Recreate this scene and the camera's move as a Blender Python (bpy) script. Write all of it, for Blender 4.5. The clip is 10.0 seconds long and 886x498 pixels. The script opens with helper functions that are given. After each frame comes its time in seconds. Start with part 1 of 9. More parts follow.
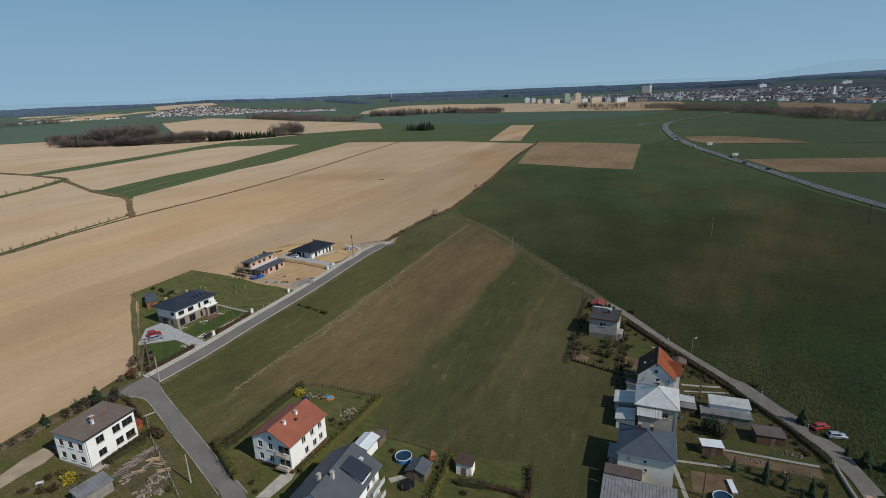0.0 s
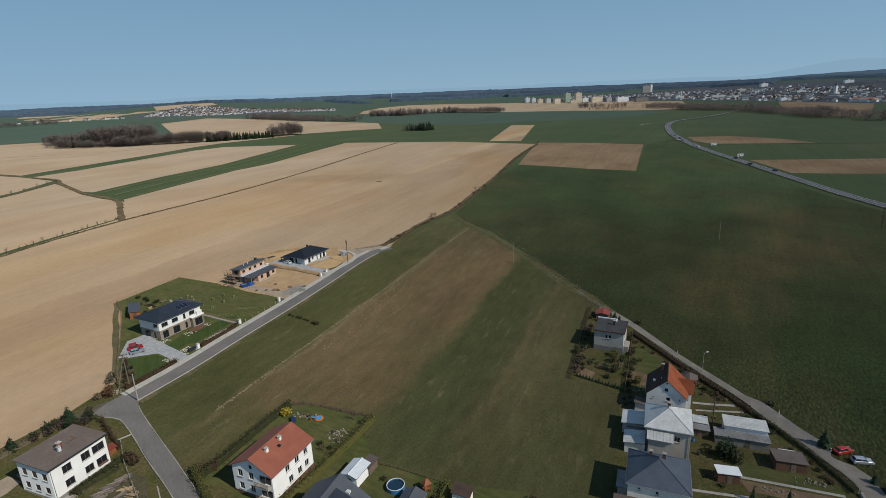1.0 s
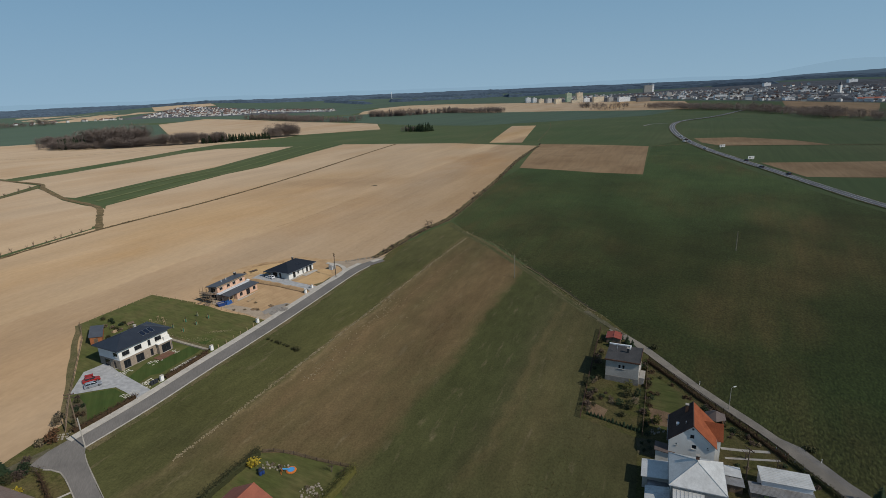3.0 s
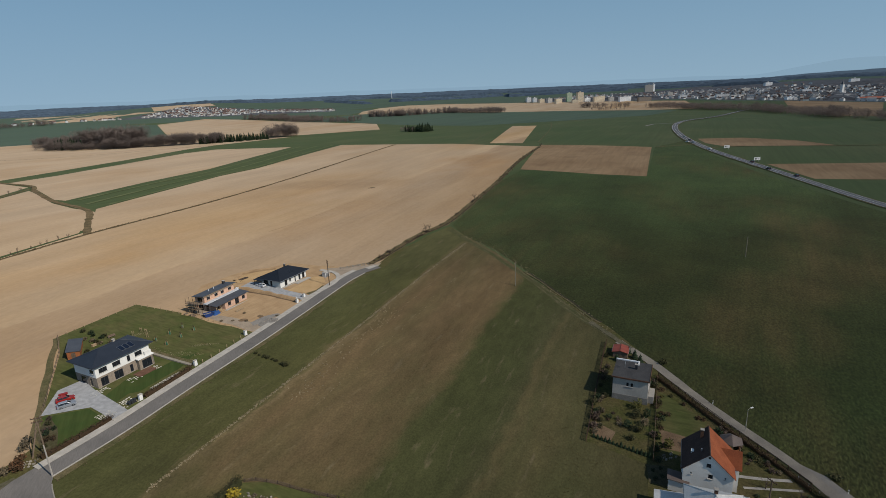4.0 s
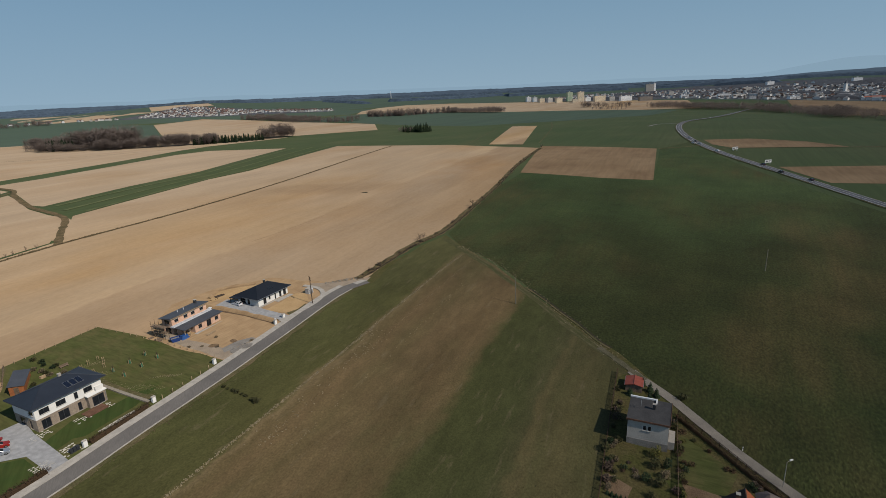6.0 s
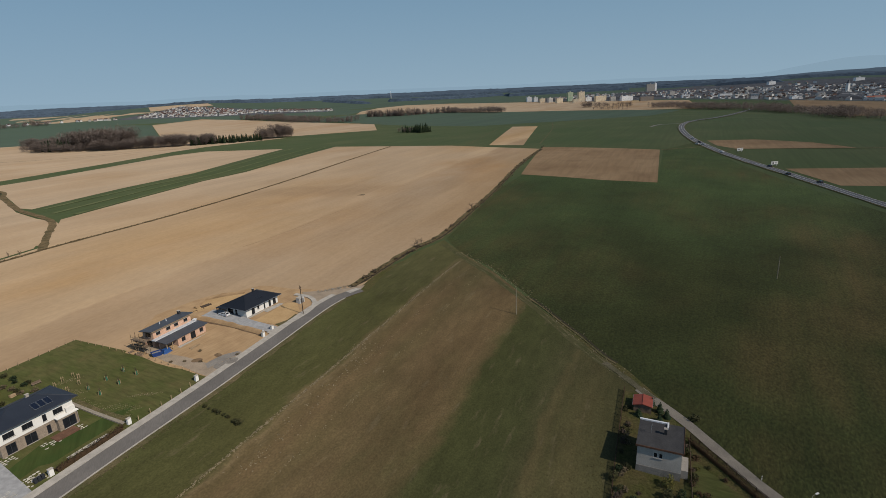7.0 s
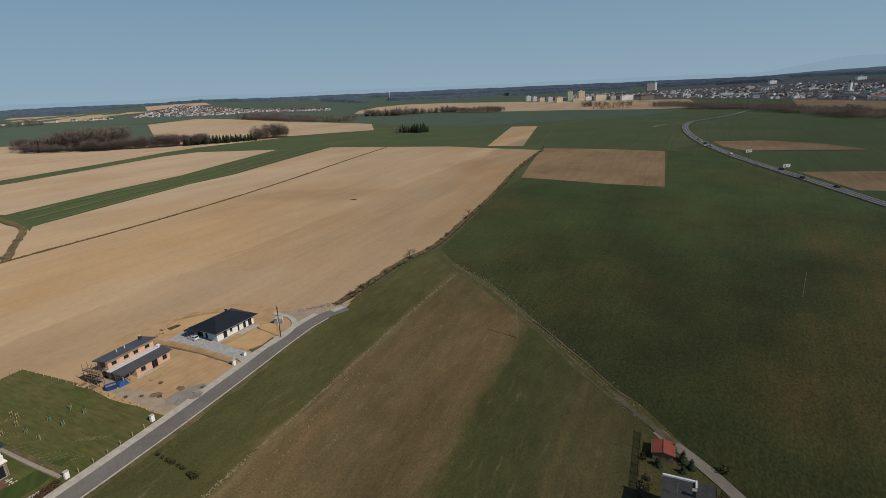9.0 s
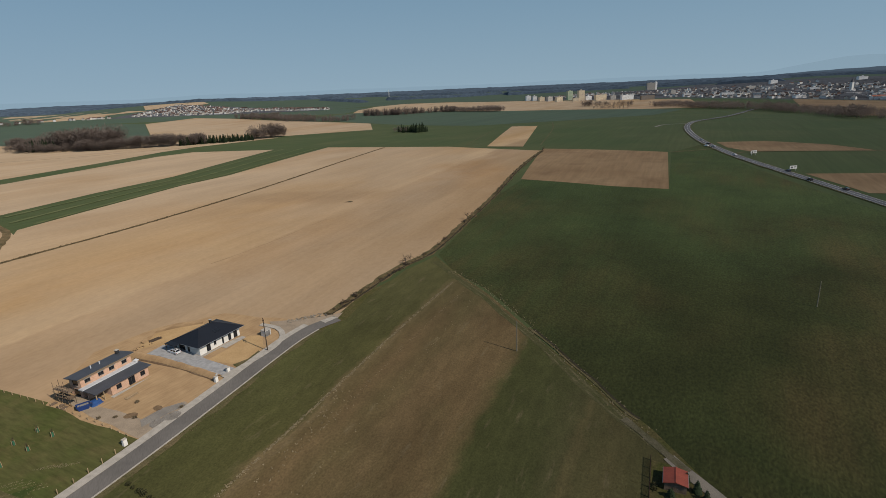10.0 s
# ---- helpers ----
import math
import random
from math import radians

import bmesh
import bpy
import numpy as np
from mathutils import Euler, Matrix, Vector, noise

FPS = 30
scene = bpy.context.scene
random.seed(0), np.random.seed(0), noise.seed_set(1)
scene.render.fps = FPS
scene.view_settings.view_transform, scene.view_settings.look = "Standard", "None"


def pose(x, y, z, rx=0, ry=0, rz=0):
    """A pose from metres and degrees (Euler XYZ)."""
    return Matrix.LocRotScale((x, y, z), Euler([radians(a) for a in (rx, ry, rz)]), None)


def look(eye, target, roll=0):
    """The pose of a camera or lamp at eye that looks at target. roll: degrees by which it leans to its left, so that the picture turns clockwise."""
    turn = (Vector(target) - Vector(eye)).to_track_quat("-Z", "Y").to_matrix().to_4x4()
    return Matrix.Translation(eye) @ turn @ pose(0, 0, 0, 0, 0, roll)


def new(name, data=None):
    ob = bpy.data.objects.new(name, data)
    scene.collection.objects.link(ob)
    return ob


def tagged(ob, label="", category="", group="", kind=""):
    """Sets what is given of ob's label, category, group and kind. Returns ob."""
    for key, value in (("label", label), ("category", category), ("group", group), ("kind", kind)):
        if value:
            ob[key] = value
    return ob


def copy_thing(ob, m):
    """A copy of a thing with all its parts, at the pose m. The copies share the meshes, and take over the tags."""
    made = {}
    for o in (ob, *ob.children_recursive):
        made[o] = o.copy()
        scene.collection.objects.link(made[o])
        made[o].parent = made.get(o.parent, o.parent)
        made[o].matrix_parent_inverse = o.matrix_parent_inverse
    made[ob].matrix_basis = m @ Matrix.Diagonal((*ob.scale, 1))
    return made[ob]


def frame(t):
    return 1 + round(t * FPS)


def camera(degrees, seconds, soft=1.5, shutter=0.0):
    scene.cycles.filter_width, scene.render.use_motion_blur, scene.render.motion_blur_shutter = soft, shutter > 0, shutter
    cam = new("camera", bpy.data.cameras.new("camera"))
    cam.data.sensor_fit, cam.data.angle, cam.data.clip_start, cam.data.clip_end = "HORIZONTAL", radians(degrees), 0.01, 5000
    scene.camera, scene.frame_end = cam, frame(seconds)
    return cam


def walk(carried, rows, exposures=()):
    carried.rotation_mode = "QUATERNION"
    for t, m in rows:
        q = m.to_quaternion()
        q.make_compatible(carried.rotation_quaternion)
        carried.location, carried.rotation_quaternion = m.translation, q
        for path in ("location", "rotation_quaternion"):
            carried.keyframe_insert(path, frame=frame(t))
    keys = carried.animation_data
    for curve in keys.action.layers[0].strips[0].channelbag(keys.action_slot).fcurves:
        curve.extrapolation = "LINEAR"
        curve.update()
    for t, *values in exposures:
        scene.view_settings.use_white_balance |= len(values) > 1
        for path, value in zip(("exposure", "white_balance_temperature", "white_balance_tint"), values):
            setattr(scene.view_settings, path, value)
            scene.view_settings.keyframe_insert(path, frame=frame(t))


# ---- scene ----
cam = camera(79.2, 10.0, soft=0.7)
METRES, EYE, TILT, LEAN, TURN = 86.3, 73.0, 1.25, 3.6, 0.0
ROWS = [
    (0.0, 0.0, 0.0, 0.0, 0.46, -17.87, -1.41),
    (0.5, 0.0058, 0.049, -0.0007, 0.46, -17.88, -1.4),
    (1.0, 0.0109, 0.0984, -0.0018, 0.49, -17.9, -1.36),
    (1.5, 0.0156, 0.1481, -0.0027, 0.5, -17.89, -1.33),
    (2.0, 0.021, 0.1975, -0.0034, 0.52, -17.87, -1.31),
    (2.5, 0.0267, 0.2469, -0.0038, 0.52, -17.88, -1.28),
    (4.0, 0.041, 0.3956, -0.0051, 0.57, -17.92, -1.21),
    (4.5, 0.0472, 0.4458, -0.0054, 0.56, -17.93, -1.21),
    (5.0, 0.053, 0.4956, -0.0059, 0.55, -17.95, -1.18),
    (5.5, 0.0589, 0.5454, -0.0068, 0.54, -17.96, -1.15),
    (7.0, 0.0757, 0.695, -0.0098, 0.59, -17.97, -1.14),
    (7.5, 0.0811, 0.7448, -0.0105, 0.58, -17.99, -1.13),
    (8.0, 0.0857, 0.795, -0.0118, 0.57, -18.0, -1.14),
    (8.5, 0.0912, 0.8448, -0.0131, 0.53, -18.02, -1.16),
    (9.0, 0.0958, 0.8941, -0.0144, 0.51, -18.05, -1.16),
    (9.5, 0.101, 0.9445, -0.0154, 0.5, -18.09, -1.18),
    (10.0, 0.1064, 0.9941, -0.0167, 0.48, -18.11, -1.2),
]
walk(cam, [(t, pose(0, 0, EYE, TILT, LEAN, TURN) @ pose(METRES * x, METRES * y, METRES * z, 90 + pitch, roll, yaw)) for t, x, y, z, yaw, pitch, roll in ROWS], exposures=[(0.0, 0.12, 6220, 7), (5.0, 0.04, 6550, 10), (10.0, 0.0, 6870, 11)])

# ---------------------------------------------------------------- world, sun
SUN_AZ, SUN_EL = 123.0, 40.0
world = bpy.data.worlds.new("sky")
scene.world = world
world.use_nodes = True
wn = world.node_tree
sky = wn.nodes.new("ShaderNodeTexSky")
sky.sky_type = "NISHITA"
sky.sun_disc = False
sky.sun_elevation, sky.sun_rotation = radians(SUN_EL), radians(SUN_AZ)
sky.altitude, sky.air_density, sky.dust_density, sky.ozone_density = 300, 1.0, 0.2, 3.0
wn.nodes["Background"].inputs[1].default_value = 0.078
# thin spring haze: the sky keeps its even grey-blue down to the horizon
coord, bent = wn.nodes.new("ShaderNodeTexCoord"), wn.nodes.new("ShaderNodeVectorMath")
bent.operation = "MULTIPLY_ADD"
bent.inputs[1].default_value, bent.inputs[2].default_value = (1, 1, 0.62), (0, 0, 0.30)
wn.links.new(coord.outputs["Generated"], bent.inputs[0])
wn.links.new(bent.outputs[0], sky.inputs["Vector"])
hazy = wn.nodes.new("ShaderNodeMixRGB")
band = wn.nodes.new("ShaderNodeMixRGB")
band.inputs[1].default_value, band.inputs[2].default_value = (3.85, 5.62, 6.90, 1), (2.95, 5.12, 6.85, 1)
split, depth = wn.nodes.new("ShaderNodeSeparateXYZ"), wn.nodes.new("ShaderNodeMapRange")
depth.inputs[1].default_value, depth.inputs[2].default_value, depth.inputs[3].default_value, depth.inputs[4].default_value = 0.0, 0.6, 0.78, 0.1
wn.links.new(coord.outputs["Generated"], split.inputs[0])
wn.links.new(split.outputs["Z"], depth.inputs[0])
height = wn.nodes.new("ShaderNodeMapRange")
height.inputs[1].default_value, height.inputs[2].default_value = -0.01, 0.16
wn.links.new(split.outputs["Z"], height.inputs[0])
wn.links.new(height.outputs[0], band.inputs[0])
wn.links.new(band.outputs[0], hazy.inputs[2])
wn.links.new(depth.outputs[0], hazy.inputs[0])
wn.links.new(sky.outputs[0], hazy.inputs[1])
wn.links.new(hazy.outputs[0], wn.nodes["Background"].inputs[0])
sun = new("sun", bpy.data.lights.new("sun", "SUN"))
sun.data.energy, sun.data.angle, sun.data.color = 2.7, radians(0.6), (1.0, 0.94, 0.85)
sun.matrix_world = look((0, 0, 300), (-math.sin(radians(SUN_AZ)), -math.cos(radians(SUN_AZ)), 300 - math.tan(radians(SUN_EL))))

# ---------------------------------------------------------------- materials


def mat(name, a, b=None, scale=1.0, rough=0.8, fine=8.0, vary=0.25, bump=0.0, metal=0.0, stretch=(1, 1, 1), turn=0.0, each=0.0, blotch=None):
    """Two colours mixed by broad noise, darkened and lightened by fine noise, with relief. blotch: (colour, scale, amount)."""
    m = bpy.data.materials.new(name)
    m.use_nodes = True
    n, l = m.node_tree.nodes, m.node_tree.links
    p = n["Principled BSDF"]
    p.inputs["Roughness"].default_value, p.inputs["Metallic"].default_value = rough, metal
    if rough > 0.78:
        p.inputs["Diffuse Roughness"].default_value, p.inputs["Specular IOR Level"].default_value = 1.0, 0.12
    b = b or tuple(0.75 * v for v in a)
    co = n.new("ShaderNodeTexCoord")
    mp = n.new("ShaderNodeMapping")
    mp.vector_type = "TEXTURE"
    mp.inputs["Rotation"].default_value[2] = radians(-turn)
    mp.inputs["Scale"].default_value = [1 / v for v in stretch]
    l.new(co.outputs["Object"], mp.inputs[0])
    n1 = n.new("ShaderNodeTexNoise")
    n1.inputs["Scale"].default_value, n1.inputs["Detail"].default_value = scale, 5
    l.new(co.outputs["Object"], n1.inputs["Vector"])
    r1 = n.new("ShaderNodeMapRange")
    r1.inputs[1].default_value, r1.inputs[2].default_value = 0.34, 0.66
    l.new(n1.outputs[0], r1.inputs[0])
    mix = n.new("ShaderNodeMixRGB")
    mix.inputs[1].default_value, mix.inputs[2].default_value = (*a, 1), (*b, 1)
    l.new(r1.outputs[0], mix.inputs[0])
    out = mix.outputs[0]
    if blotch:
        n3 = n.new("ShaderNodeTexNoise")
        n3.inputs["Scale"].default_value, n3.inputs["Detail"].default_value = blotch[1], 7
        n3.inputs["Roughness"].default_value = 0.62
        l.new(co.outputs["Object"], n3.inputs["Vector"])
        r3 = n.new("ShaderNodeMapRange")
        r3.inputs[1].default_value, r3.inputs[2].default_value, r3.inputs[4].default_value = 0.5, 0.68, blotch[2]
        l.new(n3.outputs[0], r3.inputs[0])
        mx = n.new("ShaderNodeMixRGB")
        mx.inputs[2].default_value = (*blotch[0], 1)
        l.new(out, mx.inputs[1]), l.new(r3.outputs[0], mx.inputs[0])
        out = mx.outputs[0]
    n2 = n.new("ShaderNodeTexNoise")
    n2.inputs["Scale"].default_value, n2.inputs["Detail"].default_value = fine, 6
    n2.inputs["Roughness"].default_value = 0.65
    l.new(mp.outputs[0], n2.inputs["Vector"])
    r2 = n.new("ShaderNodeMapRange")
    r2.inputs[1].default_value, r2.inputs[2].default_value = 0.3, 0.7
    r2.inputs[3].default_value, r2.inputs[4].default_value = 1 - vary, 1 + vary
    l.new(n2.outputs[0], r2.inputs[0])
    val = r2.outputs[0]
    if each:
        info = n.new("ShaderNodeObjectInfo")
        r4 = n.new("ShaderNodeMapRange")
        r4.inputs[3].default_value, r4.inputs[4].default_value = 1 - each, 1 + each
        l.new(info.outputs["Random"], r4.inputs[0])
        mu = n.new("ShaderNodeMath")
        mu.operation = "MULTIPLY"
        l.new(val, mu.inputs[0]), l.new(r4.outputs[0], mu.inputs[1])
        val = mu.outputs[0]
    sc = n.new("ShaderNodeVectorMath")
    sc.operation = "SCALE"
    l.new(out, sc.inputs[0]), l.new(val, sc.inputs["Scale"])
    l.new(sc.outputs[0], p.inputs["Base Color"])
    if bump:
        bp = n.new("ShaderNodeBump")
        bp.inputs["Strength"].default_value, bp.inputs["Distance"].default_value = min(bump, 1), 0.12 * max(bump, 1)
        l.new(n2.outputs[0], bp.inputs["Height"]), l.new(bp.outputs[0], p.inputs["Normal"])
    return m


def leafy(name, a, b, each=0.15, rough=0.8):
    """Foliage, twigs and shingles: a colour of its own for every loose piece."""
    m = bpy.data.materials.new(name)
    m.use_nodes = True
    n, l = m.node_tree.nodes, m.node_tree.links
    p = n["Principled BSDF"]
    p.inputs["Roughness"].default_value, p.inputs["Specular IOR Level"].default_value = rough, 0.15
    g, o = n.new("ShaderNodeNewGeometry"), n.new("ShaderNodeObjectInfo")
    mix = n.new("ShaderNodeMixRGB")
    mix.inputs[1].default_value, mix.inputs[2].default_value = (*a, 1), (*b, 1)
    l.new(g.outputs["Random Per Island"], mix.inputs[0])
    r = n.new("ShaderNodeMapRange")
    r.inputs[3].default_value, r.inputs[4].default_value = 1 - each, 1 + each
    l.new(o.outputs["Random"], r.inputs[0])
    sc = n.new("ShaderNodeVectorMath")
    sc.operation = "SCALE"
    l.new(mix.outputs[0], sc.inputs[0]), l.new(r.outputs[0], sc.inputs["Scale"])
    l.new(sc.outputs[0], p.inputs["Base Color"])
    return m


M = {
    "crop_far": mat("spring_crop", (0.058, 0.079, 0.030), (0.070, 0.083, 0.034), 0.01, 0.9, 0.35, 0.11, 0.3, stretch=(1, 0.02, 1), turn=25, blotch=((0.105, 0.104, 0.046), 0.012, 0.45)),
    # green crop far off, aerial haze mixed into its base colour
    "crop_haze": mat("haze_blue_crop", (0.064, 0.091, 0.062), (0.070, 0.094, 0.062), 0.01, 0.9, 0.05, 0.12, 0.2, stretch=(1, 0.05, 1), turn=30, blotch=((0.060, 0.088, 0.056), 0.006, 0.5)),
    "soil_worn": mat("darker_damp_soil", (0.27, 0.18, 0.10), (0.33, 0.225, 0.13), 0.06, 0.95, 0.8, 0.10, 0.3),
    "soil_dark": mat("brown_tilled_soil", (0.27, 0.180, 0.100), (0.20, 0.125, 0.066), 0.02, 0.95, 0.5, 0.14, 0.5, stretch=(1, 0.05, 1), turn=22, blotch=((0.15, 0.092, 0.05), 0.05, 0.5)),
    "meadow": mat("meadow_grass", (0.066, 0.074, 0.021), (0.050, 0.068, 0.016), 0.03, 0.95, 1.6, 0.32, 0.8, stretch=(1, 0.3, 1), turn=-25, blotch=((0.115, 0.095, 0.048), 0.09, 0.5)),
    "lawn": mat("mown_lawn", (0.066, 0.076, 0.022), (0.088, 0.084, 0.031), 0.12, 0.95, 1.2, 0.26, 0.5, stretch=(1, 0.2, 1), turn=-65, blotch=((0.125, 0.100, 0.042), 0.2, 0.55)),
    "garden": mat("rough_garden_grass", (0.064, 0.066, 0.019), (0.090, 0.073, 0.030), 0.2, 0.95, 2.0, 0.4, 0.8, blotch=((0.12, 0.092, 0.046), 0.35, 0.6)),
    "balk": mat("brown_balk_grass", (0.165, 0.115, 0.060), (0.085, 0.066, 0.032), 0.3, 0.95, 2.5, 0.35, 0.8),
    "verge": mat("dry_verge_grass", (0.135, 0.105, 0.055), (0.075, 0.072, 0.030), 0.25, 0.95, 2.5, 0.35, 0.8),
    "track_grass": mat("trodden_track_grass", (0.122, 0.104, 0.054), (0.070, 0.068, 0.029), 0.3, 0.95, 2.2, 0.35, 0.6),
    "tramline": mat("thin_tramline_grass", (0.115, 0.125, 0.055), (0.082, 0.098, 0.040), 0.1, 0.95, 1.0, 0.2),
    "dirt": mat("trodden_grey_dirt", (0.125, 0.105, 0.075), (0.075, 0.070, 0.038), 0.5, 0.95, 4.0, 0.35, 0.8),
    "track_soft": mat("soft_track_grass", (0.084, 0.076, 0.034), (0.064, 0.064, 0.025), 0.25, 0.95, 2.2, 0.3, 0.4),
    "trodden": mat("trodden_garden_soil", (0.088, 0.074, 0.044), (0.062, 0.056, 0.026), 0.5, 0.95, 3.0, 0.35, 0.6),
    "dark_earth": mat("damp_ditch_earth", (0.050, 0.040, 0.026), (0.035, 0.032, 0.018), 0.6, 0.95, 4.0, 0.3, 0.6),
    "earth": mat("bare_earth", (0.20, 0.135, 0.08), (0.14, 0.09, 0.055), 0.4, 0.95, 4.0, 0.25, 0.8),
    "sand": mat("yellow_site_sand", (0.385, 0.258, 0.142), (0.325, 0.212, 0.115), 0.25, 0.95, 1.6, 0.14, 0.5, stretch=(1, 0.15, 1), turn=30),
    "fresh_sand": mat("fresh_yellow_sand", (0.44, 0.295, 0.150), (0.385, 0.252, 0.125), 0.3, 0.95, 3.0, 0.12, 0.4),
    "sandy_gravel": mat("beige_sandy_gravel", (0.33, 0.26, 0.19), (0.26, 0.205, 0.15), 0.4, 0.9, 6.0, 0.2, 0.5),
    "gravel": mat("crushed_gravel", (0.25, 0.225, 0.195), (0.19, 0.17, 0.15), 0.3, 0.9, 9.0, 0.28, 0.7),
    "asphalt": mat("grey_asphalt", (0.135, 0.123, 0.112), (0.165, 0.150, 0.136), 0.12, 0.85, 5.0, 0.14, 0.2, stretch=(1, 0.12, 1), turn=-22, blotch=((0.105, 0.097, 0.090), 0.25, 0.4)),
    "lane": mat("worn_lane_tarmac", (0.27, 0.235, 0.19), (0.20, 0.175, 0.145), 0.3, 0.9, 6.0, 0.2, 0.3),
    "lane_dirt": mat("dusty_lane_end", (0.128, 0.110, 0.072), (0.085, 0.078, 0.042), 0.45, 0.95, 3.0, 0.3, 0.5),
    "main_road": mat("main_road_asphalt", (0.105, 0.102, 0.108), (0.13, 0.125, 0.128), 0.1, 0.8, 3.0, 0.1),
    "paint": mat("road_paint", (0.7, 0.7, 0.68), scale=1, vary=0.15),
    "concrete": mat("pale_concrete", (0.42, 0.38, 0.33), (0.33, 0.30, 0.26), 0.8, 0.85, 9.0, 0.15, 0.3),
    "paving": mat("grey_block_paving", (0.345, 0.34, 0.335), (0.255, 0.25, 0.248), 1.1, 0.8, 2.2, 0.2, 0.3),
    "white": mat("white_render", (0.79, 0.765, 0.71), (0.73, 0.70, 0.645), 0.35, 0.85, 6.0, 0.05, 0.1),
    "cream": mat("weathered_cream_render", (0.80, 0.745, 0.645), (0.70, 0.64, 0.54), 0.4, 0.9, 4.0, 0.10, 0.15),
    "grey_render": mat("grey_render", (0.50, 0.455, 0.395), (0.42, 0.38, 0.33), 0.4, 0.9, 4.0, 0.12, 0.15),
    "stone": mat("beige_stone_cladding", (0.36, 0.29, 0.22), (0.26, 0.205, 0.155), 1.3, 0.9, 5.0, 0.25, 0.4),
    "plinth": mat("grey_plinth", (0.30, 0.27, 0.23), (0.22, 0.20, 0.17), 0.6, 0.9, 5.0, 0.2, 0.3),
    "brown_plinth": mat("brown_plinth_tiles", (0.16, 0.085, 0.055), (0.11, 0.06, 0.04), 0.6, 0.8, 5.0, 0.2, 0.2),
    "block": mat("orange_hollow_block", (0.64, 0.43, 0.31), (0.58, 0.36, 0.245), 1.2, 0.9, 7.0, 0.2, 0.3, each=0.16),
    "shed_red": mat("red_sheet", (0.27, 0.055, 0.028), (0.21, 0.042, 0.022), 0.6, 0.6, 3.0, 0.12, 0.2),
    "lawn_fresh": mat("watered_lawn", (0.040, 0.061, 0.016), (0.050, 0.065, 0.018), 0.3, 0.95, 0.9, 0.2, 0.4, stretch=(1, 0.06, 1), turn=-26),
    "red_roof": mat("red_roof_sheet", (0.34, 0.105, 0.055), (0.29, 0.085, 0.045), 0.4, 0.6, 3.0, 0.10, 0.2, blotch=((0.24, 0.07, 0.04), 0.3, 0.5)),
    "orange_roof": mat("orange_clay_tiles", (0.33, 0.098, 0.042), (0.25, 0.072, 0.032), 0.5, 0.85, 5.0, 0.18, 0.3),
    "brown_roof": mat("dark_brown_tiles", (0.088, 0.056, 0.044), (0.066, 0.043, 0.035), 0.5, 0.85, 5.0, 0.25, 0.3),
    "grey_roof": mat("grey_roof_tiles", (0.094, 0.095, 0.104), (0.076, 0.078, 0.086), 0.4, 0.6, 5.0, 0.15, 0.2),
    "flat_roof": mat("bitumen_roof", (0.15, 0.115, 0.095), (0.11, 0.09, 0.08), 0.3, 0.85, 3.0, 0.15, 0.2, blotch=((0.22, 0.11, 0.07), 0.3, 0.3)),
    "felt": mat("dark_roofing_felt", (0.070, 0.067, 0.066), (0.054, 0.052, 0.052), 0.5, 0.9, 3.0, 0.15, 0.2),
    "dark_roof": mat("anthracite_tiles", (0.030, 0.036, 0.048), (0.024, 0.029, 0.040), 0.4, 0.55, 5.0, 0.18, 0.2),
    "black_roof": mat("black_roof_tiles", (0.013, 0.015, 0.021), (0.010, 0.012, 0.017), 0.4, 0.6, 5.0, 0.2, 0.2),
    "blue_roof": mat("blue_grey_slate", (0.066, 0.078, 0.100), (0.052, 0.062, 0.082), 0.4, 0.6, 4.0, 0.2, 0.2),
    "zinc": mat("silver_sheet_roof", (0.64, 0.62, 0.58), (0.54, 0.52, 0.48), 0.5, 0.5, 3.0, 0.10, 0.1, metal=0.25, blotch=((0.36, 0.33, 0.30), 0.35, 0.35)),
    "dull_sheet": mat("dull_corrugated_sheet", (0.30, 0.29, 0.28), (0.22, 0.21, 0.20), 0.5, 0.6, 3.0, 0.18, 0.2, metal=0.3, blotch=((0.16, 0.14, 0.12), 0.4, 0.5)),
    "membrane": mat("white_roof_membrane", (0.72, 0.72, 0.72), (0.64, 0.64, 0.64), 0.5, 0.6, 4.0, 0.06),
    "brown_sheet": mat("brown_shed_roof", (0.115, 0.082, 0.068), (0.085, 0.062, 0.052), 0.5, 0.7, 4.0, 0.2),
    "trim": mat("white_trim", (0.78, 0.76, 0.72), scale=1, rough=0.5, vary=0.06),
    "window_wood": mat("brown_window_frames", (0.16, 0.11, 0.075), scale=1, rough=0.6, vary=0.1),
    "dark_trim": mat("dark_grey_trim", (0.04, 0.042, 0.046), scale=1, rough=0.5, vary=0.1),
    "glass": mat("window_glass", (0.016, 0.018, 0.021), (0.024, 0.026, 0.03), 1, 0.06, 3, 0.2),
    "solar": mat("solar_cell", (0.010, 0.014, 0.028), (0.014, 0.02, 0.036), 2, 0.12, 3, 0.2),
    "wood": mat("weathered_wood", (0.20, 0.145, 0.10), (0.14, 0.10, 0.07), 1.5, 0.85, 9, 0.3, 0.3, each=0.2),
    "orange_wood": mat("orange_stained_wood", (0.34, 0.115, 0.035), (0.26, 0.085, 0.03), 1.5, 0.7, 9, 0.2, 0.2, each=0.12),
    "dark_board": mat("dark_brown_boards", (0.075, 0.048, 0.036), (0.052, 0.036, 0.028), 1.5, 0.85, 8, 0.25, 0.2),
    "pole_pale": mat("sun_bleached_pole", (0.31, 0.27, 0.20), (0.25, 0.215, 0.155), 1.5, 0.85, 8, 0.15),
    "pole_wood": mat("dark_pole_wood", (0.10, 0.072, 0.052), (0.07, 0.052, 0.04), 2, 0.9, 10, 0.3, 0.3),
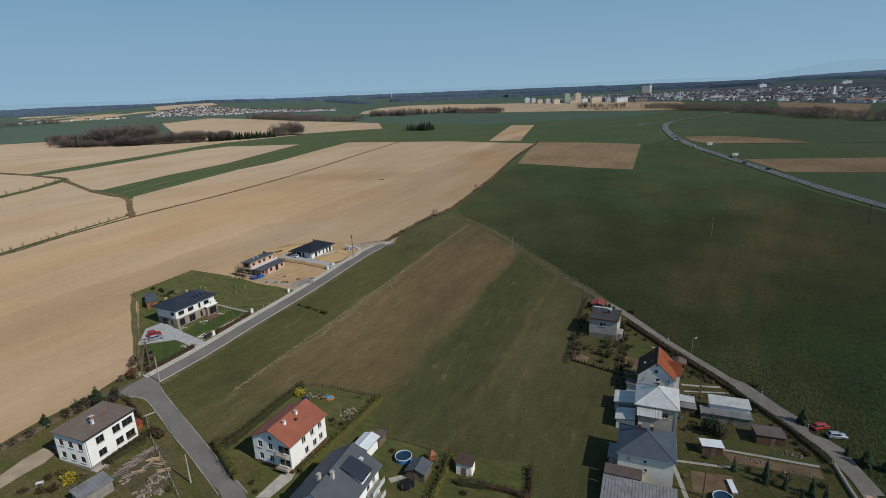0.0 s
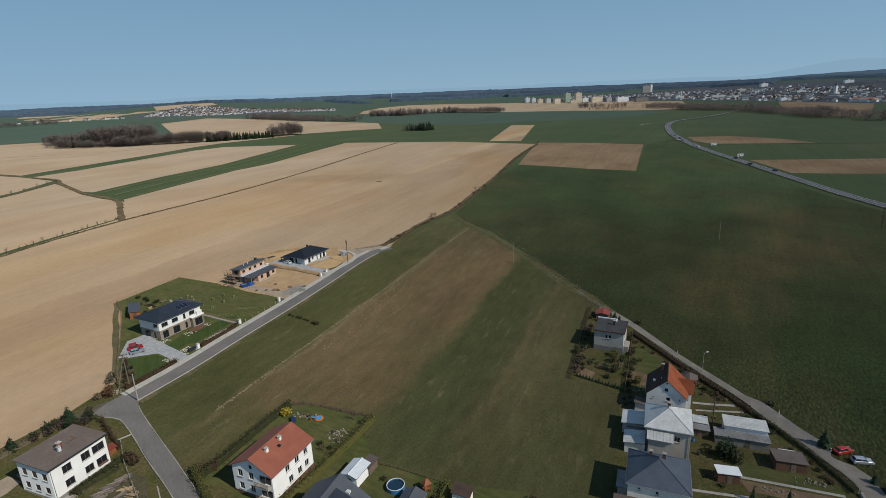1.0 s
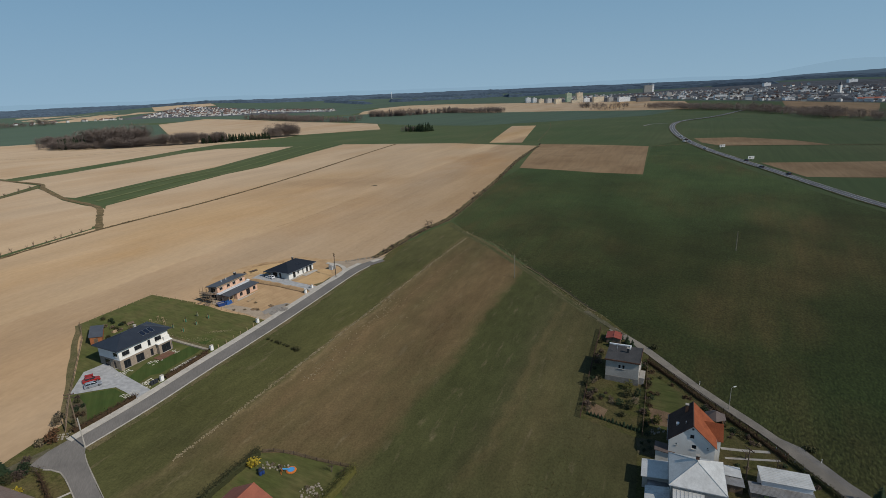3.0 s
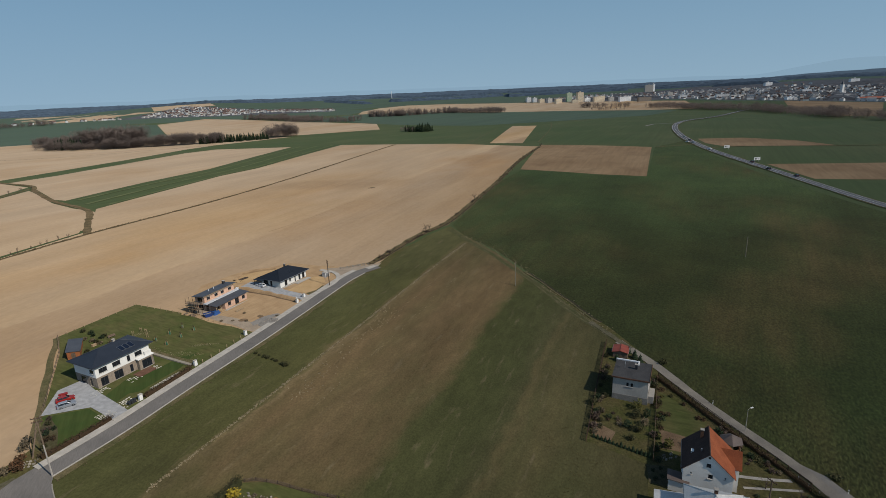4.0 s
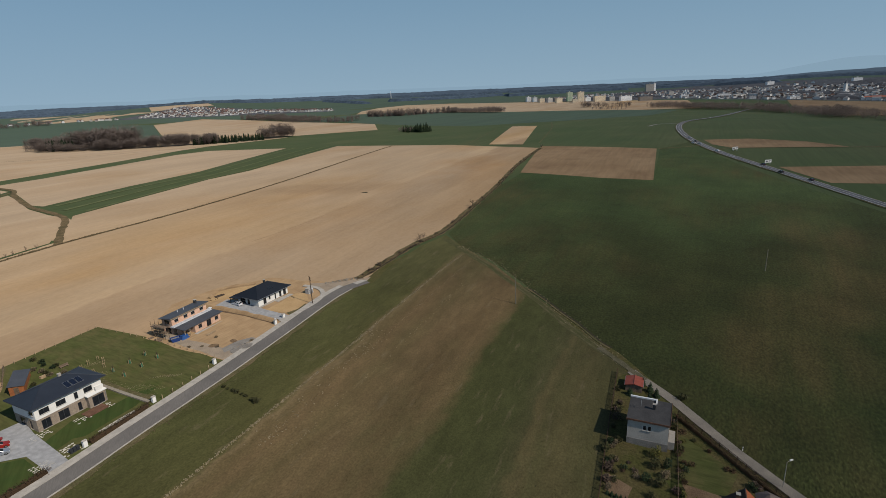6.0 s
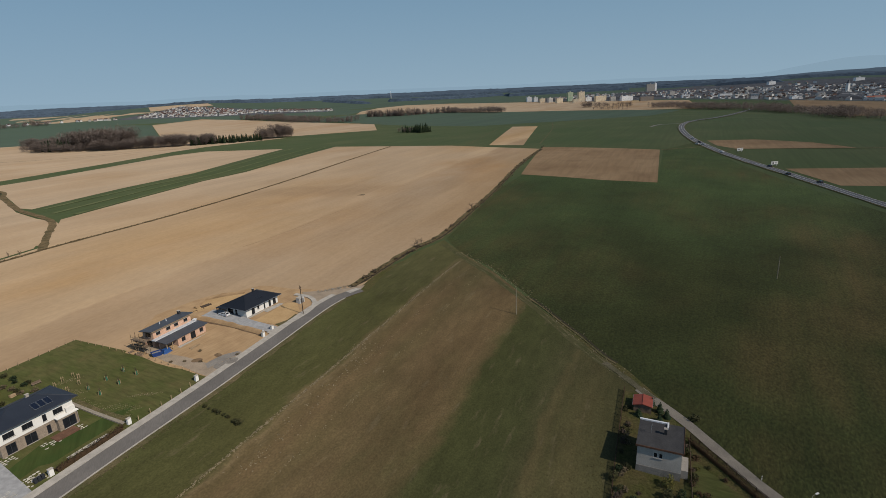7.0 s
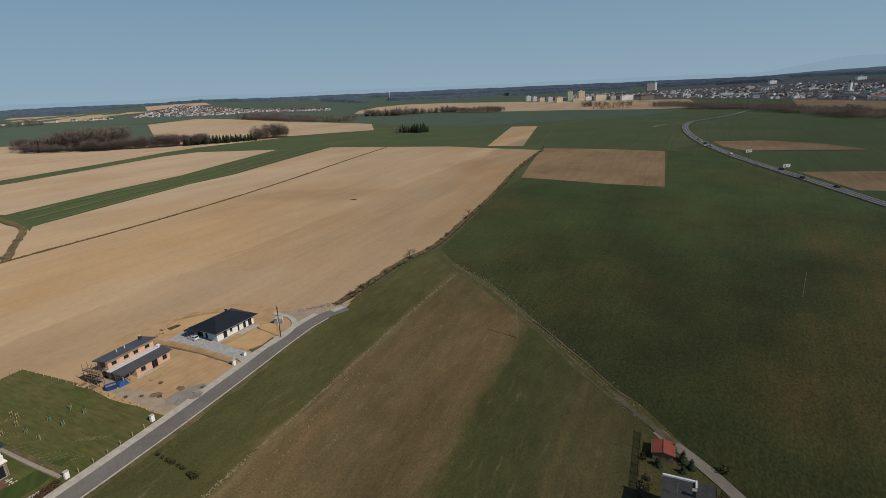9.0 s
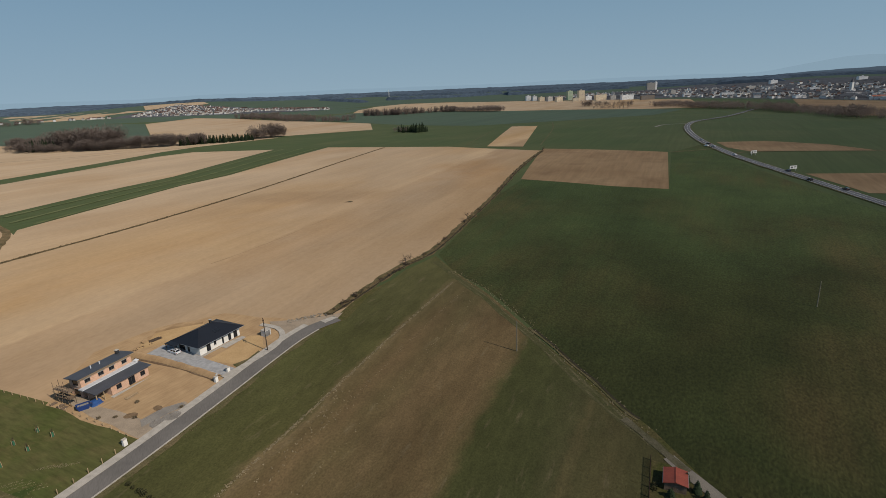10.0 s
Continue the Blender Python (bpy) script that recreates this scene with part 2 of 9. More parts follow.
    "pale_wood": mat("fresh_timber", (0.44, 0.32, 0.20), (0.36, 0.255, 0.15), 2, 0.8, 10, 0.15, each=0.2),
    "metal": mat("galvanised_steel", (0.45, 0.45, 0.45), scale=2, rough=0.45, vary=0.12, metal=0.7),
    "rubber": mat("black_rubber", (0.018, 0.018, 0.018), scale=3, rough=0.8),
    "car_red": mat("red_car_paint", (0.36, 0.028, 0.020), (0.34, 0.025, 0.018), 1, 0.25, 3, 0.03),
    "car_silver": mat("silver_car_paint", (0.50, 0.51, 0.53), (0.48, 0.49, 0.51), 1, 0.28, 3, 0.03, metal=0.5),
    "car_white": mat("white_car_paint", (0.78, 0.78, 0.78), (0.74, 0.74, 0.74), 1, 0.25, 3, 0.03),
    "car_black": mat("black_car_paint", (0.02, 0.02, 0.024), scale=1, rough=0.22, vary=0.04),
    "lamp": mat("headlamp_glass", (0.7, 0.7, 0.72), scale=1, rough=0.15, vary=0.03),
    "blue": mat("blue_steel", (0.022, 0.055, 0.20), (0.018, 0.045, 0.16), 1, 0.5, 5, 0.15),
    "tarp": mat("blue_tarpaulin", (0.030, 0.105, 0.30), (0.022, 0.07, 0.22), 1, 0.5, 5, 0.2, 0.4),
    "pool_water": mat("pool_water", (0.02, 0.045, 0.075), (0.016, 0.04, 0.065), 1, 0.06, 3, 0.1),
    "pool_wall": mat("blue_pool_wall", (0.06, 0.22, 0.42), (0.05, 0.18, 0.36), 1, 0.5, 4, 0.1),
    "orange_toy": mat("orange_plastic", (0.75, 0.22, 0.04), (0.65, 0.18, 0.03), 1, 0.45, 4, 0.1),
    "sky_toy": mat("light_blue_plastic", (0.10, 0.36, 0.66), (0.08, 0.30, 0.58), 1, 0.45, 4, 0.1),
    "bark": mat("grey_brown_bark", (0.13, 0.10, 0.078), (0.09, 0.07, 0.055), 2, 0.95, 6, 0.3, each=0.1),
    "pale_stone": mat("pale_flat_stone", (0.52, 0.48, 0.40), (0.42, 0.385, 0.32), 2, 0.9, 5, 0.15, 0.2, each=0.2),
    "rubble": mat("grey_brown_rubble", (0.30, 0.25, 0.20), (0.19, 0.155, 0.12), 2, 0.9, 5, 0.25, 0.3, each=0.35),
    "grey_wood": mat("grey_old_timber", (0.24, 0.20, 0.165), (0.15, 0.12, 0.098), 1.5, 0.85, 9, 0.3, 0.3, each=0.45),
    "rock": mat("pale_quarry_stone", (0.32, 0.28, 0.225), (0.24, 0.205, 0.16), 2, 0.9, 5, 0.2, 0.3, each=0.2),
    "far_wall": mat("far_render", (0.66, 0.62, 0.56), (0.50, 0.46, 0.41), 0.2, 0.9, 1, 0.1, each=0.3),
    "far_roof": mat("far_roof_tiles", (0.145, 0.086, 0.068), (0.11, 0.075, 0.066), 0.2, 0.8, 1, 0.1, each=0.55),
    "ochre": mat("ochre_block_render", (0.78, 0.68, 0.50), (0.74, 0.60, 0.42), 0.1, 0.9, 0.4, 0.1, each=0.15),
    "pale_block": mat("pale_block_render", (0.88, 0.87, 0.85), (0.82, 0.80, 0.78), 0.1, 0.9, 0.4, 0.1, each=0.15),
    "twig": leafy("bare_twigs", (0.115, 0.080, 0.058), (0.070, 0.050, 0.038)),
    "twig_pale": leafy("budding_twigs", (0.19, 0.145, 0.085), (0.13, 0.10, 0.062)),
    "conifer": leafy("conifer_needles", (0.020, 0.034, 0.016), (0.034, 0.050, 0.022)),
    "blue_conifer": leafy("blue_spruce_needles", (0.075, 0.10, 0.10), (0.05, 0.075, 0.075)),
    "hedge": leafy("hedge_leaves", (0.040, 0.045, 0.018), (0.075, 0.066, 0.028)),
    "hedge_yellow": leafy("yellow_green_hedge_leaves", (0.13, 0.115, 0.030), (0.075, 0.075, 0.025)),
    "hedge_brown": leafy("brown_hedge_leaves", (0.085, 0.050, 0.026), (0.055, 0.038, 0.022)),
    "russet": leafy("russet_dry_leaves", (0.16, 0.075, 0.035), (0.09, 0.06, 0.032)),
    "yellow": leafy("forsythia_blossom", (0.50, 0.36, 0.03), (0.30, 0.23, 0.04)),
    "tuft": leafy("dry_grass_tufts", (0.46, 0.37, 0.235), (0.26, 0.20, 0.115)),
    "balk_tuft": leafy("brown_balk_tufts", (0.20, 0.15, 0.085), (0.095, 0.070, 0.038)),
    "olive_tuft": leafy("olive_dry_tufts", (0.17, 0.135, 0.055), (0.10, 0.085, 0.032)),
    "far_wood": leafy("far_leafless_wood", (0.225, 0.174, 0.142), (0.140, 0.109, 0.092), 0.1),
}

class Shade:
    """A ground material built up from noises, ramps and mixes."""

    def __init__(self, name, rough=0.95):
        self.m = bpy.data.materials.new(name)
        self.m.use_nodes = True
        self.n, self.l = self.m.node_tree.nodes, self.m.node_tree.links
        self.p = self.n["Principled BSDF"]
        self.p.inputs["Roughness"].default_value, self.p.inputs["Specular IOR Level"].default_value = rough, 0.12
        self.p.inputs["Diffuse Roughness"].default_value = 1.0
        self.co = self.n.new("ShaderNodeTexCoord").outputs["Object"]
        xyz = self.n.new("ShaderNodeSeparateXYZ")
        self.l.new(self.co, xyz.inputs[0])
        self.x, self.y = xyz.outputs["X"], xyz.outputs["Y"]

    def grain(self, scale, out_lo, out_hi, stretch=1.0, turn=-23, detail=6, lo=0.3, hi=0.7, rough=0.6):
        mp, t = self.n.new("ShaderNodeMapping"), self.n.new("ShaderNodeTexNoise")
        mp.vector_type = "TEXTURE"
        mp.inputs["Rotation"].default_value[2], mp.inputs["Scale"].default_value = radians(turn), (1, 1 / stretch, 1)
        t.inputs["Scale"].default_value, t.inputs["Detail"].default_value, t.inputs["Roughness"].default_value = scale, detail, rough
        self.l.new(self.co, mp.inputs[0]), self.l.new(mp.outputs[0], t.inputs["Vector"])
        return self.span(t.outputs[0], lo, hi, out_lo, out_hi)

    def span(self, v, lo, hi, out_lo=0.0, out_hi=1.0, smooth=False):
        r = self.n.new("ShaderNodeMapRange")
        r.interpolation_type = "SMOOTHSTEP" if smooth else "LINEAR"
        r.inputs[1].default_value, r.inputs[2].default_value, r.inputs[3].default_value, r.inputs[4].default_value = lo, hi, out_lo, out_hi
        self.l.new(v, r.inputs[0])
        return r.outputs[0]

    def calc(self, op, a, b):
        q = self.n.new("ShaderNodeMath")
        q.operation = op
        for k, v in enumerate((a, b)):
            if isinstance(v, (int, float)):
                q.inputs[k].default_value = v
            else:
                self.l.new(v, q.inputs[k])
        return q.outputs[0]

    def across(self, nx, ny):
        return self.calc("ADD", self.calc("MULTIPLY", self.x, nx), self.calc("MULTIPLY", self.y, ny))

    def mix(self, f, a, b):
        q = self.n.new("ShaderNodeMixRGB")
        self.l.new(f, q.inputs[0])
        for k, v in ((1, a), (2, b)):
            if isinstance(v, tuple):
                q.inputs[k].default_value = (*v, 1)
            else:
                self.l.new(v, q.inputs[k])
        return q.outputs[0]

    def ramp(self, v, stops):
        lo, hi = stops[0][0], stops[-1][0]
        r = self.n.new("ShaderNodeValToRGB")
        self.l.new(self.span(v, lo, hi), r.inputs[0])
        el = r.color_ramp.elements
        while len(el) < len(stops):
            el.new(0.5)
        for k, (s, c) in enumerate(stops):
            el[k].position, el[k].color = (s - lo) / (hi - lo), (*c, 1)
        return r.outputs[0]

    def round_spot(self, cx, cy, rx, ry):
        """1 in the middle of an oval, 0 at its rim."""
        d = [self.calc("POWER", self.calc("DIVIDE", self.calc("SUBTRACT", v, c), r), 2.0) for v, c, r in ((self.x, cx, rx), (self.y, cy, ry))]
        return self.span(self.calc("ADD", *d), 0.0, 1.0, 1.0, 0.0, True)

    def finish(self, col, values, bump=0.4, far=0.1):
        v = values[0]
        for w in values[1:]:
            v = self.calc("MULTIPLY", v, w)
        s = self.n.new("ShaderNodeVectorMath")
        s.operation = "SCALE"
        self.l.new(col, s.inputs[0]), self.l.new(v, s.inputs["Scale"]), self.l.new(s.outputs[0], self.p.inputs["Base Color"])
        bp = self.n.new("ShaderNodeBump")
        bp.inputs["Strength"].default_value, bp.inputs["Distance"].default_value = bump, far
        self.l.new(values[-1], bp.inputs["Height"]), self.l.new(bp.outputs[0], self.p.inputs["Normal"])
        return self.m


def soil_material():
    """Dry harrowed soil: pale and orange-brown strips as they were worked, damp hollows, harrow lines."""
    h = Shade("dry_harrowed_soil")
    s = h.across(0.914, -0.405)
    edge = h.calc("ADD", s, h.grain(0.02, -5.0, 5.0, 0.4))
    pale, warm, dull = (0.385, 0.280, 0.181), (0.390, 0.258, 0.138), (0.318, 0.218, 0.131)
    col = h.ramp(h.calc("ADD", edge, h.grain(0.2, -0.8, 0.8)), [(-340, pale), (-285, (0.385, 0.273, 0.168)), (-245, warm), (-222, (0.375, 0.240, 0.122)), (-206, (0.42, 0.285, 0.158)), (-194.2, (0.425, 0.298, 0.175)), (-192.6, (0.345, 0.232, 0.134)), (-172, dull), (-150, (0.375, 0.258, 0.152)), (-130, (0.335, 0.222, 0.124)), (-100, (0.36, 0.245, 0.145))])
    col = h.mix(h.grain(0.011, 0.0, 0.75, 0.45, lo=0.46, hi=0.66), col, (0.330, 0.212, 0.112))
    col = h.mix(h.grain(0.008, 0.0, 0.7, 0.5, -31, lo=0.48, hi=0.64), col, (0.395, 0.290, 0.190))
    wet = h.calc("MULTIPLY", h.round_spot(-78, 412, 62, 26), h.grain(0.03, 0.2, 1.0))
    col = h.mix(h.calc("MULTIPLY", wet, 0.85), col, (0.27, 0.178, 0.102))
    wet = h.calc("MULTIPLY", h.round_spot(20, 470, 46, 90), h.grain(0.025, 0.1, 1.0))
    col = h.mix(h.calc("MULTIPLY", wet, 0.8), col, (0.315, 0.180, 0.080))
    return h.finish(col, [h.grain(0.045, 0.90, 1.10, 0.25), h.grain(0.35, 0.955, 1.045, 0.02), h.grain(0.9, 0.93, 1.07, 0.5)], 0.3, 0.08)


def crop_material():
    """Young winter crop: fresh green on the slope, thinner with brown earth showing and drill rows near the village."""
    m = bpy.data.materials.new("winter_crop")
    m.use_nodes = True
    n, l = m.node_tree.nodes, m.node_tree.links
    p = n["Principled BSDF"]
    p.inputs["Roughness"].default_value, p.inputs["Specular IOR Level"].default_value = 0.9, 0.12
    co = n.new("ShaderNodeTexCoord")

    def field(scale, lo, hi, out_lo, out_hi, detail=5, stretch=1.0):
        mp = n.new("ShaderNodeMapping")
        mp.vector_type = "TEXTURE"
        mp.inputs["Rotation"].default_value[2], mp.inputs["Scale"].default_value = radians(-28), (1, 1 / stretch, 1)
        t, r = n.new("ShaderNodeTexNoise"), n.new("ShaderNodeMapRange")
        t.inputs["Scale"].default_value, t.inputs["Detail"].default_value = scale, detail
        r.inputs[1].default_value, r.inputs[2].default_value, r.inputs[3].default_value, r.inputs[4].default_value = lo, hi, out_lo, out_hi
        l.new(co.outputs["Object"], mp.inputs[0]), l.new(mp.outputs[0], t.inputs["Vector"]), l.new(t.outputs[0], r.inputs[0])
        return r.outputs[0]

    def calc(op, a, b):
        q = n.new("ShaderNodeMath")
        q.operation = op
        for k, v in enumerate((a, b)):
            if isinstance(v, float):
                q.inputs[k].default_value = v
            else:
                l.new(v, q.inputs[k])
        return q.outputs[0]

    def blend(f, a, b):
        q = n.new("ShaderNodeMixRGB")
        l.new(f, q.inputs[0])
        for k, v in ((1, a), (2, b)):
            if isinstance(v, tuple):
                q.inputs[k].default_value = (*v, 1)
            else:
                l.new(v, q.inputs[k])
        return q.outputs[0]

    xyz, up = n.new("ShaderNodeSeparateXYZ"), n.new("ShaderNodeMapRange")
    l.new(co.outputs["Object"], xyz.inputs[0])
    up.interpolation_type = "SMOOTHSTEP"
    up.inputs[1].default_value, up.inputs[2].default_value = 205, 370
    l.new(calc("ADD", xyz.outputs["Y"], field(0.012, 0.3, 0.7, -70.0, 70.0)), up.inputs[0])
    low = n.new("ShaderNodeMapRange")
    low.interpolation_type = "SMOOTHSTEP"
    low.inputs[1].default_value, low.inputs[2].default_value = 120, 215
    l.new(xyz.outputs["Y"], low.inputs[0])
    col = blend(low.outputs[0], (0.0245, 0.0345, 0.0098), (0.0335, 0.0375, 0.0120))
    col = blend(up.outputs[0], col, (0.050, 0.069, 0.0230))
    thin = calc("MULTIPLY", field(0.011, 0.48, 0.64, 0.0, 1.0), field(0.16, 0.35, 0.6, 0.35, 1.0, 6, 0.12))
    col = blend(calc("MULTIPLY", thin, 0.55), col, (0.080, 0.057, 0.022))
    # thin crop in a broad hook round the pole
    for cx, cy, rx, ry in ((160, 268, 22, 34), (150, 228, 30, 22), (118, 208, 26, 20), (92, 182, 26, 26)):
        dx, dy = (calc("POWER", calc("DIVIDE", calc("SUBTRACT", v, float(c)), float(r)), 2.0) for v, c, r in ((xyz.outputs["X"], cx, rx), (xyz.outputs["Y"], cy, ry)))
        near = n.new("ShaderNodeMapRange")
        near.inputs[3].default_value, near.inputs[4].default_value = 0.62, 0.0
        l.new(calc("ADD", dx, dy), near.inputs[0])
        col = blend(calc("MULTIPLY", near.outputs[0], field(0.10, 0.36, 0.62, 0.15, 1.0, 6, 0.15)), col, (0.088, 0.062, 0.025))
    rows = calc("MULTIPLY", field(0.9, 0.3, 0.7, 0.93, 1.07, 3, 0.012), field(0.05, 0.3, 0.7, 0.82, 1.18))
    lumps = field(1.7, 0.3, 0.7, 0.70, 1.30, 6, 0.6)
    # coarse clumps, in rough drills, where the crop stands thin beside the lane
    coarse = n.new("ShaderNodeMapRange")
    coarse.interpolation_type = "SMOOTHSTEP"
    coarse.inputs[1].default_value, coarse.inputs[2].default_value, coarse.inputs[3].default_value, coarse.inputs[4].default_value = 120, 205, 1.0, 0.0
    l.new(calc("ADD", xyz.outputs["Y"], calc("MULTIPLY", xyz.outputs["X"], 0.25)), coarse.inputs[0])
    tussock = calc("MULTIPLY", calc("SUBTRACT", field(1.9, 0.32, 0.68, 0.55, 1.45, 3, 0.42), 1.0), coarse.outputs[0])
    lumps = calc("MULTIPLY", lumps, calc("ADD", tussock, 1.0))
    rows = calc("MULTIPLY", rows, lumps)
    bp = n.new("ShaderNodeBump")
    bp.inputs["Strength"].default_value, bp.inputs["Distance"].default_value = 0.8, 0.16
    l.new(lumps, bp.inputs["Height"]), l.new(bp.outputs[0], p.inputs["Normal"])
    sc = n.new("ShaderNodeVectorMath")
    sc.operation = "SCALE"
    l.new(col, sc.inputs[0]), l.new(rows, sc.inputs["Scale"]), l.new(sc.outputs[0], p.inputs["Base Color"])
    return m


M["crop"] = crop_material()
M["soil"] = soil_material()

# ---------------------------------------------------------------- ground shape
NEAR_HILLS = [-1.4, 4.0, 2.5, 0.4, 3.8, -3.1, -2.9, -3.7, -8.6, -1.9, 3.4, 3.8, -1.2, 3.7, -4.9, 1.7]
WIDE_HILLS = [-1.7, 7.8, 3.1, -0.8, 6.5, -3.6, -1.2, 0.9, 8.0, -3.6, 7.5, 6.4]
HILLS = [(x, y, 112, h) for (x, y), h in zip(((x, y) for x in (-153, -41, 71, 182) for y in (82, 194, 306, 435)), NEAR_HILLS)]
HILLS += [(x, y, 306, h) for (x, y), h in zip(((x, y) for x in (-494, -177, 177, 494) for y in (-59, 353, 765)), WIDE_HILLS)]
HILLS += [(-1350, 3000, 430, 42), (1750, 2600, 560, 46), (-500, 3200, 500, 24), (600, 3300, 500, 20)]


def rise(x, y):
    """Height of the ground at x, y (numbers or arrays)."""
    x, y = np.asarray(x, float), np.asarray(y, float)
    z = sum(h * np.exp(-((x - a) ** 2 + (y - b) ** 2) / (2 * r * r)) for a, b, r, h in HILLS)
    far = np.clip((np.hypot(x, y) - 3000) / 1700, 0, 1)
    return z + far * far * (3 - 2 * far) * (44 + 14 * np.clip((np.arctan2(x, y) - 0.5) / 0.3, 0, 1))


def gz(x, y):
    return float(rise(x, y))


def graded(lo, hi, step, end):
    """Grid lines: even between lo and hi, then ever wider out to end."""
    mid = list(np.arange(lo, hi + 0.1, step))
    out, s, v = [], step, hi
    while v < end:
        s *= 1.13
        v += s
        out.append(min(v, end))
    low, s, v = [], step, lo
    while v > -end:
        s *= 1.13
        v -= s
        low.append(max(v, -end))
    return low[::-1] + mid + out


GX, GY = graded(-320, 320, 8, 4950), graded(-40, 640, 8, 4950)
UP = Vector((0, 0, 1))

# ---------------------------------------------------------------- mesh helpers


def mesh_of(name, bm, material):
    me = bpy.data.meshes.new(name)
    bm.normal_update()
    bm.to_mesh(me)
    bm.free()
    for m in material if isinstance(material, (list, tuple)) else [material]:
        me.materials.append(m)
    return me


def part(name, bm, material, parent, label="", at=None):
    ob = new(name, mesh_of(name, bm, material))
    ob.parent = parent
    if at is not None:
        ob.matrix_basis = at
    if label:
        ob["label"] = label
    return ob


def single(name, bm, material, label, category, kind="", group="", at=None):
    ob = new(name, mesh_of(name, bm, material))
    if at is not None:
        ob.matrix_basis = at
    return tagged(ob, label, category, group, kind)


def thing(name, label, category, x=0, y=0, z=None, turn=0, group="", kind=""):
    ob = new(name)
    ob.empty_display_size = 0.3
    ob.matrix_basis = pose(x, y, gz(x, y) if z is None else z, 0, 0, turn)
    return tagged(ob, label, category, group, kind)


def box(bm, x0, x1, y0, y1, z0, z1, m=None):
    v = [bm.verts.new(Vector((x, y, z))) for z in (z0, z1) for y in (y0, y1) for x in (x0, x1)]
    if m is not None:
        for q in v:
            q.co = m @ q.co
    for f in ((0, 2, 3, 1), (4, 5, 7, 6), (0, 1, 5, 4), (2, 6, 7, 3), (0, 4, 6, 2), (1, 3, 7, 5)):
        bm.faces.new([v[i] for i in f])
    return v


def boxes(*rows):
    bm = bmesh.new()
    for r in rows:
        box(bm, *r)
    return bm


def rod(bm, a, b, r0, r1, n=6):
    """A tapered round bar from a to b."""
    a, b = Vector(a), Vector(b)
    q = (b - a).to_track_quat("Z", "Y").to_matrix()
    rings = []
    for c, r in ((a, r0), (b, r1)):
        rings.append([bm.verts.new(c + q @ Vector((r * math.cos(k * math.tau / n), r * math.sin(k * math.tau / n), 0))) for k in range(n)])
    for k in range(n):
        bm.faces.new((rings[0][k], rings[0][(k + 1) % n], rings[1][(k + 1) % n], rings[1][k]))
    if n > 3:
        bm.faces.new(rings[0][::-1])
        bm.faces.new(rings[1])


def solid(bm, bottom, top):
    """A prism between two rings of points with the same count."""
    lo, hi = [bm.verts.new(p) for p in bottom], [bm.verts.new(p) for p in top]
    k = len(lo)
    bm.faces.new(lo[::-1])
    bm.faces.new(hi)
    for i in range(k):
        bm.faces.new((lo[i], lo[(i + 1) % k], hi[(i + 1) % k], hi[i]))


# ---------------------------------------------------------------- ground, fields, roads


def ground_sheet():
    xs, ys = np.array(GX), np.array(GY)
    X, Y = np.meshgrid(xs, ys)
    Z = rise(X, Y)
    nx = len(xs)
    faces = [(j * nx + i, j * nx + i + 1, (j + 1) * nx + i + 1, (j + 1) * nx + i) for j in range(len(ys) - 1) for i in range(nx - 1)]
    me = bpy.data.meshes.new("ground")
    me.from_pydata(np.stack([X, Y, Z], -1).reshape(-1, 3).tolist(), [], faces)
    me.materials.append(M["crop_far"])
    me.polygons.foreach_set("use_smooth", [True] * len(faces))
    tagged(new("ground", me), "green spring crop on gently rolling ground", "ground", kind="structure")


def lift(x, y, layer):
    return layer * 0.045 * (1 + np.hypot(x, y - 40) / 260)


def patch(name, outline, material, label, category, layer=1, smooth=0, kind="structure", rag=0.0):
    """A piece of land with its own cover, draped over the ground. rag: how far its edge wanders."""
    pts = [Vector((x, y, 0)) for x, y in outline]
    if rag:
        fine = []
        for a, b in zip(pts, pts[1:] + pts[:1]):
            n = max(1, int((b - a).length / (rag * 5)))
            for k in range(n):
                p = a.lerp(b, k / n)
                fine.append(p + rag * Vector((noise.noise(p * 0.13), noise.noise(p * 0.13 + Vector((31, 7, 0))), 0)) * 1.6)
        pts = fine
    bm = bmesh.new()
    f = bm.faces.new([bm.verts.new(p) for p in pts])
    if f.calc_area() and f.normal.z < 0:
        f.normal_flip()
    bmesh.ops.triangulate(bm, faces=bm.faces[:])
    lo = [min(p[i] for p in pts) for i in (0, 1)]
    hi = [max(p[i] for p in pts) for i in (0, 1)]
    for axis, lines in ((0, GX), (1, GY)):
        for v in lines:
            if lo[axis] < v < hi[axis]:
                co, no = [0, 0, 0], [0, 0, 0]
                co[axis], no[axis] = v, 1
                bmesh.ops.bisect_plane(bm, geom=bm.verts[:] + bm.edges[:] + bm.faces[:], dist=1e-4, plane_co=co, plane_no=no)
    for v in bm.verts:
        v.co.z = gz(v.co.x, v.co.y) + float(lift(v.co.x, v.co.y, layer))
    bm.normal_update()
    for f in bm.faces:
        if f.normal.z < 0:
            f.normal_flip()
        f.smooth = True
    return single(name, bm, material, label, category, kind)


def resample(points, step):
    pts = [Vector((*p, 0)) for p in points]
    # smooth curve through the points
    out = []
    for i in range(len(pts) - 1):
        p0, p1, p2, p3 = pts[max(i - 1, 0)], pts[i], pts[i + 1], pts[min(i + 2, len(pts) - 1)]
        n = max(2, int((p2 - p1).length / step))
        for k in range(n):
            t = k / n
            out.append(0.5 * (2 * p1 + (p2 - p0) * t + (2 * p0 - 5 * p1 + 4 * p2 - p3) * t * t + (3 * p1 - p0 - 3 * p2 + p3) * t**3))
    return out + [pts[-1]]


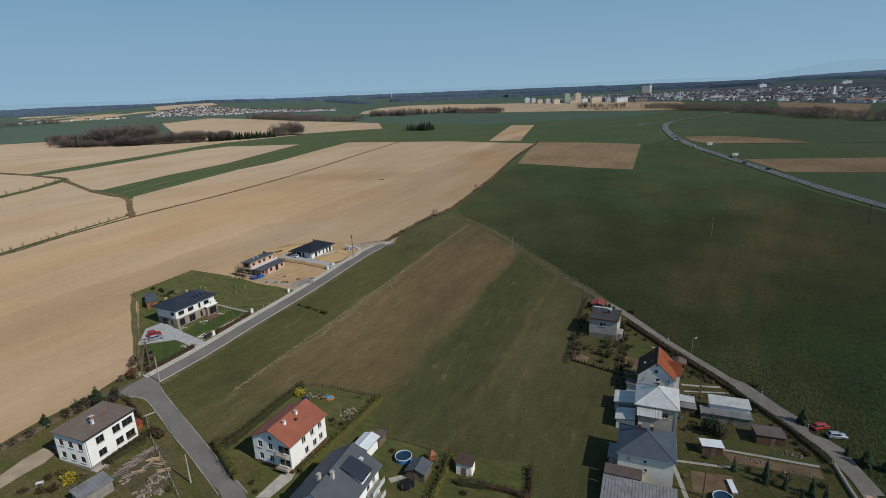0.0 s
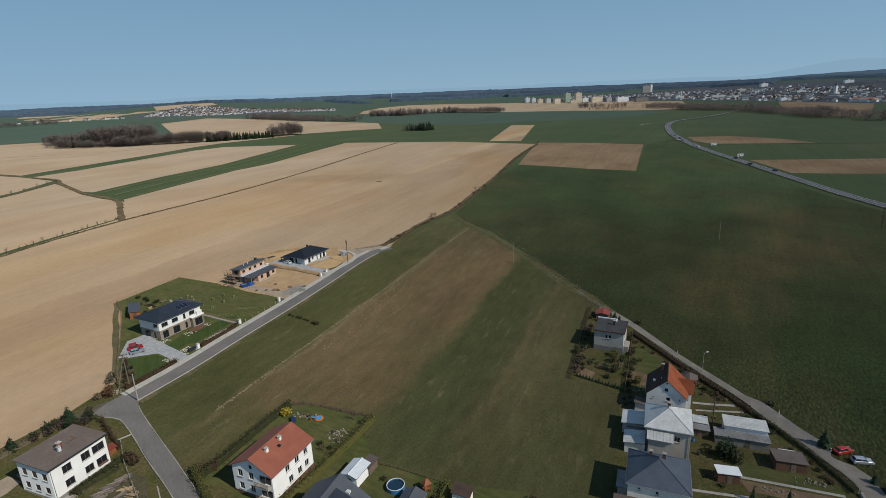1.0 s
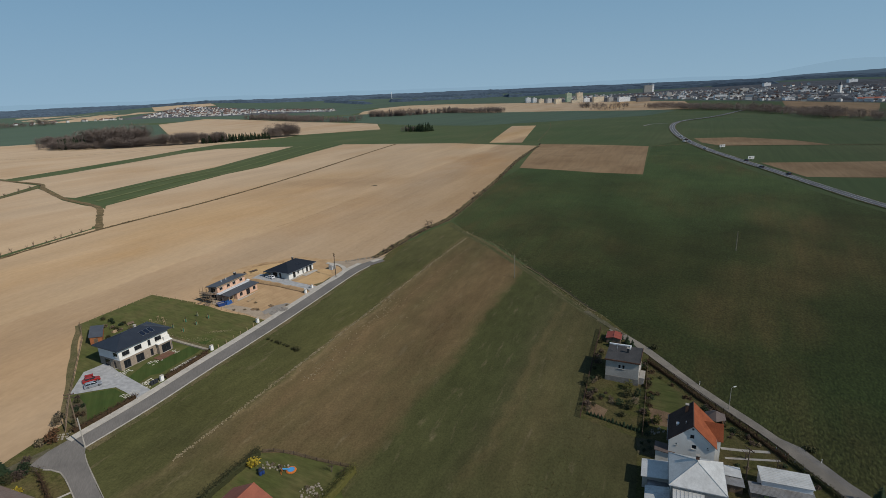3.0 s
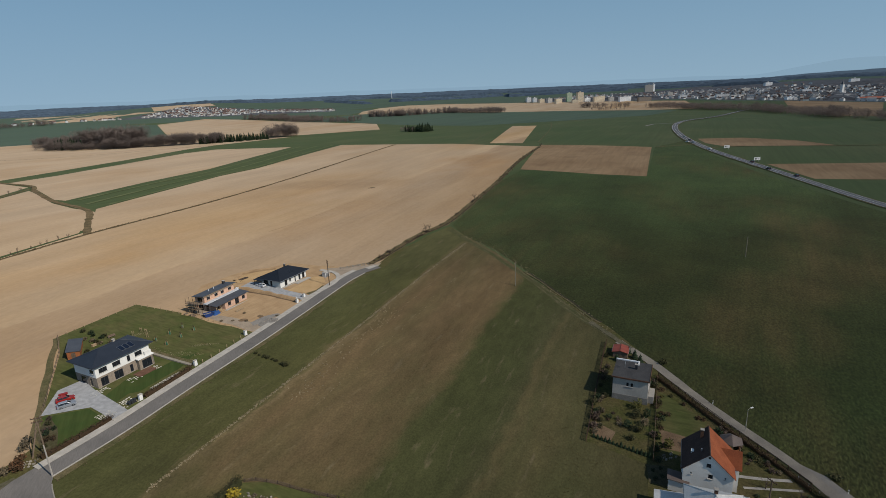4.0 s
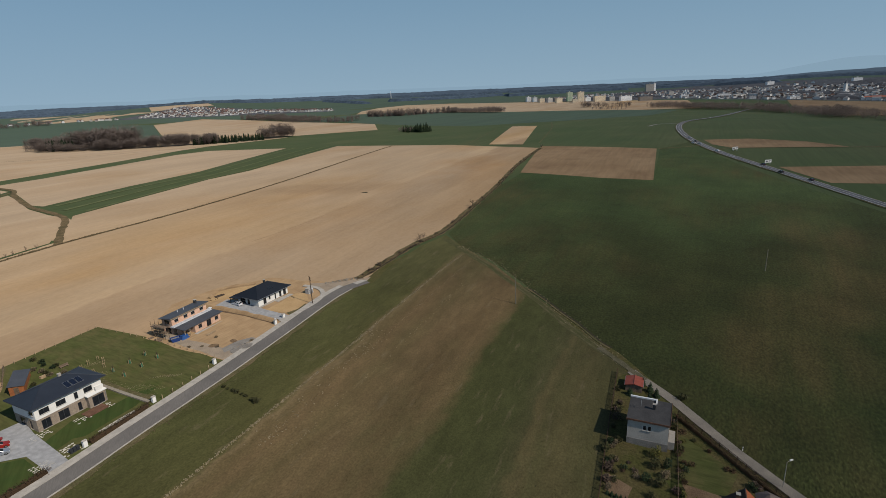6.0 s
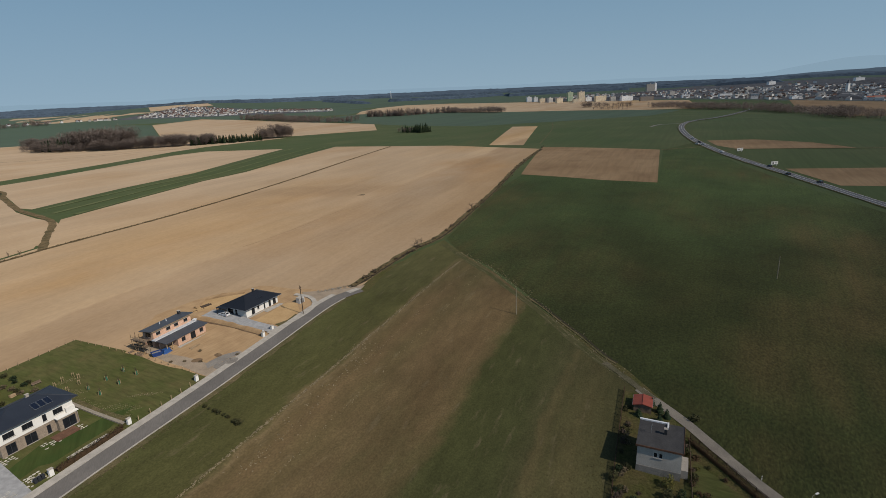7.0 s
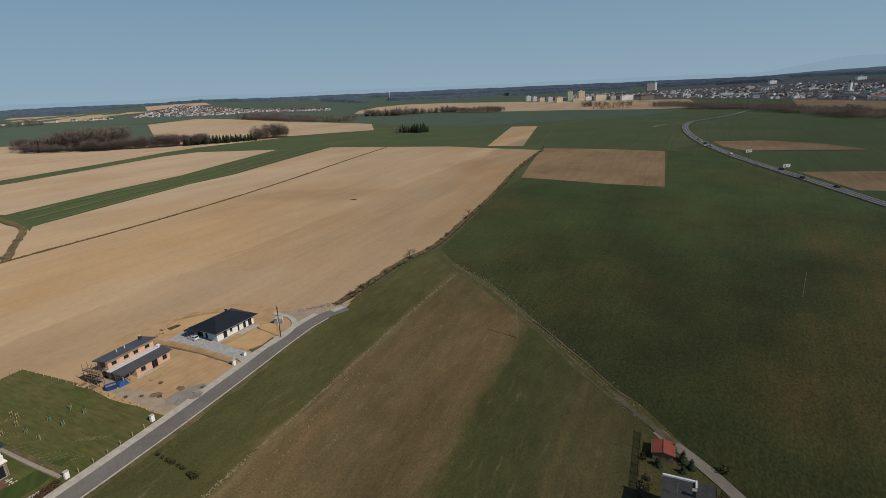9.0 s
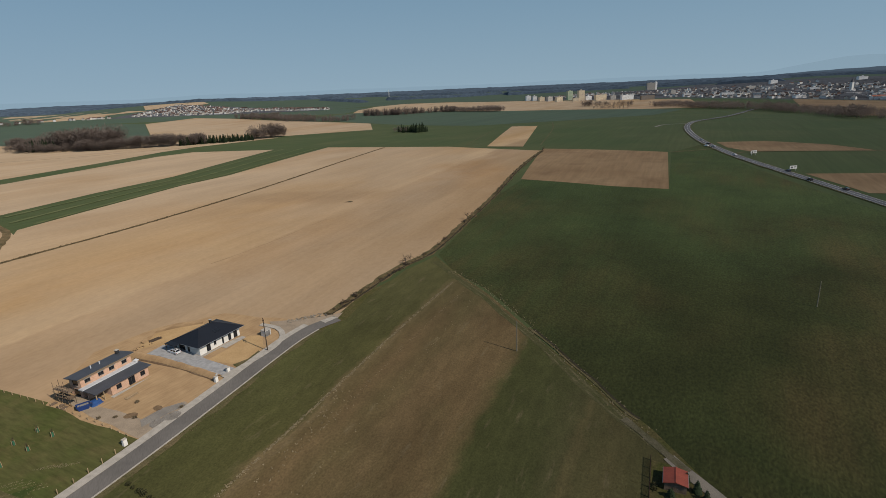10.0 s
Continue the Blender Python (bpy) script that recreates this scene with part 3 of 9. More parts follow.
def sides(pts):
    return [Vector((-d.y, d.x, 0)).normalized() for d in ((pts[min(i + 1, len(pts) - 1)] - pts[max(i - 1, 0)]) for i in range(len(pts)))]


def ribbon(name, points, width, material, label, category, layer=2, step=4.0, shift=0.0, height=0.0, rag=0.0, kind="structure", across=2, crown=0.0):
    """A strip of ground along a line; with a height it becomes a kerb or bank with real sides."""
    pts = resample(points, step)
    nor = sides(pts)
    bm = bmesh.new()
    rows = []
    for i, (p, s) in enumerate(zip(pts, nor)):
        w = width * (1 + rag * noise.noise(p * 0.21))
        row = []
        for k in range(across + 1):
            q = p + s * (shift + w * (0.5 - k / across))
            row.append((q, gz(q.x, q.y) + float(lift(q.x, q.y, layer)) + crown * math.sin(math.pi * k / across) * (1 + 0.6 * noise.noise(q * 0.5))))
        ring = [bm.verts.new((q.x, q.y, z + height)) for q, z in row]
        if height:
            ring = [bm.verts.new((row[0][0].x, row[0][0].y, row[0][1] - 0.1))] + ring + [bm.verts.new((row[-1][0].x, row[-1][0].y, row[-1][1] - 0.1))]
        rows.append(ring)
    for a, b in zip(rows, rows[1:]):
        for k in range(len(a) - 1):
            bm.faces.new((a[k + 1], b[k + 1], b[k], a[k]))
    bm.normal_update()
    for f in bm.faces:
        if f.normal.z < -0.01:
            f.normal_flip()
    return single(name, bm, material, label, category, kind)


ground_sheet()
SOIL = "pale dry harrowed soil, bare before sowing"
patch("field", [(-28, 237), (-22, 255), (-11, 281), (1, 298), (16, 338), (34, 389), (59, 469), (91, 562), (7, 658), (-69, 702), (-138, 740), (-170, 517), (-186, 470), (-205, 339), (-174, 287), (-191, 214), (-260, 60), (-180, 30), (-110, 60), (-96, 95), (-93, 103), (-88, 114), (-85, 125), (-84, 131), (-107, 172), (-100, 192), (-80, 189), (-72, 212), (-58, 232)], M["soil"], "wide " + SOIL, "field", 1)
patch("field", [(-304, 353), (-304, 379), (-310, 424), (-297, 412), (-249, 364), (-216, 339), (-204, 326), (-185, 298), (-177, 282), (-179, 274), (-194, 217), (-215, 190), (-300, 100), (-420, 150), (-400, 300)], M["soil"], SOIL + " beside a field path", "field", 1)
patch("field", [(-427, 504), (-380, 479), (-325, 443), (-313, 390), (-314, 366), (-410, 310), (-560, 420)], M["soil"], SOIL + " behind a ditch", "field", 1)
patch("field", [(-367, 475), (-354, 517), (-345, 600), (-336, 721), (-316, 768), (-206, 747), (-217, 521), (-235, 446), (-246, 372), (-257, 377), (-309, 430), (-329, 450)], M["soil"], SOIL + " between green strips", "field", 1)
patch("field", [(-440, 520), (-391, 493), (-381, 559), (-373, 650), (-369, 794), (-355, 864), (-275, 999), (-303, 977), (-360, 924), (-456, 877), (-685, 986), (-811, 1100), (-1100, 1000), (-1000, 640), (-600, 560)], M["soil"], SOIL + " in front of a wood", "field", 1)
patch("field", [(-933, 1784), (-891, 2039), (-663, 1867), (-441, 1614), (-208, 1374), (-167, 1320), (-132, 1095), (-203, 1067), (-270, 1038), (-357, 1048), (-510, 1037)], M["soil"], SOIL + " behind a wood", "field", 1)
patch("field", [(-2201, 2836), (-1602, 2625), (-1307, 2524), (-1411, 2435), (-1379, 2259), (-1586, 2129), (-2121, 2696)], M["soil"], SOIL + " far away", "field", 1)
patch("field", [(-1557, 2923), (-1267, 2978), (-1158, 2788), (-1357, 2570)], M["soil"], SOIL + " above a village", "field", 1)
patch("field", [(-309, 1922), (-216, 1921), (-41, 1843), (146, 1659), (351, 1551), (479, 1432), (611, 1383), (769, 1836), (731, 1901), (621, 2029), (450, 2174), (296, 2316), (207, 2359), (19, 2477), (-180, 2480), (-287, 2340), (-325, 2127)], M["soil"], SOIL + " below the town", "field", 1)
# far fields whose cover carries the distance haze in its colour
patch("field", [(-442, 1560), (-289, 1503), (-86, 1211), (59, 1040), (211, 1050), (390, 1120), (542, 1345), (479, 1432), (351, 1551), (146, 1659), (-41, 1843), (-216, 1921), (-309, 1922), (-380, 1750)], M["crop_haze"], "blue-green winter barley on a gentle slope", "field", 0.8)
patch("field", [(-808, 1013), (-620, 960), (-512, 1035), (-935, 1785), (-1154, 1900), (-1287, 2143), (-1586, 2129), (-1613, 1999), (-1300, 1150)], M["crop_haze"], "blue-green winter barley behind a wood", "field", 0.8)
patch("field", [(-230, 348), (-203, 333), (-190, 320), (-171, 286), (-185, 287)], M["soil"], SOIL + " at a field corner", "field", 0.9)
patch("field", [(-2600, 1500), (-1640, 2010), (-1150, 1900), (-640, 1920), (-340, 1930), (-290, 2360), (-180, 2500), (19, 2500), (300, 2335), (640, 2045), (790, 1840), (1010, 1300), (1300, 1150), (2000, 1300), (3000, 1900), (2600, 3300), (1500, 4000), (0, 4300), (-1500, 4000), (-2900, 3200)], M["crop_haze"], "far blue-green winter crops and meadows", "field", 0.5)
patch("field", [(108, 948), (144, 920), (80, 610), (47, 635)], M["soil"], "narrow strip of " + SOIL, "field", 1)
patch("field", [(94, 579), (179, 509), (129, 379), (101, 392), (54, 427)], M["soil_dark"], "brown tilled soil in a four-sided plot", "field", 1)
patch("field", [(242, 562), (282, 557), (311, 520), (320, 480), (236, 496), (232, 523)], M["soil_dark"], "brown tilled wedge of soil beside the main road", "field", 1)
patch("field", [(221, 407), (291, 399), (420, 385), (400, 325), (253, 350), (222, 357)], M["soil_dark"], "brown tilled strip of soil beside the main road", "field", 1)
patch("field", [(926, 1572), (998, 1314), (618, 823), (571, 855), (763, 1278)], M["soil_dark"], "brown tilled soil below the town", "field", 1)
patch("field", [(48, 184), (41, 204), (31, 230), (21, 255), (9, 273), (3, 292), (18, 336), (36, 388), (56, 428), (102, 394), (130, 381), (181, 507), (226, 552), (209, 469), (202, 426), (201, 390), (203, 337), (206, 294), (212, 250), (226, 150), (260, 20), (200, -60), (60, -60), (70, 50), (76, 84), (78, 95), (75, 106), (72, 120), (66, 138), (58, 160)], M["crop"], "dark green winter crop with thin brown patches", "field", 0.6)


def strip_meadow():
    """Old plough strips in the meadow: green, dry brown and olive bands side by side, with soft wandering borders."""
    h = Shade("banded_meadow_grass")
    s = h.across(1.0, -0.4236)
    s = h.calc("ADD", s, h.calc("ADD", h.grain(0.035, -2.2, 2.2), h.grain(0.3, -1.1, 1.1, 0.5, detail=8)))
    col = h.ramp(s, [(-130, (0.068, 0.070, 0.024)), (-106, (0.075, 0.070, 0.025)), (-103.6, (0.153, 0.110, 0.056)), (-101.6, (0.114, 0.082, 0.038)), (-97, (0.134, 0.090, 0.044)), (-91, (0.114, 0.081, 0.038)), (-84, (0.138, 0.094, 0.046)), (-76, (0.121, 0.082, 0.039)), (-70, (0.132, 0.090, 0.043)), (-66.8, (0.108, 0.081, 0.036)), (-64.0, (0.058, 0.060, 0.021)), (-50, (0.060, 0.062, 0.023)), (-45.5, (0.066, 0.062, 0.026)), (-43.6, (0.102, 0.082, 0.036)), (-41, (0.079, 0.070, 0.029)), (-36, (0.093, 0.077, 0.033)), (-30, (0.075, 0.068, 0.028)), (-20, (0.083, 0.072, 0.031))])
    patchy = h.calc("MULTIPLY", h.grain(0.035, 0.0, 1.0, 0.4, lo=0.46, hi=0.66), h.grain(0.22, 0.25, 1.0, 0.35))
    col = h.mix(h.calc("MULTIPLY", patchy, 0.62), col, (0.075, 0.070, 0.029))
    # the dry strip turns green again towards the gardens and at its far tip
    low = h.span(h.calc("ADD", h.y, h.grain(0.06, -9.0, 9.0)), 104, 130, 1.0, 0.0, True)
    col = h.mix(h.calc("MULTIPLY", low, 0.75), col, (0.064, 0.064, 0.024))
    tip = h.span(h.calc("ADD", h.y, h.grain(0.06, -9.0, 9.0)), 226, 262, 0.0, 0.55, True)
    col = h.mix(tip, col, (0.079, 0.072, 0.030))
    col = h.mix(h.grain(0.5, 0.0, 0.5, 0.2, lo=0.60, hi=0.74), col, (0.167, 0.130, 0.075))
    return h.finish(col, [h.grain(0.05, 0.80, 1.20, 0.5), h.grain(0.45, 0.86, 1.14, 0.3), h.grain(2.6, 0.76, 1.24, 0.7)], 0.35, 0.09)


patch("village_green", [(-112, 40), (-95, 95), (-86, 126), (-70, 150), (-35, 236), (2, 288), (50, 184), (64, 140), (77, 96), (70, 40)], M["garden"], "rough grass between houses, gardens and lanes", "ground", 0.7)
patch("meadow", [(-76, 119), (-62, 148), (-53, 172), (-44, 200), (-38, 217), (-31, 228), (-24, 236), (-20, 252), (-9, 276), (2, 290), (9, 274), (21, 251), (31, 226), (41, 200), (48, 178), (54, 160), (50, 140), (44, 120), (40, 95), (40, 40), (-30, 40), (-45, 78), (-60, 97)], strip_meadow(), "banded meadow of green and dry brown grass", "meadow", 1)
patch("garden", [(-100, 60), (-96, 95), (-93, 103), (-88, 114), (-85, 122), (-78, 118), (-67, 101), (-55, 88), (-44, 78), (-36, 66), (-50, 40)], M["garden"], "rough grass plot with worn patches round a white house", "garden", 1.4, rag=0.6)
patch("garden", [(-50, 93), (-46, 101), (-42.0, 111.2), (-38.4, 119.0), (-34, 119.3), (-26.6, 117.2), (-18.6, 114.9), (-26, 99), (-32, 86.7), (-36, 76), (-42, 80)], M["lawn"], "mown garden lawn behind a red-roofed house", "garden", 1.6)
patch("garden", [(-26, 99), (-20.5, 110), (-16.7, 100.5), (-11.3, 98.7), (-1.6, 95), (15, 93), (13, 60), (-30, 55), (-36, 76), (-32, 86.7)], M["lawn"], "lawn with play things behind a grey-roofed house", "garden", 1.5)
patch("garden", [(30.4, 133), (38.4, 154), (46.6, 175), (50, 173.5), (54.5, 158), (61, 139), (66.5, 126), (69, 119), (73, 106), (74.5, 98.5), (75, 93), (71, 80), (66, 50), (26, 50), (30, 95), (37, 114), (41, 126)], M["garden"], "cottage gardens of grass, paths and beds", "garden", 1.5)
patch("lawn", [(44, 139), (53, 151), (59, 139), (52, 131), (47, 128)], M["lawn"], "small green lawn behind a hedge", "lawn", 1.9)
patch("lawn", [(56, 103), (66, 99), (72, 97), (73.5, 92), (60, 96), (57, 98)], M["lawn"], "green lawn strip between sheds and beds", "lawn", 1.9)
patch("lawn", [(-112, 174), (-102, 197.2), (-80, 190.2), (-57.4, 180.2), (-65, 160), (-70, 145), (-80, 125), (-86, 130), (-105, 165)], M["lawn"], "large mown lawn round a modern house", "lawn", 1.4)
patch("verge", [(-85, 127), (-88, 131), (-112.5, 173.0), (-111, 174.5), (-106, 165), (-83, 126)], M["verge"], "dry grass verge along a fence", "verge", 1.7, rag=0.4)
patch("building_site", [(-84, 190), (-57, 179), (-49, 190), (-44, 206), (-37, 222), (-34, 234), (-46, 236), (-63, 239), (-78, 229), (-88, 214)], M["sand"], "trampled yellow sand of a building site", "building site", 1.5, rag=0.8)
patch("gravel_yard", [(-82, 192), (-57.5, 179.5), (-51, 191), (-54, 193), (-60, 186.5), (-74, 191), (-78, 197)], M["sandy_gravel"], "grey gravel drive into a building site", "driveway", 1.9, rag=0.6)
EDGE = [(-31, 238.5), (-27, 246), (-21, 259), (-12, 278), (1, 297), (16, 337), (34, 388), (58, 467), (90, 561)]
ribbon("verge", EDGE, 3.6, M["balk"], "rough dry grass balk along a ditch", "verge", 1.6, step=3, rag=0.7)
ribbon("ditch", [(x + 0.9, y - 0.5) for x, y in EDGE], 0.8, M["dark_earth"], "narrow dark ditch beside a balk", "ditch", 1.8, step=3, rag=0.9)
ribbon("path", [(x - 1.0, y + 0.5) for x, y in EDGE], 0.7, M["verge"], "pale trodden path along a balk", "path", 1.8, step=3, rag=0.8)
ribbon("verge", [(50, 177), (44, 189), (39.4, 200), (35, 212), (29.5, 226), (23.8, 238), (18.5, 251), (11, 265), (2, 284)], 2.6, M["track_soft"], "grass track between meadow and crop", "verge", 1.32, step=3, rag=0.6)
for s in (0.75, -0.75):
    ribbon("wheel_track", [(49, 178.5), (44, 189), (39.4, 200), (35, 212), (29.5, 226), (23.8, 238), (18.5, 251), (11, 265)], 0.5, M["track_grass"], "worn wheel track in grass", "path", 1.55, step=1, shift=s, rag=1.3)
ribbon("ditch", [(48.6, 187.5), (46.3, 191), (42.8, 201.5), (39.3, 209.5), (35.7, 219), (31.4, 228)], 0.7, M["dark_earth"], "narrow dark ditch beside a crop", "ditch", 1.6, step=2, rag=0.8)
ribbon("ditch_bank", [(48.0, 187), (45.6, 191), (42.1, 201.2), (38.6, 209.2), (35.0, 218.6), (30.2, 229)], 0.6, M["verge"], "pale dry edge of a ditch", "verge", 1.65, step=2, height=0.05, rag=0.8)
ribbon("ditch", [(-260, 130), (-215, 180), (-191, 214), (-184, 238), (-171, 280), (-146, 350), (-116, 467), (-64, 692)], 2.2, M["balk"], "narrow grassy ditch across the soil", "ditch", 1.8, rag=0.7)
ribbon("ditch", [(-330, 300), (-308, 358), (-308, 385), (-317, 435)], 3.0, M["verge"], "narrow grassy ditch with young trees", "ditch", 1.8, rag=0.7)
ribbon("field_path", [(27, 665), (52, 780), (80, 907)], 1.4, M["track_grass"], "pale tramline in a green crop", "path", 1.2, rag=0.2)
ribbon("field_path", [(97, 612), (150, 830), (183, 1010)], 1.4, M["track_grass"], "pale tramline in a green crop", "path", 1.2, rag=0.2)
ribbon("furrow", [(-86, 284), (-79, 297), (-68, 321), (-61, 339), (-55, 352)], 0.5, M["soil_worn"], "low darker furrow across the soil", "furrow", 1.5, rag=0.7)
ribbon("field_path", [(-171, 279), (-185, 301), (-203, 330), (-220, 346), (-254, 372), (-304, 422), (-328, 450), (-384, 483), (-435, 514), (-520, 570)], 3.4, M["balk"], "grassy field path", "path", 1.8, rag=0.4)
ribbon("field_path", [(-900, 800), (-560, 740), (-400, 830), (-356, 868)], 2.5, M["verge"], "faint field path", "path", 1.2, rag=0.4)
for line in ([(-206, 352), (-189, 470), (-174, 530), (-150, 740)], [(-222, 356), (-203, 470), (-190, 525), (-170, 745)], [(-238, 372), (-222, 450), (-205, 523), (-194, 745)]):
    ribbon("field_path", line, 3.2, M["tramline"], "pale tramline in a green strip", "path", 2.0, step=8, rag=0.5)
patch("bare_spot", [(-53.5, 391), (-51, 393.6), (-48.2, 392.6), (-49, 390.4)], M["dark_earth"], "dark damp hollow in the soil", "ground", 1.6, rag=0.3)
# village street, its pavement and kerbs
STREET = [(-80, 114), (-77, 120), (-70.7, 134), (-64.3, 151), (-58.7, 165), (-53.6, 178), (-46.2, 198), (-40.8, 213), (-36.6, 223.5), (-33, 230), (-27, 236)]
ribbon("road", STREET, 4.1, M["asphalt"], "grey asphalt village street", "road", 3, step=3)
ribbon("pavement", STREET[1:-1], 1.8, M["concrete"], "pale concrete pavement along the street", "pavement", 3, step=3, shift=2.98, height=0.10)
ribbon("kerb", STREET[1:-1], 0.26, M["concrete"], "pale concrete kerb", "kerb", 3, step=3, shift=-2.2, height=0.06)
ribbon("verge", STREET[1:-1], 1.6, M["verge"], "dry grass strip beside the kerb", "verge", 2, step=2, shift=-3.0, rag=1.2)
ribbon("road", [(-78.0, 119.5), (-72.6, 112.7), (-66.7, 106.7), (-60.7, 100.8), (-53.4, 93.5), (-46.1, 86.1), (-42.2, 82.0), (-30, 62), (-15, 44)], 3.8, M["asphalt"], "grey asphalt lane down into the village", "road", 2.7, step=3)
for line in ([(-73.7, 117.3), (-71.4, 114.5), (-63.6, 106.5), (-55.9, 98.8), (-50.9, 93.6), (-45.2, 88.1), (-40.0, 82.8)], [(-78.9, 112.6), (-75.0, 111.9), (-69.1, 106.5), (-63.1, 100.2), (-56.4, 93.7), (-50.2, 87.4), (-45.1, 82.1)]):
    ribbon("kerb", line, 0.2, M["plinth"], "worn grey kerb along a lane", "kerb", 2.8, step=2, height=0.03, rag=0.6)
patch("road_apron", [(-82.3, 113.5), (-81.6, 117.7), (-79.8, 121.7), (-75.3, 120.2), (-73.8, 117.3), (-71.5, 114.5), (-66.3, 109.2), (-67.0, 104.8), (-69.0, 106.6), (-74.9, 111.9), (-78.8, 112.7)], M["asphalt"], "grey asphalt apron at a road junction", "road", 2.75)
ribbon("path", [(-71.6, 105.0), (-69.3, 107.4)], 0.5, M["concrete"], "short pale path to a lane", "path", 2.3, step=1)
ribbon("track", [(-81, 118), (-86, 111), (-92, 99), (-96, 88), (-104, 70)], 2.2, M["dirt"], "earth track behind a garden", "track", 2.4, rag=0.3)
ribbon("road", [(50.2, 175.6), (51.4, 172.6), (56, 163), (62, 145), (69.5, 127), (73.2, 115), (76, 104), (78, 99), (78.5, 92), (77, 84), (75, 70), (72, 50)], 2.6, M["lane"], "worn pale tarmac lane", "road", 2.6, step=3, rag=0.12)
ribbon("track", [(52.4, 171.5), (50.4, 175.6), (48.4, 180.4), (46.6, 184.4), (45.0, 187.6)], 1.7, M["lane_dirt"], "trodden dirt where the lane ends", "track", 2.75, step=1.5, rag=0.6)
patch("lane_widening", [(71, 126), (74.5, 122), (77, 112), (79.5, 106), (78, 103), (75, 108), (72, 118)], M["gravel"], "gravel lay-by beside the lane", "driveway", 2.4, rag=0.3)
patch("lane_widening", [(78, 102.5), (80.4, 100.2), (81.4, 97), (80.6, 92), (80, 84), (76, 84), (77, 95)], M["lane"], "worn tarmac turning place", "road", 2.4, rag=0.3)
MAIN = [(640, 1220), (600, 1172), (436, 934), (350, 838), (313, 782), (281, 713), (253, 635), (230, 555), (215.5, 480), (212.5, 432), (213, 390), (213.6, 362), (214, 337), (214.5, 316), (215.5, 294), (220, 250), (232, 150)]
ribbon("road", MAIN, 6.0, M["main_road"], "two-lane main road across the fields", "road", 3.5, step=10)
ribbon("verge", MAIN, 8.2, M["verge"], "grass banks of the main road", "verge", 2.5, step=10, rag=0.3)
for s in (2.75, -2.75, 0.0):
    ribbon("road_marking", MAIN, 0.22, M["paint"], "white painted road line", "road marking", 3.9, step=10, shift=s)
ribbon("field_path", [(180, 508), (200, 512), (228, 520)], 2.6, M["verge"], "pale field path to the main road", "path", 1.5)
ribbon("field_path", [(212, 470), (235, 494), (330, 478), (430, 462)], 2.4, M["verge"], "pale balk between fields", "path", 1.5)
ribbon("field_path", [(312, 790), (285, 790), (262, 760)], 4, M["gravel"], "gravel track off the main road", "path", 1.5)

# ---------------------------------------------------------------- buildings


def window_part(parent, x0, z0, w, h, at, frame_mat, bars=1):
    """A framed window in its opening. at turns (along, out, up) into the house's own axes."""
    t = 0.09
    bm = bmesh.new()
    outer = [(x0, z0), (x0 + w, z0), (x0 + w, z0 + h), (x0, z0 + h)]
    inner = [(x0 + t, z0 + t), (x0 + w - t, z0 + t), (x0 + w - t, z0 + h - t), (x0 + t, z0 + h - t)]
    v = [[bm.verts.new((x, d, z)) for x, z in ring] for ring, d in ((outer, 0.02), (inner, 0.02), (inner, 0.1), (outer, 0.1))]
    for k in range(4):
        for r in range(4):
            bm.faces.new((v[r][k], v[r][(k + 1) % 4], v[(r + 1) % 4][(k + 1) % 4], v[(r + 1) % 4][k]))
    bm.transform(at)
    win = part("window", bm, frame_mat, parent)
    for k in range(bars):
        c = x0 + w * (k + 1) / (bars + 1)
        bm = boxes((c - 0.045, c + 0.045, 0.02, 0.10, z0 + t, z0 + h - t))
        bm.transform(at)
        part("mullion", bm, frame_mat, win)
    bm = boxes((x0 - 0.08, x0 + w + 0.08, -0.16, 0.05, z0 - 0.07, z0 - 0.002))
    bm.transform(at)
    part("sill", bm, M["concrete"], win)
    bm = boxes((x0 + t, x0 + w - t, 0.045, 0.07, z0 + t, z0 + h - t))
    bm.transform(at)
    part("pane", bm, M["glass"], win)
    return win


def wall_face(bm, at, length, height, holes, depth=0.2, z0=0.0):
    """One outer wall with openings cut through it and the reveals of those openings."""
    xs = sorted({0.0, length, *(x for x, _, w, _ in holes), *(x + w for x, _, w, _ in holes)})
    zs = sorted({z0, height, *(z for _, z, _, _ in holes), *(z + h for _, z, _, h in holes)})
    for a, b in zip(xs, xs[1:]):
        for c, d in zip(zs, zs[1:]):
            mx, mz = (a + b) / 2, (c + d) / 2
            if any(x < mx < x + w and z < mz < z + h for x, z, w, h in holes):
                continue
            bm.faces.new([bm.verts.new(at @ Vector(q)) for q in ((a, 0, c), (b, 0, c), (b, 0, d), (a, 0, d))])
    for x, z, w, h in holes:
        ring = ((x, z), (x + w, z), (x + w, z + h), (x, z + h))
        for (a, c), (b, d) in zip(ring, ring[1:] + ring[:1]):
            bm.faces.new([bm.verts.new(at @ Vector(q)) for q in ((a, 0, c), (b, 0, d), (b, depth, d), (a, depth, c))])
        bm.faces.new([bm.verts.new(at @ Vector(q)) for q in ((x, depth, z), (x + w, depth, z), (x + w, depth, z + h), (x, depth, z + h))])


def side_frames(L, W):
    """Axes of the four outer walls: along, inwards, up. South runs along the front, east along the far end."""
    def m(o, d, n):
        return Matrix(((d[0], n[0], 0, o[0]), (d[1], n[1], 0, o[1]), (0, 0, 1, 0), (0, 0, 0, 1)))
    return {"front": (m((0, 0), (1, 0), (0, 1)), L), "far": (m((L, 0), (0, 1), (-1, 0)), W), "back": (m((L, W), (-1, 0), (0, -1)), L), "near": (m((0, W), (0, -1), (1, 0)), W)}


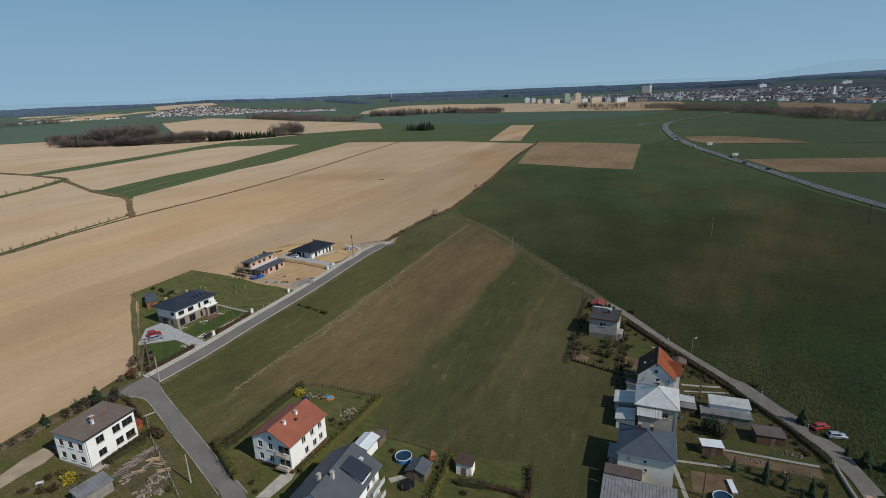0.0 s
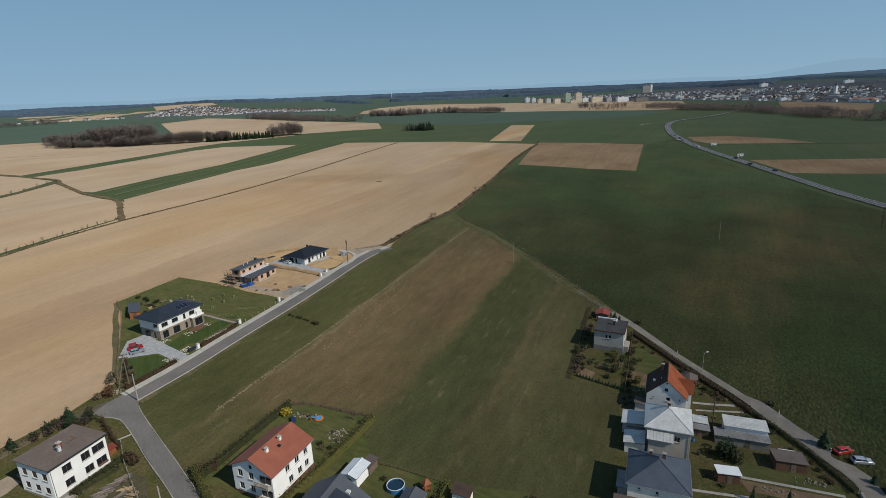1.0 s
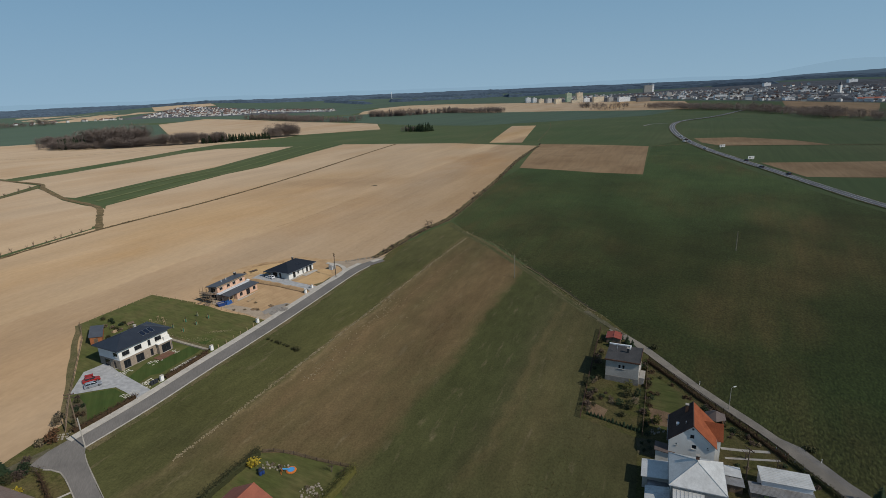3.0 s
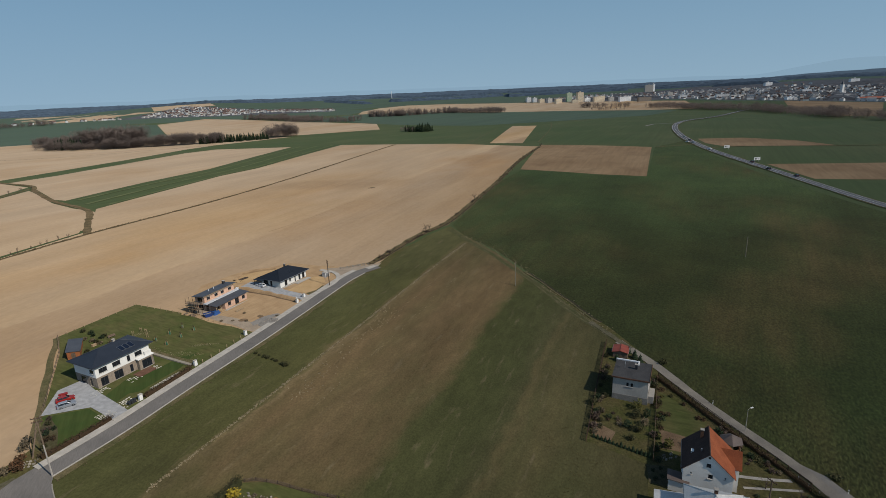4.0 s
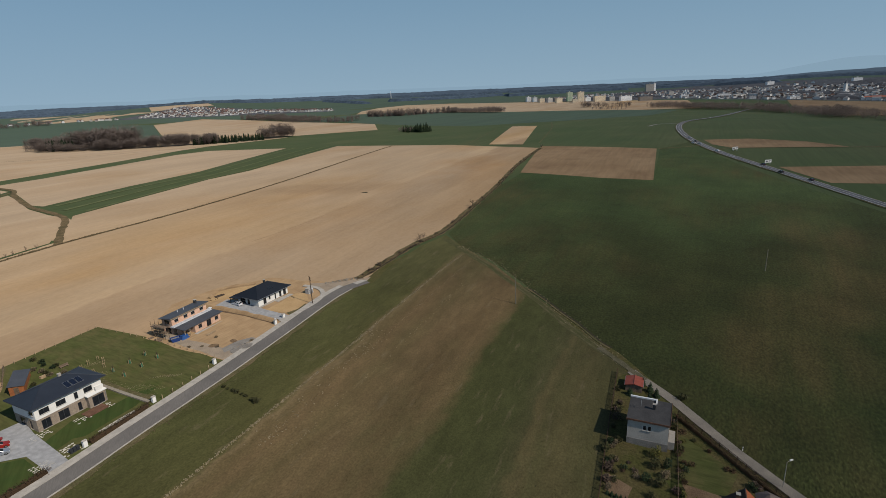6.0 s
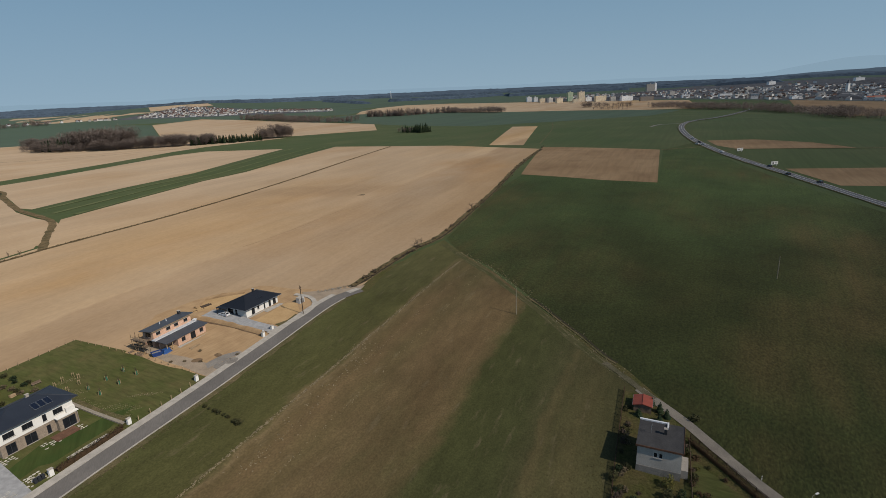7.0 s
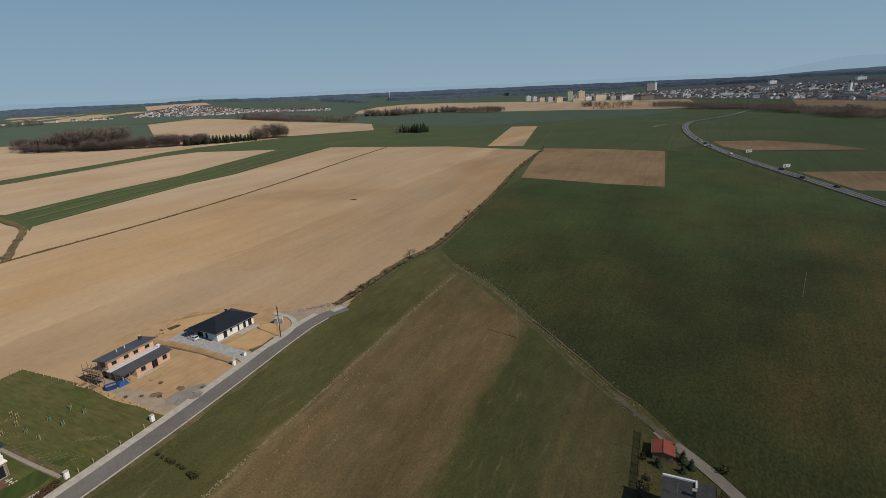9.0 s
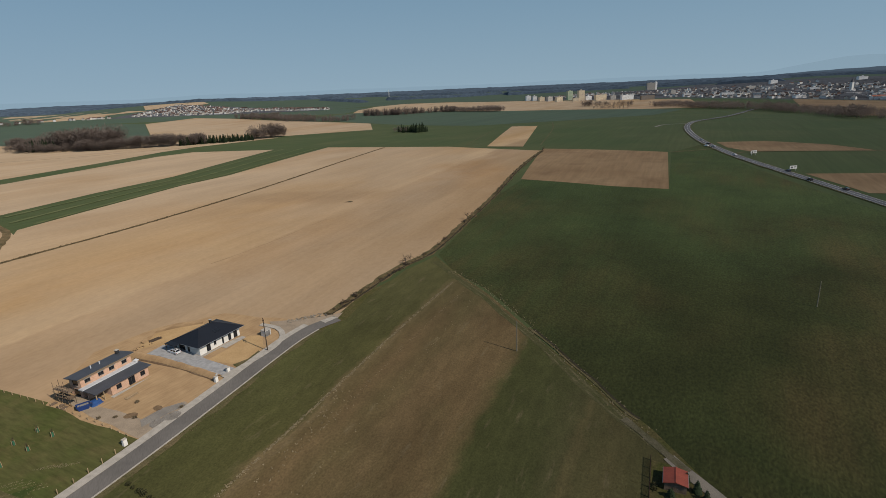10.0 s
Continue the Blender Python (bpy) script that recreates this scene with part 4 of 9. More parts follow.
def walls(parent, L, W, H, wall, openings=None, frame_mat=None, gable=None, rise_h=0.0, bars=1, x=0.0, y=0.0, z=0.0, floors=None, sunk=1.2):
    """Four walls with windows. openings: side -> [(along, sill, width, height)]. gable: 'ends' closes the near and far ends under the ridge."""
    openings = openings or {}
    off = Matrix.Translation((x, y, z))
    bm = bmesh.new()
    todo = []
    for side, (at, length) in side_frames(L, W).items():
        holes = openings.get(side, [])
        wall_face(bm, off @ at, length, H, holes, z0=-sunk)
        todo += [(hole, off @ at) for hole in holes]
    if gable == "ends":
        for u in (0, L):
            bm.faces.new([bm.verts.new(off @ Vector(q)) for q in ((u, 0, H), (u, W, H), (u, W / 2, H + rise_h))])
    elif gable == "sides":
        for v in (0, W):
            bm.faces.new([bm.verts.new(off @ Vector(q)) for q in ((0, v, H), (L, v, H), (L / 2, v, H + rise_h))])
    bmesh.ops.remove_doubles(bm, verts=bm.verts[:], dist=1e-4)
    w = part("wall", bm, wall, parent)
    for hole, at in todo:
        window_part(parent, *hole, at @ Matrix.Translation((0, 0.06, 0)), frame_mat or M["trim"], bars if hole[2] > 0.9 else 0)
    return w


def plinth(parent, L, W, h, material, x=0.0, y=0.0, out=0.06, sunk=1.2):
    return part("plinth", boxes((x - out, x + L + out, y - out, y + W + out, -sunk, h)), material, parent)


def seams(roof, a, b, c, d, n, material, r=0.035, up=0.05):
    """Raised seams on the slope a-b (eave) to d-c (top), each its own piece."""
    for k in range(n + 1):
        t = k / n
        p, q = a.lerp(b, t), d.lerp(c, t)
        if (p - q).length > 0.2:
            nrm = (b - a).cross(d - a).normalized()
            s = (b - a).normalized() * r
            bm = bmesh.new()
            solid(bm, [p - s, p + s, q + s, q - s], [v + nrm * up for v in (p - s, p + s, q + s, q - s)])
            part("seam", bm, material, roof)


def gable_roof(parent, L, W, H, rise_h, over, material, thick=0.16, x=0.0, y=0.0, label="", ribs=0, side_mats=None, z=0.0):
    """Two slopes with the ridge along the length, a ridge cap and gutters."""
    e = rise_h * over / (W / 2)
    roof = None
    for k, s in enumerate((0, 1)):
        y0, y1 = (y - over, y + W / 2) if s == 0 else (y + W + over, y + W / 2)
        lo, hi = z + H - e, z + H + rise_h
        quad = [Vector((x - over, y0, lo)), Vector((x + L + over, y0, lo)), Vector((x + L + over, y1, hi)), Vector((x - over, y1, hi))]
        bm = bmesh.new()
        up = Vector((0, 0, thick))
        solid(bm, quad, [q + up for q in quad]) if s == 0 else solid(bm, quad[::-1], [q + up for q in quad[::-1]])
        r = part("roof", bm, (side_mats[k] if side_mats else material), parent, label)
        if ribs:
            q = [v + up for v in quad]
            seams(r, q[0], q[1], q[2], q[3], ribs, material)
        roof = roof or r
    bm = bmesh.new()
    rod(bm, (x - over, y + W / 2, z + H + rise_h + thick * 0.8), (x + L + over, y + W / 2, z + H + rise_h + thick * 0.8), 0.13, 0.13, 6)
    part("ridge_cap", bm, material, roof)
    for y0 in (y - over, y + W + over):
        bm = bmesh.new()
        rod(bm, (x - over, y0, z + H - e + 0.03), (x + L + over, y0, z + H - e + 0.03), 0.07, 0.07, 6)
        part("gutter", bm, M["metal"], parent)
    return roof


def hip_roof(parent, L, W, H, rise_h, over, material, thick=0.18, ridge=None, x=0.0, y=0.0, label="", ribs=0, z=0.0):
    """Four slopes; ridge: length of the top edge."""
    ridge = max(L - W, 0.4) if ridge is None else ridge
    x0, x1, y0, y1 = x - over, x + L + over, y - over, y + W + over
    h0, h1, c, m = z + H, z + H + rise_h, y + W / 2, x + L / 2
    base = [Vector((x0, y0, h0)), Vector((x1, y0, h0)), Vector((x1, y1, h0)), Vector((x0, y1, h0))]
    top = [v + Vector((0, 0, thick)) for v in base]
    ra, rb = Vector((m - ridge / 2, c, h1 + thick)), Vector((m + ridge / 2, c, h1 + thick))
    bm = bmesh.new()
    b, t = [bm.verts.new(v) for v in base], [bm.verts.new(v) for v in top]
    va, vb = bm.verts.new(ra), bm.verts.new(rb)
    bm.faces.new(b[::-1])
    for i in range(4):
        bm.faces.new((b[i], b[(i + 1) % 4], t[(i + 1) % 4], t[i]))
    bm.faces.new((t[0], t[1], vb, va)), bm.faces.new((t[2], t[3], va, vb))
    bm.faces.new((t[1], t[2], vb)), bm.faces.new((t[3], t[0], va))
    roof = part("roof", bm, material, parent, label)
    if ribs:
        for p, q, r, s in ((top[0], top[1], rb, ra), (top[2], top[3], ra, rb), (top[1], top[2], rb, rb), (top[3], top[0], ra, ra)):
            for k in range(1, ribs):
                f = k / ribs
                a = p.lerp(q, f)
                # seams run straight up the slope until they meet a hip
                mid = (s + r) / 2
                nrm = (q - p).normalized()
                up = (mid - p) - nrm * (mid - p).dot(nrm)
                d0, d1 = (a - p).length, (q - a).length
                s0, s1 = (s - p).dot(nrm), (q - r).dot(nrm)
                g = min(1, d0 / max(s0, 1e-3), d1 / max(s1, 1e-3))
                bm = bmesh.new()
                rod(bm, a + Vector((0, 0, 0.01)), a + up * g + Vector((0, 0, 0.01)), 0.035, 0.035, 4)
                part("seam", bm, material, roof)
    for p, q in ((top[0], ra), (top[3], ra), (top[1], rb), (top[2], rb), (ra, rb)):
        if (p - q).length > 0.3:
            bm = bmesh.new()
            rod(bm, p, q, 0.09, 0.09, 5)
            part("ridge_cap", bm, material, roof)
    for i in range(4):
        bm = bmesh.new()
        rod(bm, base[i] + Vector((0, 0, 0.06)), base[(i + 1) % 4] + Vector((0, 0, 0.06)), 0.075, 0.075, 6)
        part("gutter", bm, M["dark_trim"] if material in (M["dark_roof"], M["grey_roof"]) else M["metal"], parent)
    return roof


def pent_roof(parent, L, W, h_front, h_back, over, material, thick=0.12, x=0.0, y=0.0, ribs=0, label="", ox=None, z=0.0):
    """One slope rising from the front (y = 0) to the back."""
    k = (h_back - h_front) / W
    ox = over if ox is None else ox
    a, b = z + h_front - k * over, z + h_back + k * over
    quad = [Vector((x - ox, y - over, a)), Vector((x + L + ox, y - over, a)), Vector((x + L + ox, y + W + over, b)), Vector((x - ox, y + W + over, b))]
    up = Vector((0, 0, thick))
    bm = bmesh.new()
    solid(bm, quad, [q + up for q in quad])
    roof = part("roof", bm, material, parent, label)
    if ribs:
        q = [v + up for v in quad]
        seams(roof, q[0], q[1], q[2], q[3], ribs, material)
    return roof


def chimney(parent, x, y, z0, z1, material=None, w=0.55):
    c = part("chimney", boxes((x - w / 2, x + w / 2, y - w / 2, y + w / 2, z0, z1)), material or M["block"], parent)
    part("cap", boxes((x - w / 2 - 0.08, x + w / 2 + 0.08, y - w / 2 - 0.08, y + w / 2 + 0.08, z1, z1 + 0.1)), M["concrete"], c)


def downpipe(parent, x, y, z):
    bm = bmesh.new()
    rod(bm, (x, y, 0), (x, y, z), 0.05, 0.05, 6)
    part("downpipe", bm, M["metal"], parent)


def row(n, first, step, sill, w, h):
    return [(first + k * step, sill, w, h) for k in range(n)]


# the white block-like house with a shallow roof
def white_house():
    t = thing("house", "white rendered two-storey house with a shallow brown bitumen roof", "house", -72.2, 87.6, 4.0, 70)
    L, W, H = 10.9, 8.7, 6.9
    front = [(2.2, 1.5, 1.7, 1.5), (6.0, 1.5, 1.7, 1.5), (8.3, 1.5, 2.1, 1.5), (2.2, 4.4, 1.7, 1.6), (5.8, 4.4, 1.7, 1.6), (8.0, 4.4, 2.4, 1.6)]
    near = row(3, 1.1, 2.7, 1.5, 1.3, 1.4) + row(3, 1.1, 2.7, 4.3, 1.3, 1.5)
    walls(t, L, W, H, M["white"], {"front": front, "near": near, "far": row(2, 2, 4, 4.3, 1.4, 1.5), "back": row(3, 1.5, 3.5, 4.3, 1.3, 1.5)}, M["window_wood"])
    plinth(t, L, W, 0.75, M["plinth"])
    pent_roof(t, L, W, H + 0.05, H + 0.15, 0.35, M["flat_roof"], 0.2)
    part("fascia", boxes((-0.4, L + 0.4, -0.4, -0.36, H - 0.12, H + 0.2)), M["dark_trim"], t)
    chimney(t, 5.0, 4.1, H + 0.3, H + 1.4, M["shed_red"], 0.7)
    chimney(t, 4.3, 3.1, H + 0.3, H + 1.2, M["membrane"], 0.5)
    part("roof_repair", boxes((6.2, 8.3, 4.0, 4.35, H + 0.3, H + 0.33), (8.0, 8.3, 4.35, 5.6, H + 0.3, H + 0.33)), M["brown_plinth"], t, "rust-red patched roofing strip")
    for x, z, w, h in front[2:3]:
        part("flower_box", boxes((x + 0.1, x + w - 0.1, -0.42, -0.12, z - 0.02, z + 0.2)), M["brown_plinth"], t, "brown window box")
    bm = bmesh.new()
    rod(bm, (4.2, 3.0, H + 0.3), (4.2, 3.0, H + 2.6), 0.04, 0.03, 6)
    for k in range(5):
        rod(bm, (3.7 + 0.05 * k, 3.0, H + 1.5 + 0.22 * k), (4.7 - 0.05 * k, 3.0, H + 1.5 + 0.22 * k), 0.018, 0.018, 4)
    part("antenna", bm, M["metal"], t)
    porch = part("porch", boxes((1.0, 3.8, W, W + 2.4, -1, 2.4)), M["red_roof"], t, "red timber porch")
    part("porch_roof", boxes((0.7, 4.1, W + 0.01, W + 2.7, 2.4, 2.56)), M["blue_roof"], porch)
    downpipe(t, 0.2, -0.08, H)
    part("terrace", boxes((0.0, L, -1.3, -0.07, -1, 0.12)), M["concrete"], t)


def red_house():
    t = thing("house", "white two-storey house with a red gable roof and brown plinth", "house", -32.9, 88.2, 1.6, 66.5)
    L, W, H, R = 11.3, 9.4, 6.4, 2.4
    front = [(1.6 + 2.6 * k, 1.5, 1.15, 1.5) for k in (1, 2, 3)][:2] + [(8.9, 1.7, 1.1, 1.4)] + [(3.6, 4.3, 1.15, 1.5), (6.3, 4.3, 1.15, 1.5), (8.9, 4.4, 1.1, 1.4)]
    near = [(1.3, 1.4, 1.1, 1.5), (3.9, 1.4, 1.1, 1.5), (1.3, 4.2, 1.1, 1.5), (3.9, 4.2, 1.1, 1.5), (6.4, 1.2, 2.7, 1.7), (6.4, 4.1, 2.7, 1.7)]
    walls(t, L, W, H, M["white"], {"front": front, "near": near, "far": row(3, 1.5, 2.7, 4.2, 1.1, 1.5)}, gable="ends", rise_h=R)
    plinth(t, L, W, 0.95, M["brown_plinth"])
    gable_roof(t, L, W, H, R, 0.45, M["red_roof"], label="red sheet-tile roof")
    for x, y in ((3.2, 3.6), (6.9, 3.7)):
        chimney(t, x, y, H + 1.4, H + 2.7, M["cream"])
    part("skylight", boxes((5.4, 6.0, 2.55, 3.2, H + 1.55, H + 1.78)), M["glass"], t)
    for z in (1.15, 4.05):
        b = part("balcony", boxes((-1.1, 0.0, 0.15, 3.3, z - 0.18, z)), M["concrete"], t)
        bm = boxes((-1.1, -1.04, 0.15, 3.3, z + 0.9, z + 0.97))
        for k in range(14):
            y = 0.2 + 0.235 * k
            box(bm, -1.09, -1.05, y, y + 0.05, z, z + 0.9)
        part("railing", bm, M["wood"], b)
    part("terrace", boxes((-3.6, -0.1, 4.6, 8.4, -1, 0.25)), M["brown_plinth"], t, "red-brown paved terrace")
    g = part("gable_window", boxes((-0.09, -0.012, 4.3, 5.1, 6.6, 7.5)), M["trim"], t)
    part("pane", boxes((-0.105, -0.092, 4.38, 5.02, 6.68, 7.42)), M["glass"], g)


def grey_house():
    t = thing("house", "white house with a steep grey tiled roof and balconies", "house", -19.8, 71.3, 0.7, 69.5)
    L, W, H, R = 13.0, 10.2, 6.2, 3.2
    walls(t, L, W, H, M["white"], {"front": [(8.6, 3.6, 1.0, 2.0), (10.7, 3.6, 1.0, 2.0), (8.6, 0.7, 1.0, 2.0), (10.7, 0.7, 1.2, 2.0), (3.0, 3.7, 1.2, 1.4)], "near": row(3, 1.5, 2.8, 3.7, 1.2, 1.4)}, gable="ends", rise_h=R)
    gable_roof(t, L, W, H, R, 0.6, M["grey_roof"])
    bm = bmesh.new()
    solid(bm, [Vector(v) for v in ((7.3, 0.02, H - 0.2), (10.3, 0.02, H - 0.2), (10.3, 2.9, H - 0.2), (7.3, 2.9, H - 0.2))], [Vector(v) for v in ((7.3, 0.02, H + 1.05), (10.3, 0.02, H + 1.05), (10.3, 2.9, H + 1.9), (7.3, 2.9, H + 1.9))])
    d = part("dormer", bm, M["white"], t, "white dormer")
    q = [Vector((7.0, -0.3, H + 1.0)), Vector((10.6, -0.3, H + 1.0)), Vector((10.6, 4.1, H + 2.3 + 0.55)), Vector((7.0, 4.1, H + 2.3 + 0.55))]
    bm = bmesh.new()
    solid(bm, q, [v + Vector((0, 0, 0.14)) for v in q])
    part("dormer_roof", bm, M["dark_roof"], d, "dark blue-black solar tiles")
    for x, y in ((4.6, 4.1), (3.4, 6.0)):
        chimney(t, x, y, H + 2, H + 3.9, M["grey_render"])
    part("skylight", boxes((11.2, 11.9, 2.2, 3.1, H + 1.55, H + 1.98)), M["trim"], t)
    for z in (0.5, 3.4):
        b = part("balcony", boxes((8.0, 12.6, -1.5, 0, z - 0.2, z)), M["concrete"], t)
        bm = boxes((8.0, 12.6, -1.5, -1.44, z + 0.92, z + 1.0), (8.0, 12.6, -1.5, -1.45, z + 0.1, z + 0.7))
        part("railing", bm, M["trim"], b)


def shed(name, label, x, y, turn, L, W, H, rise_h, wall, roof, kind="pent", over=0.25, z=None, door=True, ribs=0, holes=None):
    t = thing(name, label, "shed", x, y, z, turn)
    holes = holes or {}
    if kind == "gable":
        walls(t, L, W, H, wall, holes, gable="ends", rise_h=rise_h)
        gable_roof(t, L, W, H, rise_h, over, roof, 0.1, ribs=ribs)
    else:
        bm = bmesh.new()
        solid(bm, [Vector(q) for q in ((0, 0, -1), (L, 0, -1), (L, W, -1), (0, W, -1))], [Vector(q) for q in ((0, 0, H), (L, 0, H), (L, W, H + rise_h), (0, W, H + rise_h))])
        part("wall", bm, wall, t)
        pent_roof(t, L, W, H + 0.01, H + rise_h + 0.01, over, roof, 0.1, ribs=ribs)
    if door:
        d = part("door", boxes((-0.05, -0.012, W * 0.35, W * 0.35 + 0.95, 0, min(2.0, H - 0.15))), M["wood"], t)
        part("handle", boxes((-0.11, -0.05, W * 0.35 + 0.1, W * 0.35 + 0.2, 0.95, 1.0)), M["metal"], d)
    return t


def modern_house():
    t = thing("house", "modern white house with stone base and anthracite hip roof", "house", -84.2, 148.6, 6.5, 64)
    L, W, H = 14.2, 8.6, 5.9
    up = [(0.9, 3.7, 2.0, 1.25), (4.3, 3.7, 2.0, 1.25), (8.1, 3.4, 0.8, 1.6), (10.2, 3.7, 1.9, 1.25)]
    low = [(0.9, 0.25, 1.8, 2.2), (4.3, 0.25, 2.2, 2.2), (8.4, 0.3, 0.8, 2.0)]
    walls(t, L, W, H, M["white"], {"front": up, "near": [(6.2, 3.8, 1.7, 1.1)], "back": row(3, 2, 4, 3.7, 1.6, 1.2)}, M["dark_trim"], sunk=-2.9)
    walls(t, L, W, 2.9, M["stone"], {"front": low, "near": [(2.0, 0.1, 2.3, 2.3), (5.6, 0.3, 1.0, 2.1)]}, M["dark_trim"])
    w = part("side_bay", boxes((10.2, 14.2, -1.1, -0.004, -1.2, 2.95)), M["stone"], t, "stone-clad ground-floor bay")
    part("bay_roof", boxes((10.0, 14.4, -1.3, -0.006, 2.95, 3.15)), M["white"], w)
    window_part(t, 11.0, 0.2, 2.6, 2.3, Matrix.Translation((0, -1.19, 0)), M["dark_trim"])
    u = part("upper_bay", boxes((12.4, 14.18, -0.6, -0.004, 3.16, 4.2)), M["white"], t)
    hip_roof(t, L, W, H, 2.0, 0.9, M["dark_roof"], ridge=5.5)
    # solar thermal panels on the front slope
    sl = 2.0 / (W / 2 + 0.9)
    a = math.atan(sl)
    for k in range(3):
        m = pose(7.4 + 1.22 * k, 0.35, H + 0.22 + sl * 1.25, math.degrees(a), 0, 0)
        p = part("solar_panel", boxes((0, 1.12, 0, 2.0, 0.02, 0.10)), M["metal"], t, "solar collector", m)
        part("panel_glass", boxes((0.05, 1.07, 0.05, 1.95, 0.1, 0.115)), M["solar"], p)
    chimney(t, 8.6, 5.0, H + 1.5, H + 2.6, M["grey_render"])
    part("terrace", boxes((7.9, 12.6, -4.0, -1.32, -0.6, 0.12)), M["brown_plinth"], t, "brown plank terrace")
    downpipe(t, L - 0.2, -1.2, 2.9)


def brick_house():
    t = thing("house", "unfinished orange block house with grey roofs", "house", -72.0, 191.7, 7.2, 67.6)
    # low front wing: block walls under one slope, an open carport at its near end
    walls(t, 9.8, 3.4, 2.55, M["block"], {"front": [(1.3, 0.9, 1.3, 1.2), (4.4, 0.1, 1.7, 2.1), (7.6, 0.9, 1.3, 1.2)]}, M["dark_trim"], x=3.0, y=0.6)
    pent_roof(t, 13.6, 3.6, 2.62, 2.86, 0.3, M["grey_roof"], 0.16, x=-0.6, y=0.4, ribs=0, ox=0.5)
    for x in (-0.7, 1.1):
        part("carport_post", boxes((x, x + 0.16, 0.5, 0.66, -0.6, 2.62)), M["pale_wood"], t)
    part("back_wall", boxes((-0.4, 2.99, 3.7, 3.95, -1.2, 2.9)), M["block"], t)
    part("foundation_slab", boxes((2.4, 13.6, -0.5, 0.55, -0.8, 0.14)), M["concrete"], t, "raw concrete footing before the wall")
    m = part("roof_membrane", boxes((-1.2, 13.0, 3.96, 5.46, 2.9, 3.16)), M["membrane"], t, "white insulation sheet on the flat roof")
    for k in range(9):
        x = -1.0 + 1.56 * k
        bm = bmesh.new()
        rod(bm, (x, 4.0, 3.18), (x + 0.2, 5.4, 3.2), 0.05, 0.06, 5)
        part("fold", bm, M["membrane"], m)
    for y in (4.4, 4.8, 5.15):
        bm = bmesh.new()
        rod(bm, (12.6, y, 3.34), (13.5, y + 0.1, 3.36), 0.2, 0.2, 9)
        part("sheet_roll", bm, M["membrane"], m)
    # tall back block
    up = [(1.0, 3.72, 1.35, 0.95), (4.3, 3.72, 1.35, 0.95), (7.0, 3.72, 1.35, 0.95), (10.3, 3.72, 1.35, 0.95)]
    walls(t, 12.8, 4.0, 4.98, M["block"], {"front": up, "near": [(1.0, 3.3, 2.0, 1.4), (0.8, 0.2, 2.3, 2.2)]}, M["dark_trim"], x=-0.4, y=5.5, bars=1)
    for x, z, w, h in up:
        part("lintel", boxes((x - 0.65, x + w - 0.15, 5.42, 5.496, z + h, z + h + 0.2)), M["concrete"], t, "pale concrete lintel")
    part("top_course", boxes((-0.4, 12.4, 5.5, 5.8, 4.98, 5.36)), M["block"], t)
    pent_roof(t, 12.8, 4.0, 5.42, 5.02, 0.5, M["grey_roof"], 0.18, x=-0.4, y=5.5, ox=0.8)
    part("eaves_board", boxes((-1.2, 13.2, 4.93, 4.99, 5.3, 5.46)), M["pale_wood"], t)
    for x in (4.0, 6.2):
        bm = bmesh.new()
        rod(bm, (x, 7.9, 5.3), (x, 7.9, 6.1), 0.12, 0.12, 8)
        part("vent_pipe", bm, M["membrane"], t)
    chimney(t, 11.6, 9.0, 5.2, 6.2, M["dark_trim"], 0.7)
    # scaffold at the near end
    s = thing("scaffold", "timber and steel scaffold round an unfinished gable", "scaffold", -77.4, 192.6, 7.4, 67.6)
    for y in (-0.4, 1.3, 3.0, 4.6):
        for x in (-2.5, -1.2):
            bm = bmesh.new()
            rod(bm, (x, y, -0.6), (x, y, 4.6 + 0.4 * ((y * 3) % 2)), 0.05, 0.05, 6)
            part("post", bm, M["pole_wood"], s)
    for z in (1.9, 3.6):
        part("deck", boxes((-2.6, -1.0, -0.7, 4.9, z, z + 0.07)), M["wood"], s)
        part("rail", boxes((-2.58, -2.52, -0.7, 4.9, z + 0.8, z + 0.92)), M["pale_wood"], s)
    for y, a in ((-0.3, 1), (1.4, -1), (3.1, 1)):
        bm = bmesh.new()
        rod(bm, (-2.5, y if a > 0 else y + 1.6, 0), (-2.5, y + 1.6 if a > 0 else y, 3.6), 0.04, 0.04, 5)
        part("brace", bm, M["pale_wood"], s)
    for k in range(4):
        part("deck", boxes((-4.2, -2.8, 0.1 + k * 1.2, 1.1 + k * 1.2, -0.1, 0.35 + 0.25 * (k % 2))), M["wood"], s, "stacked boards")


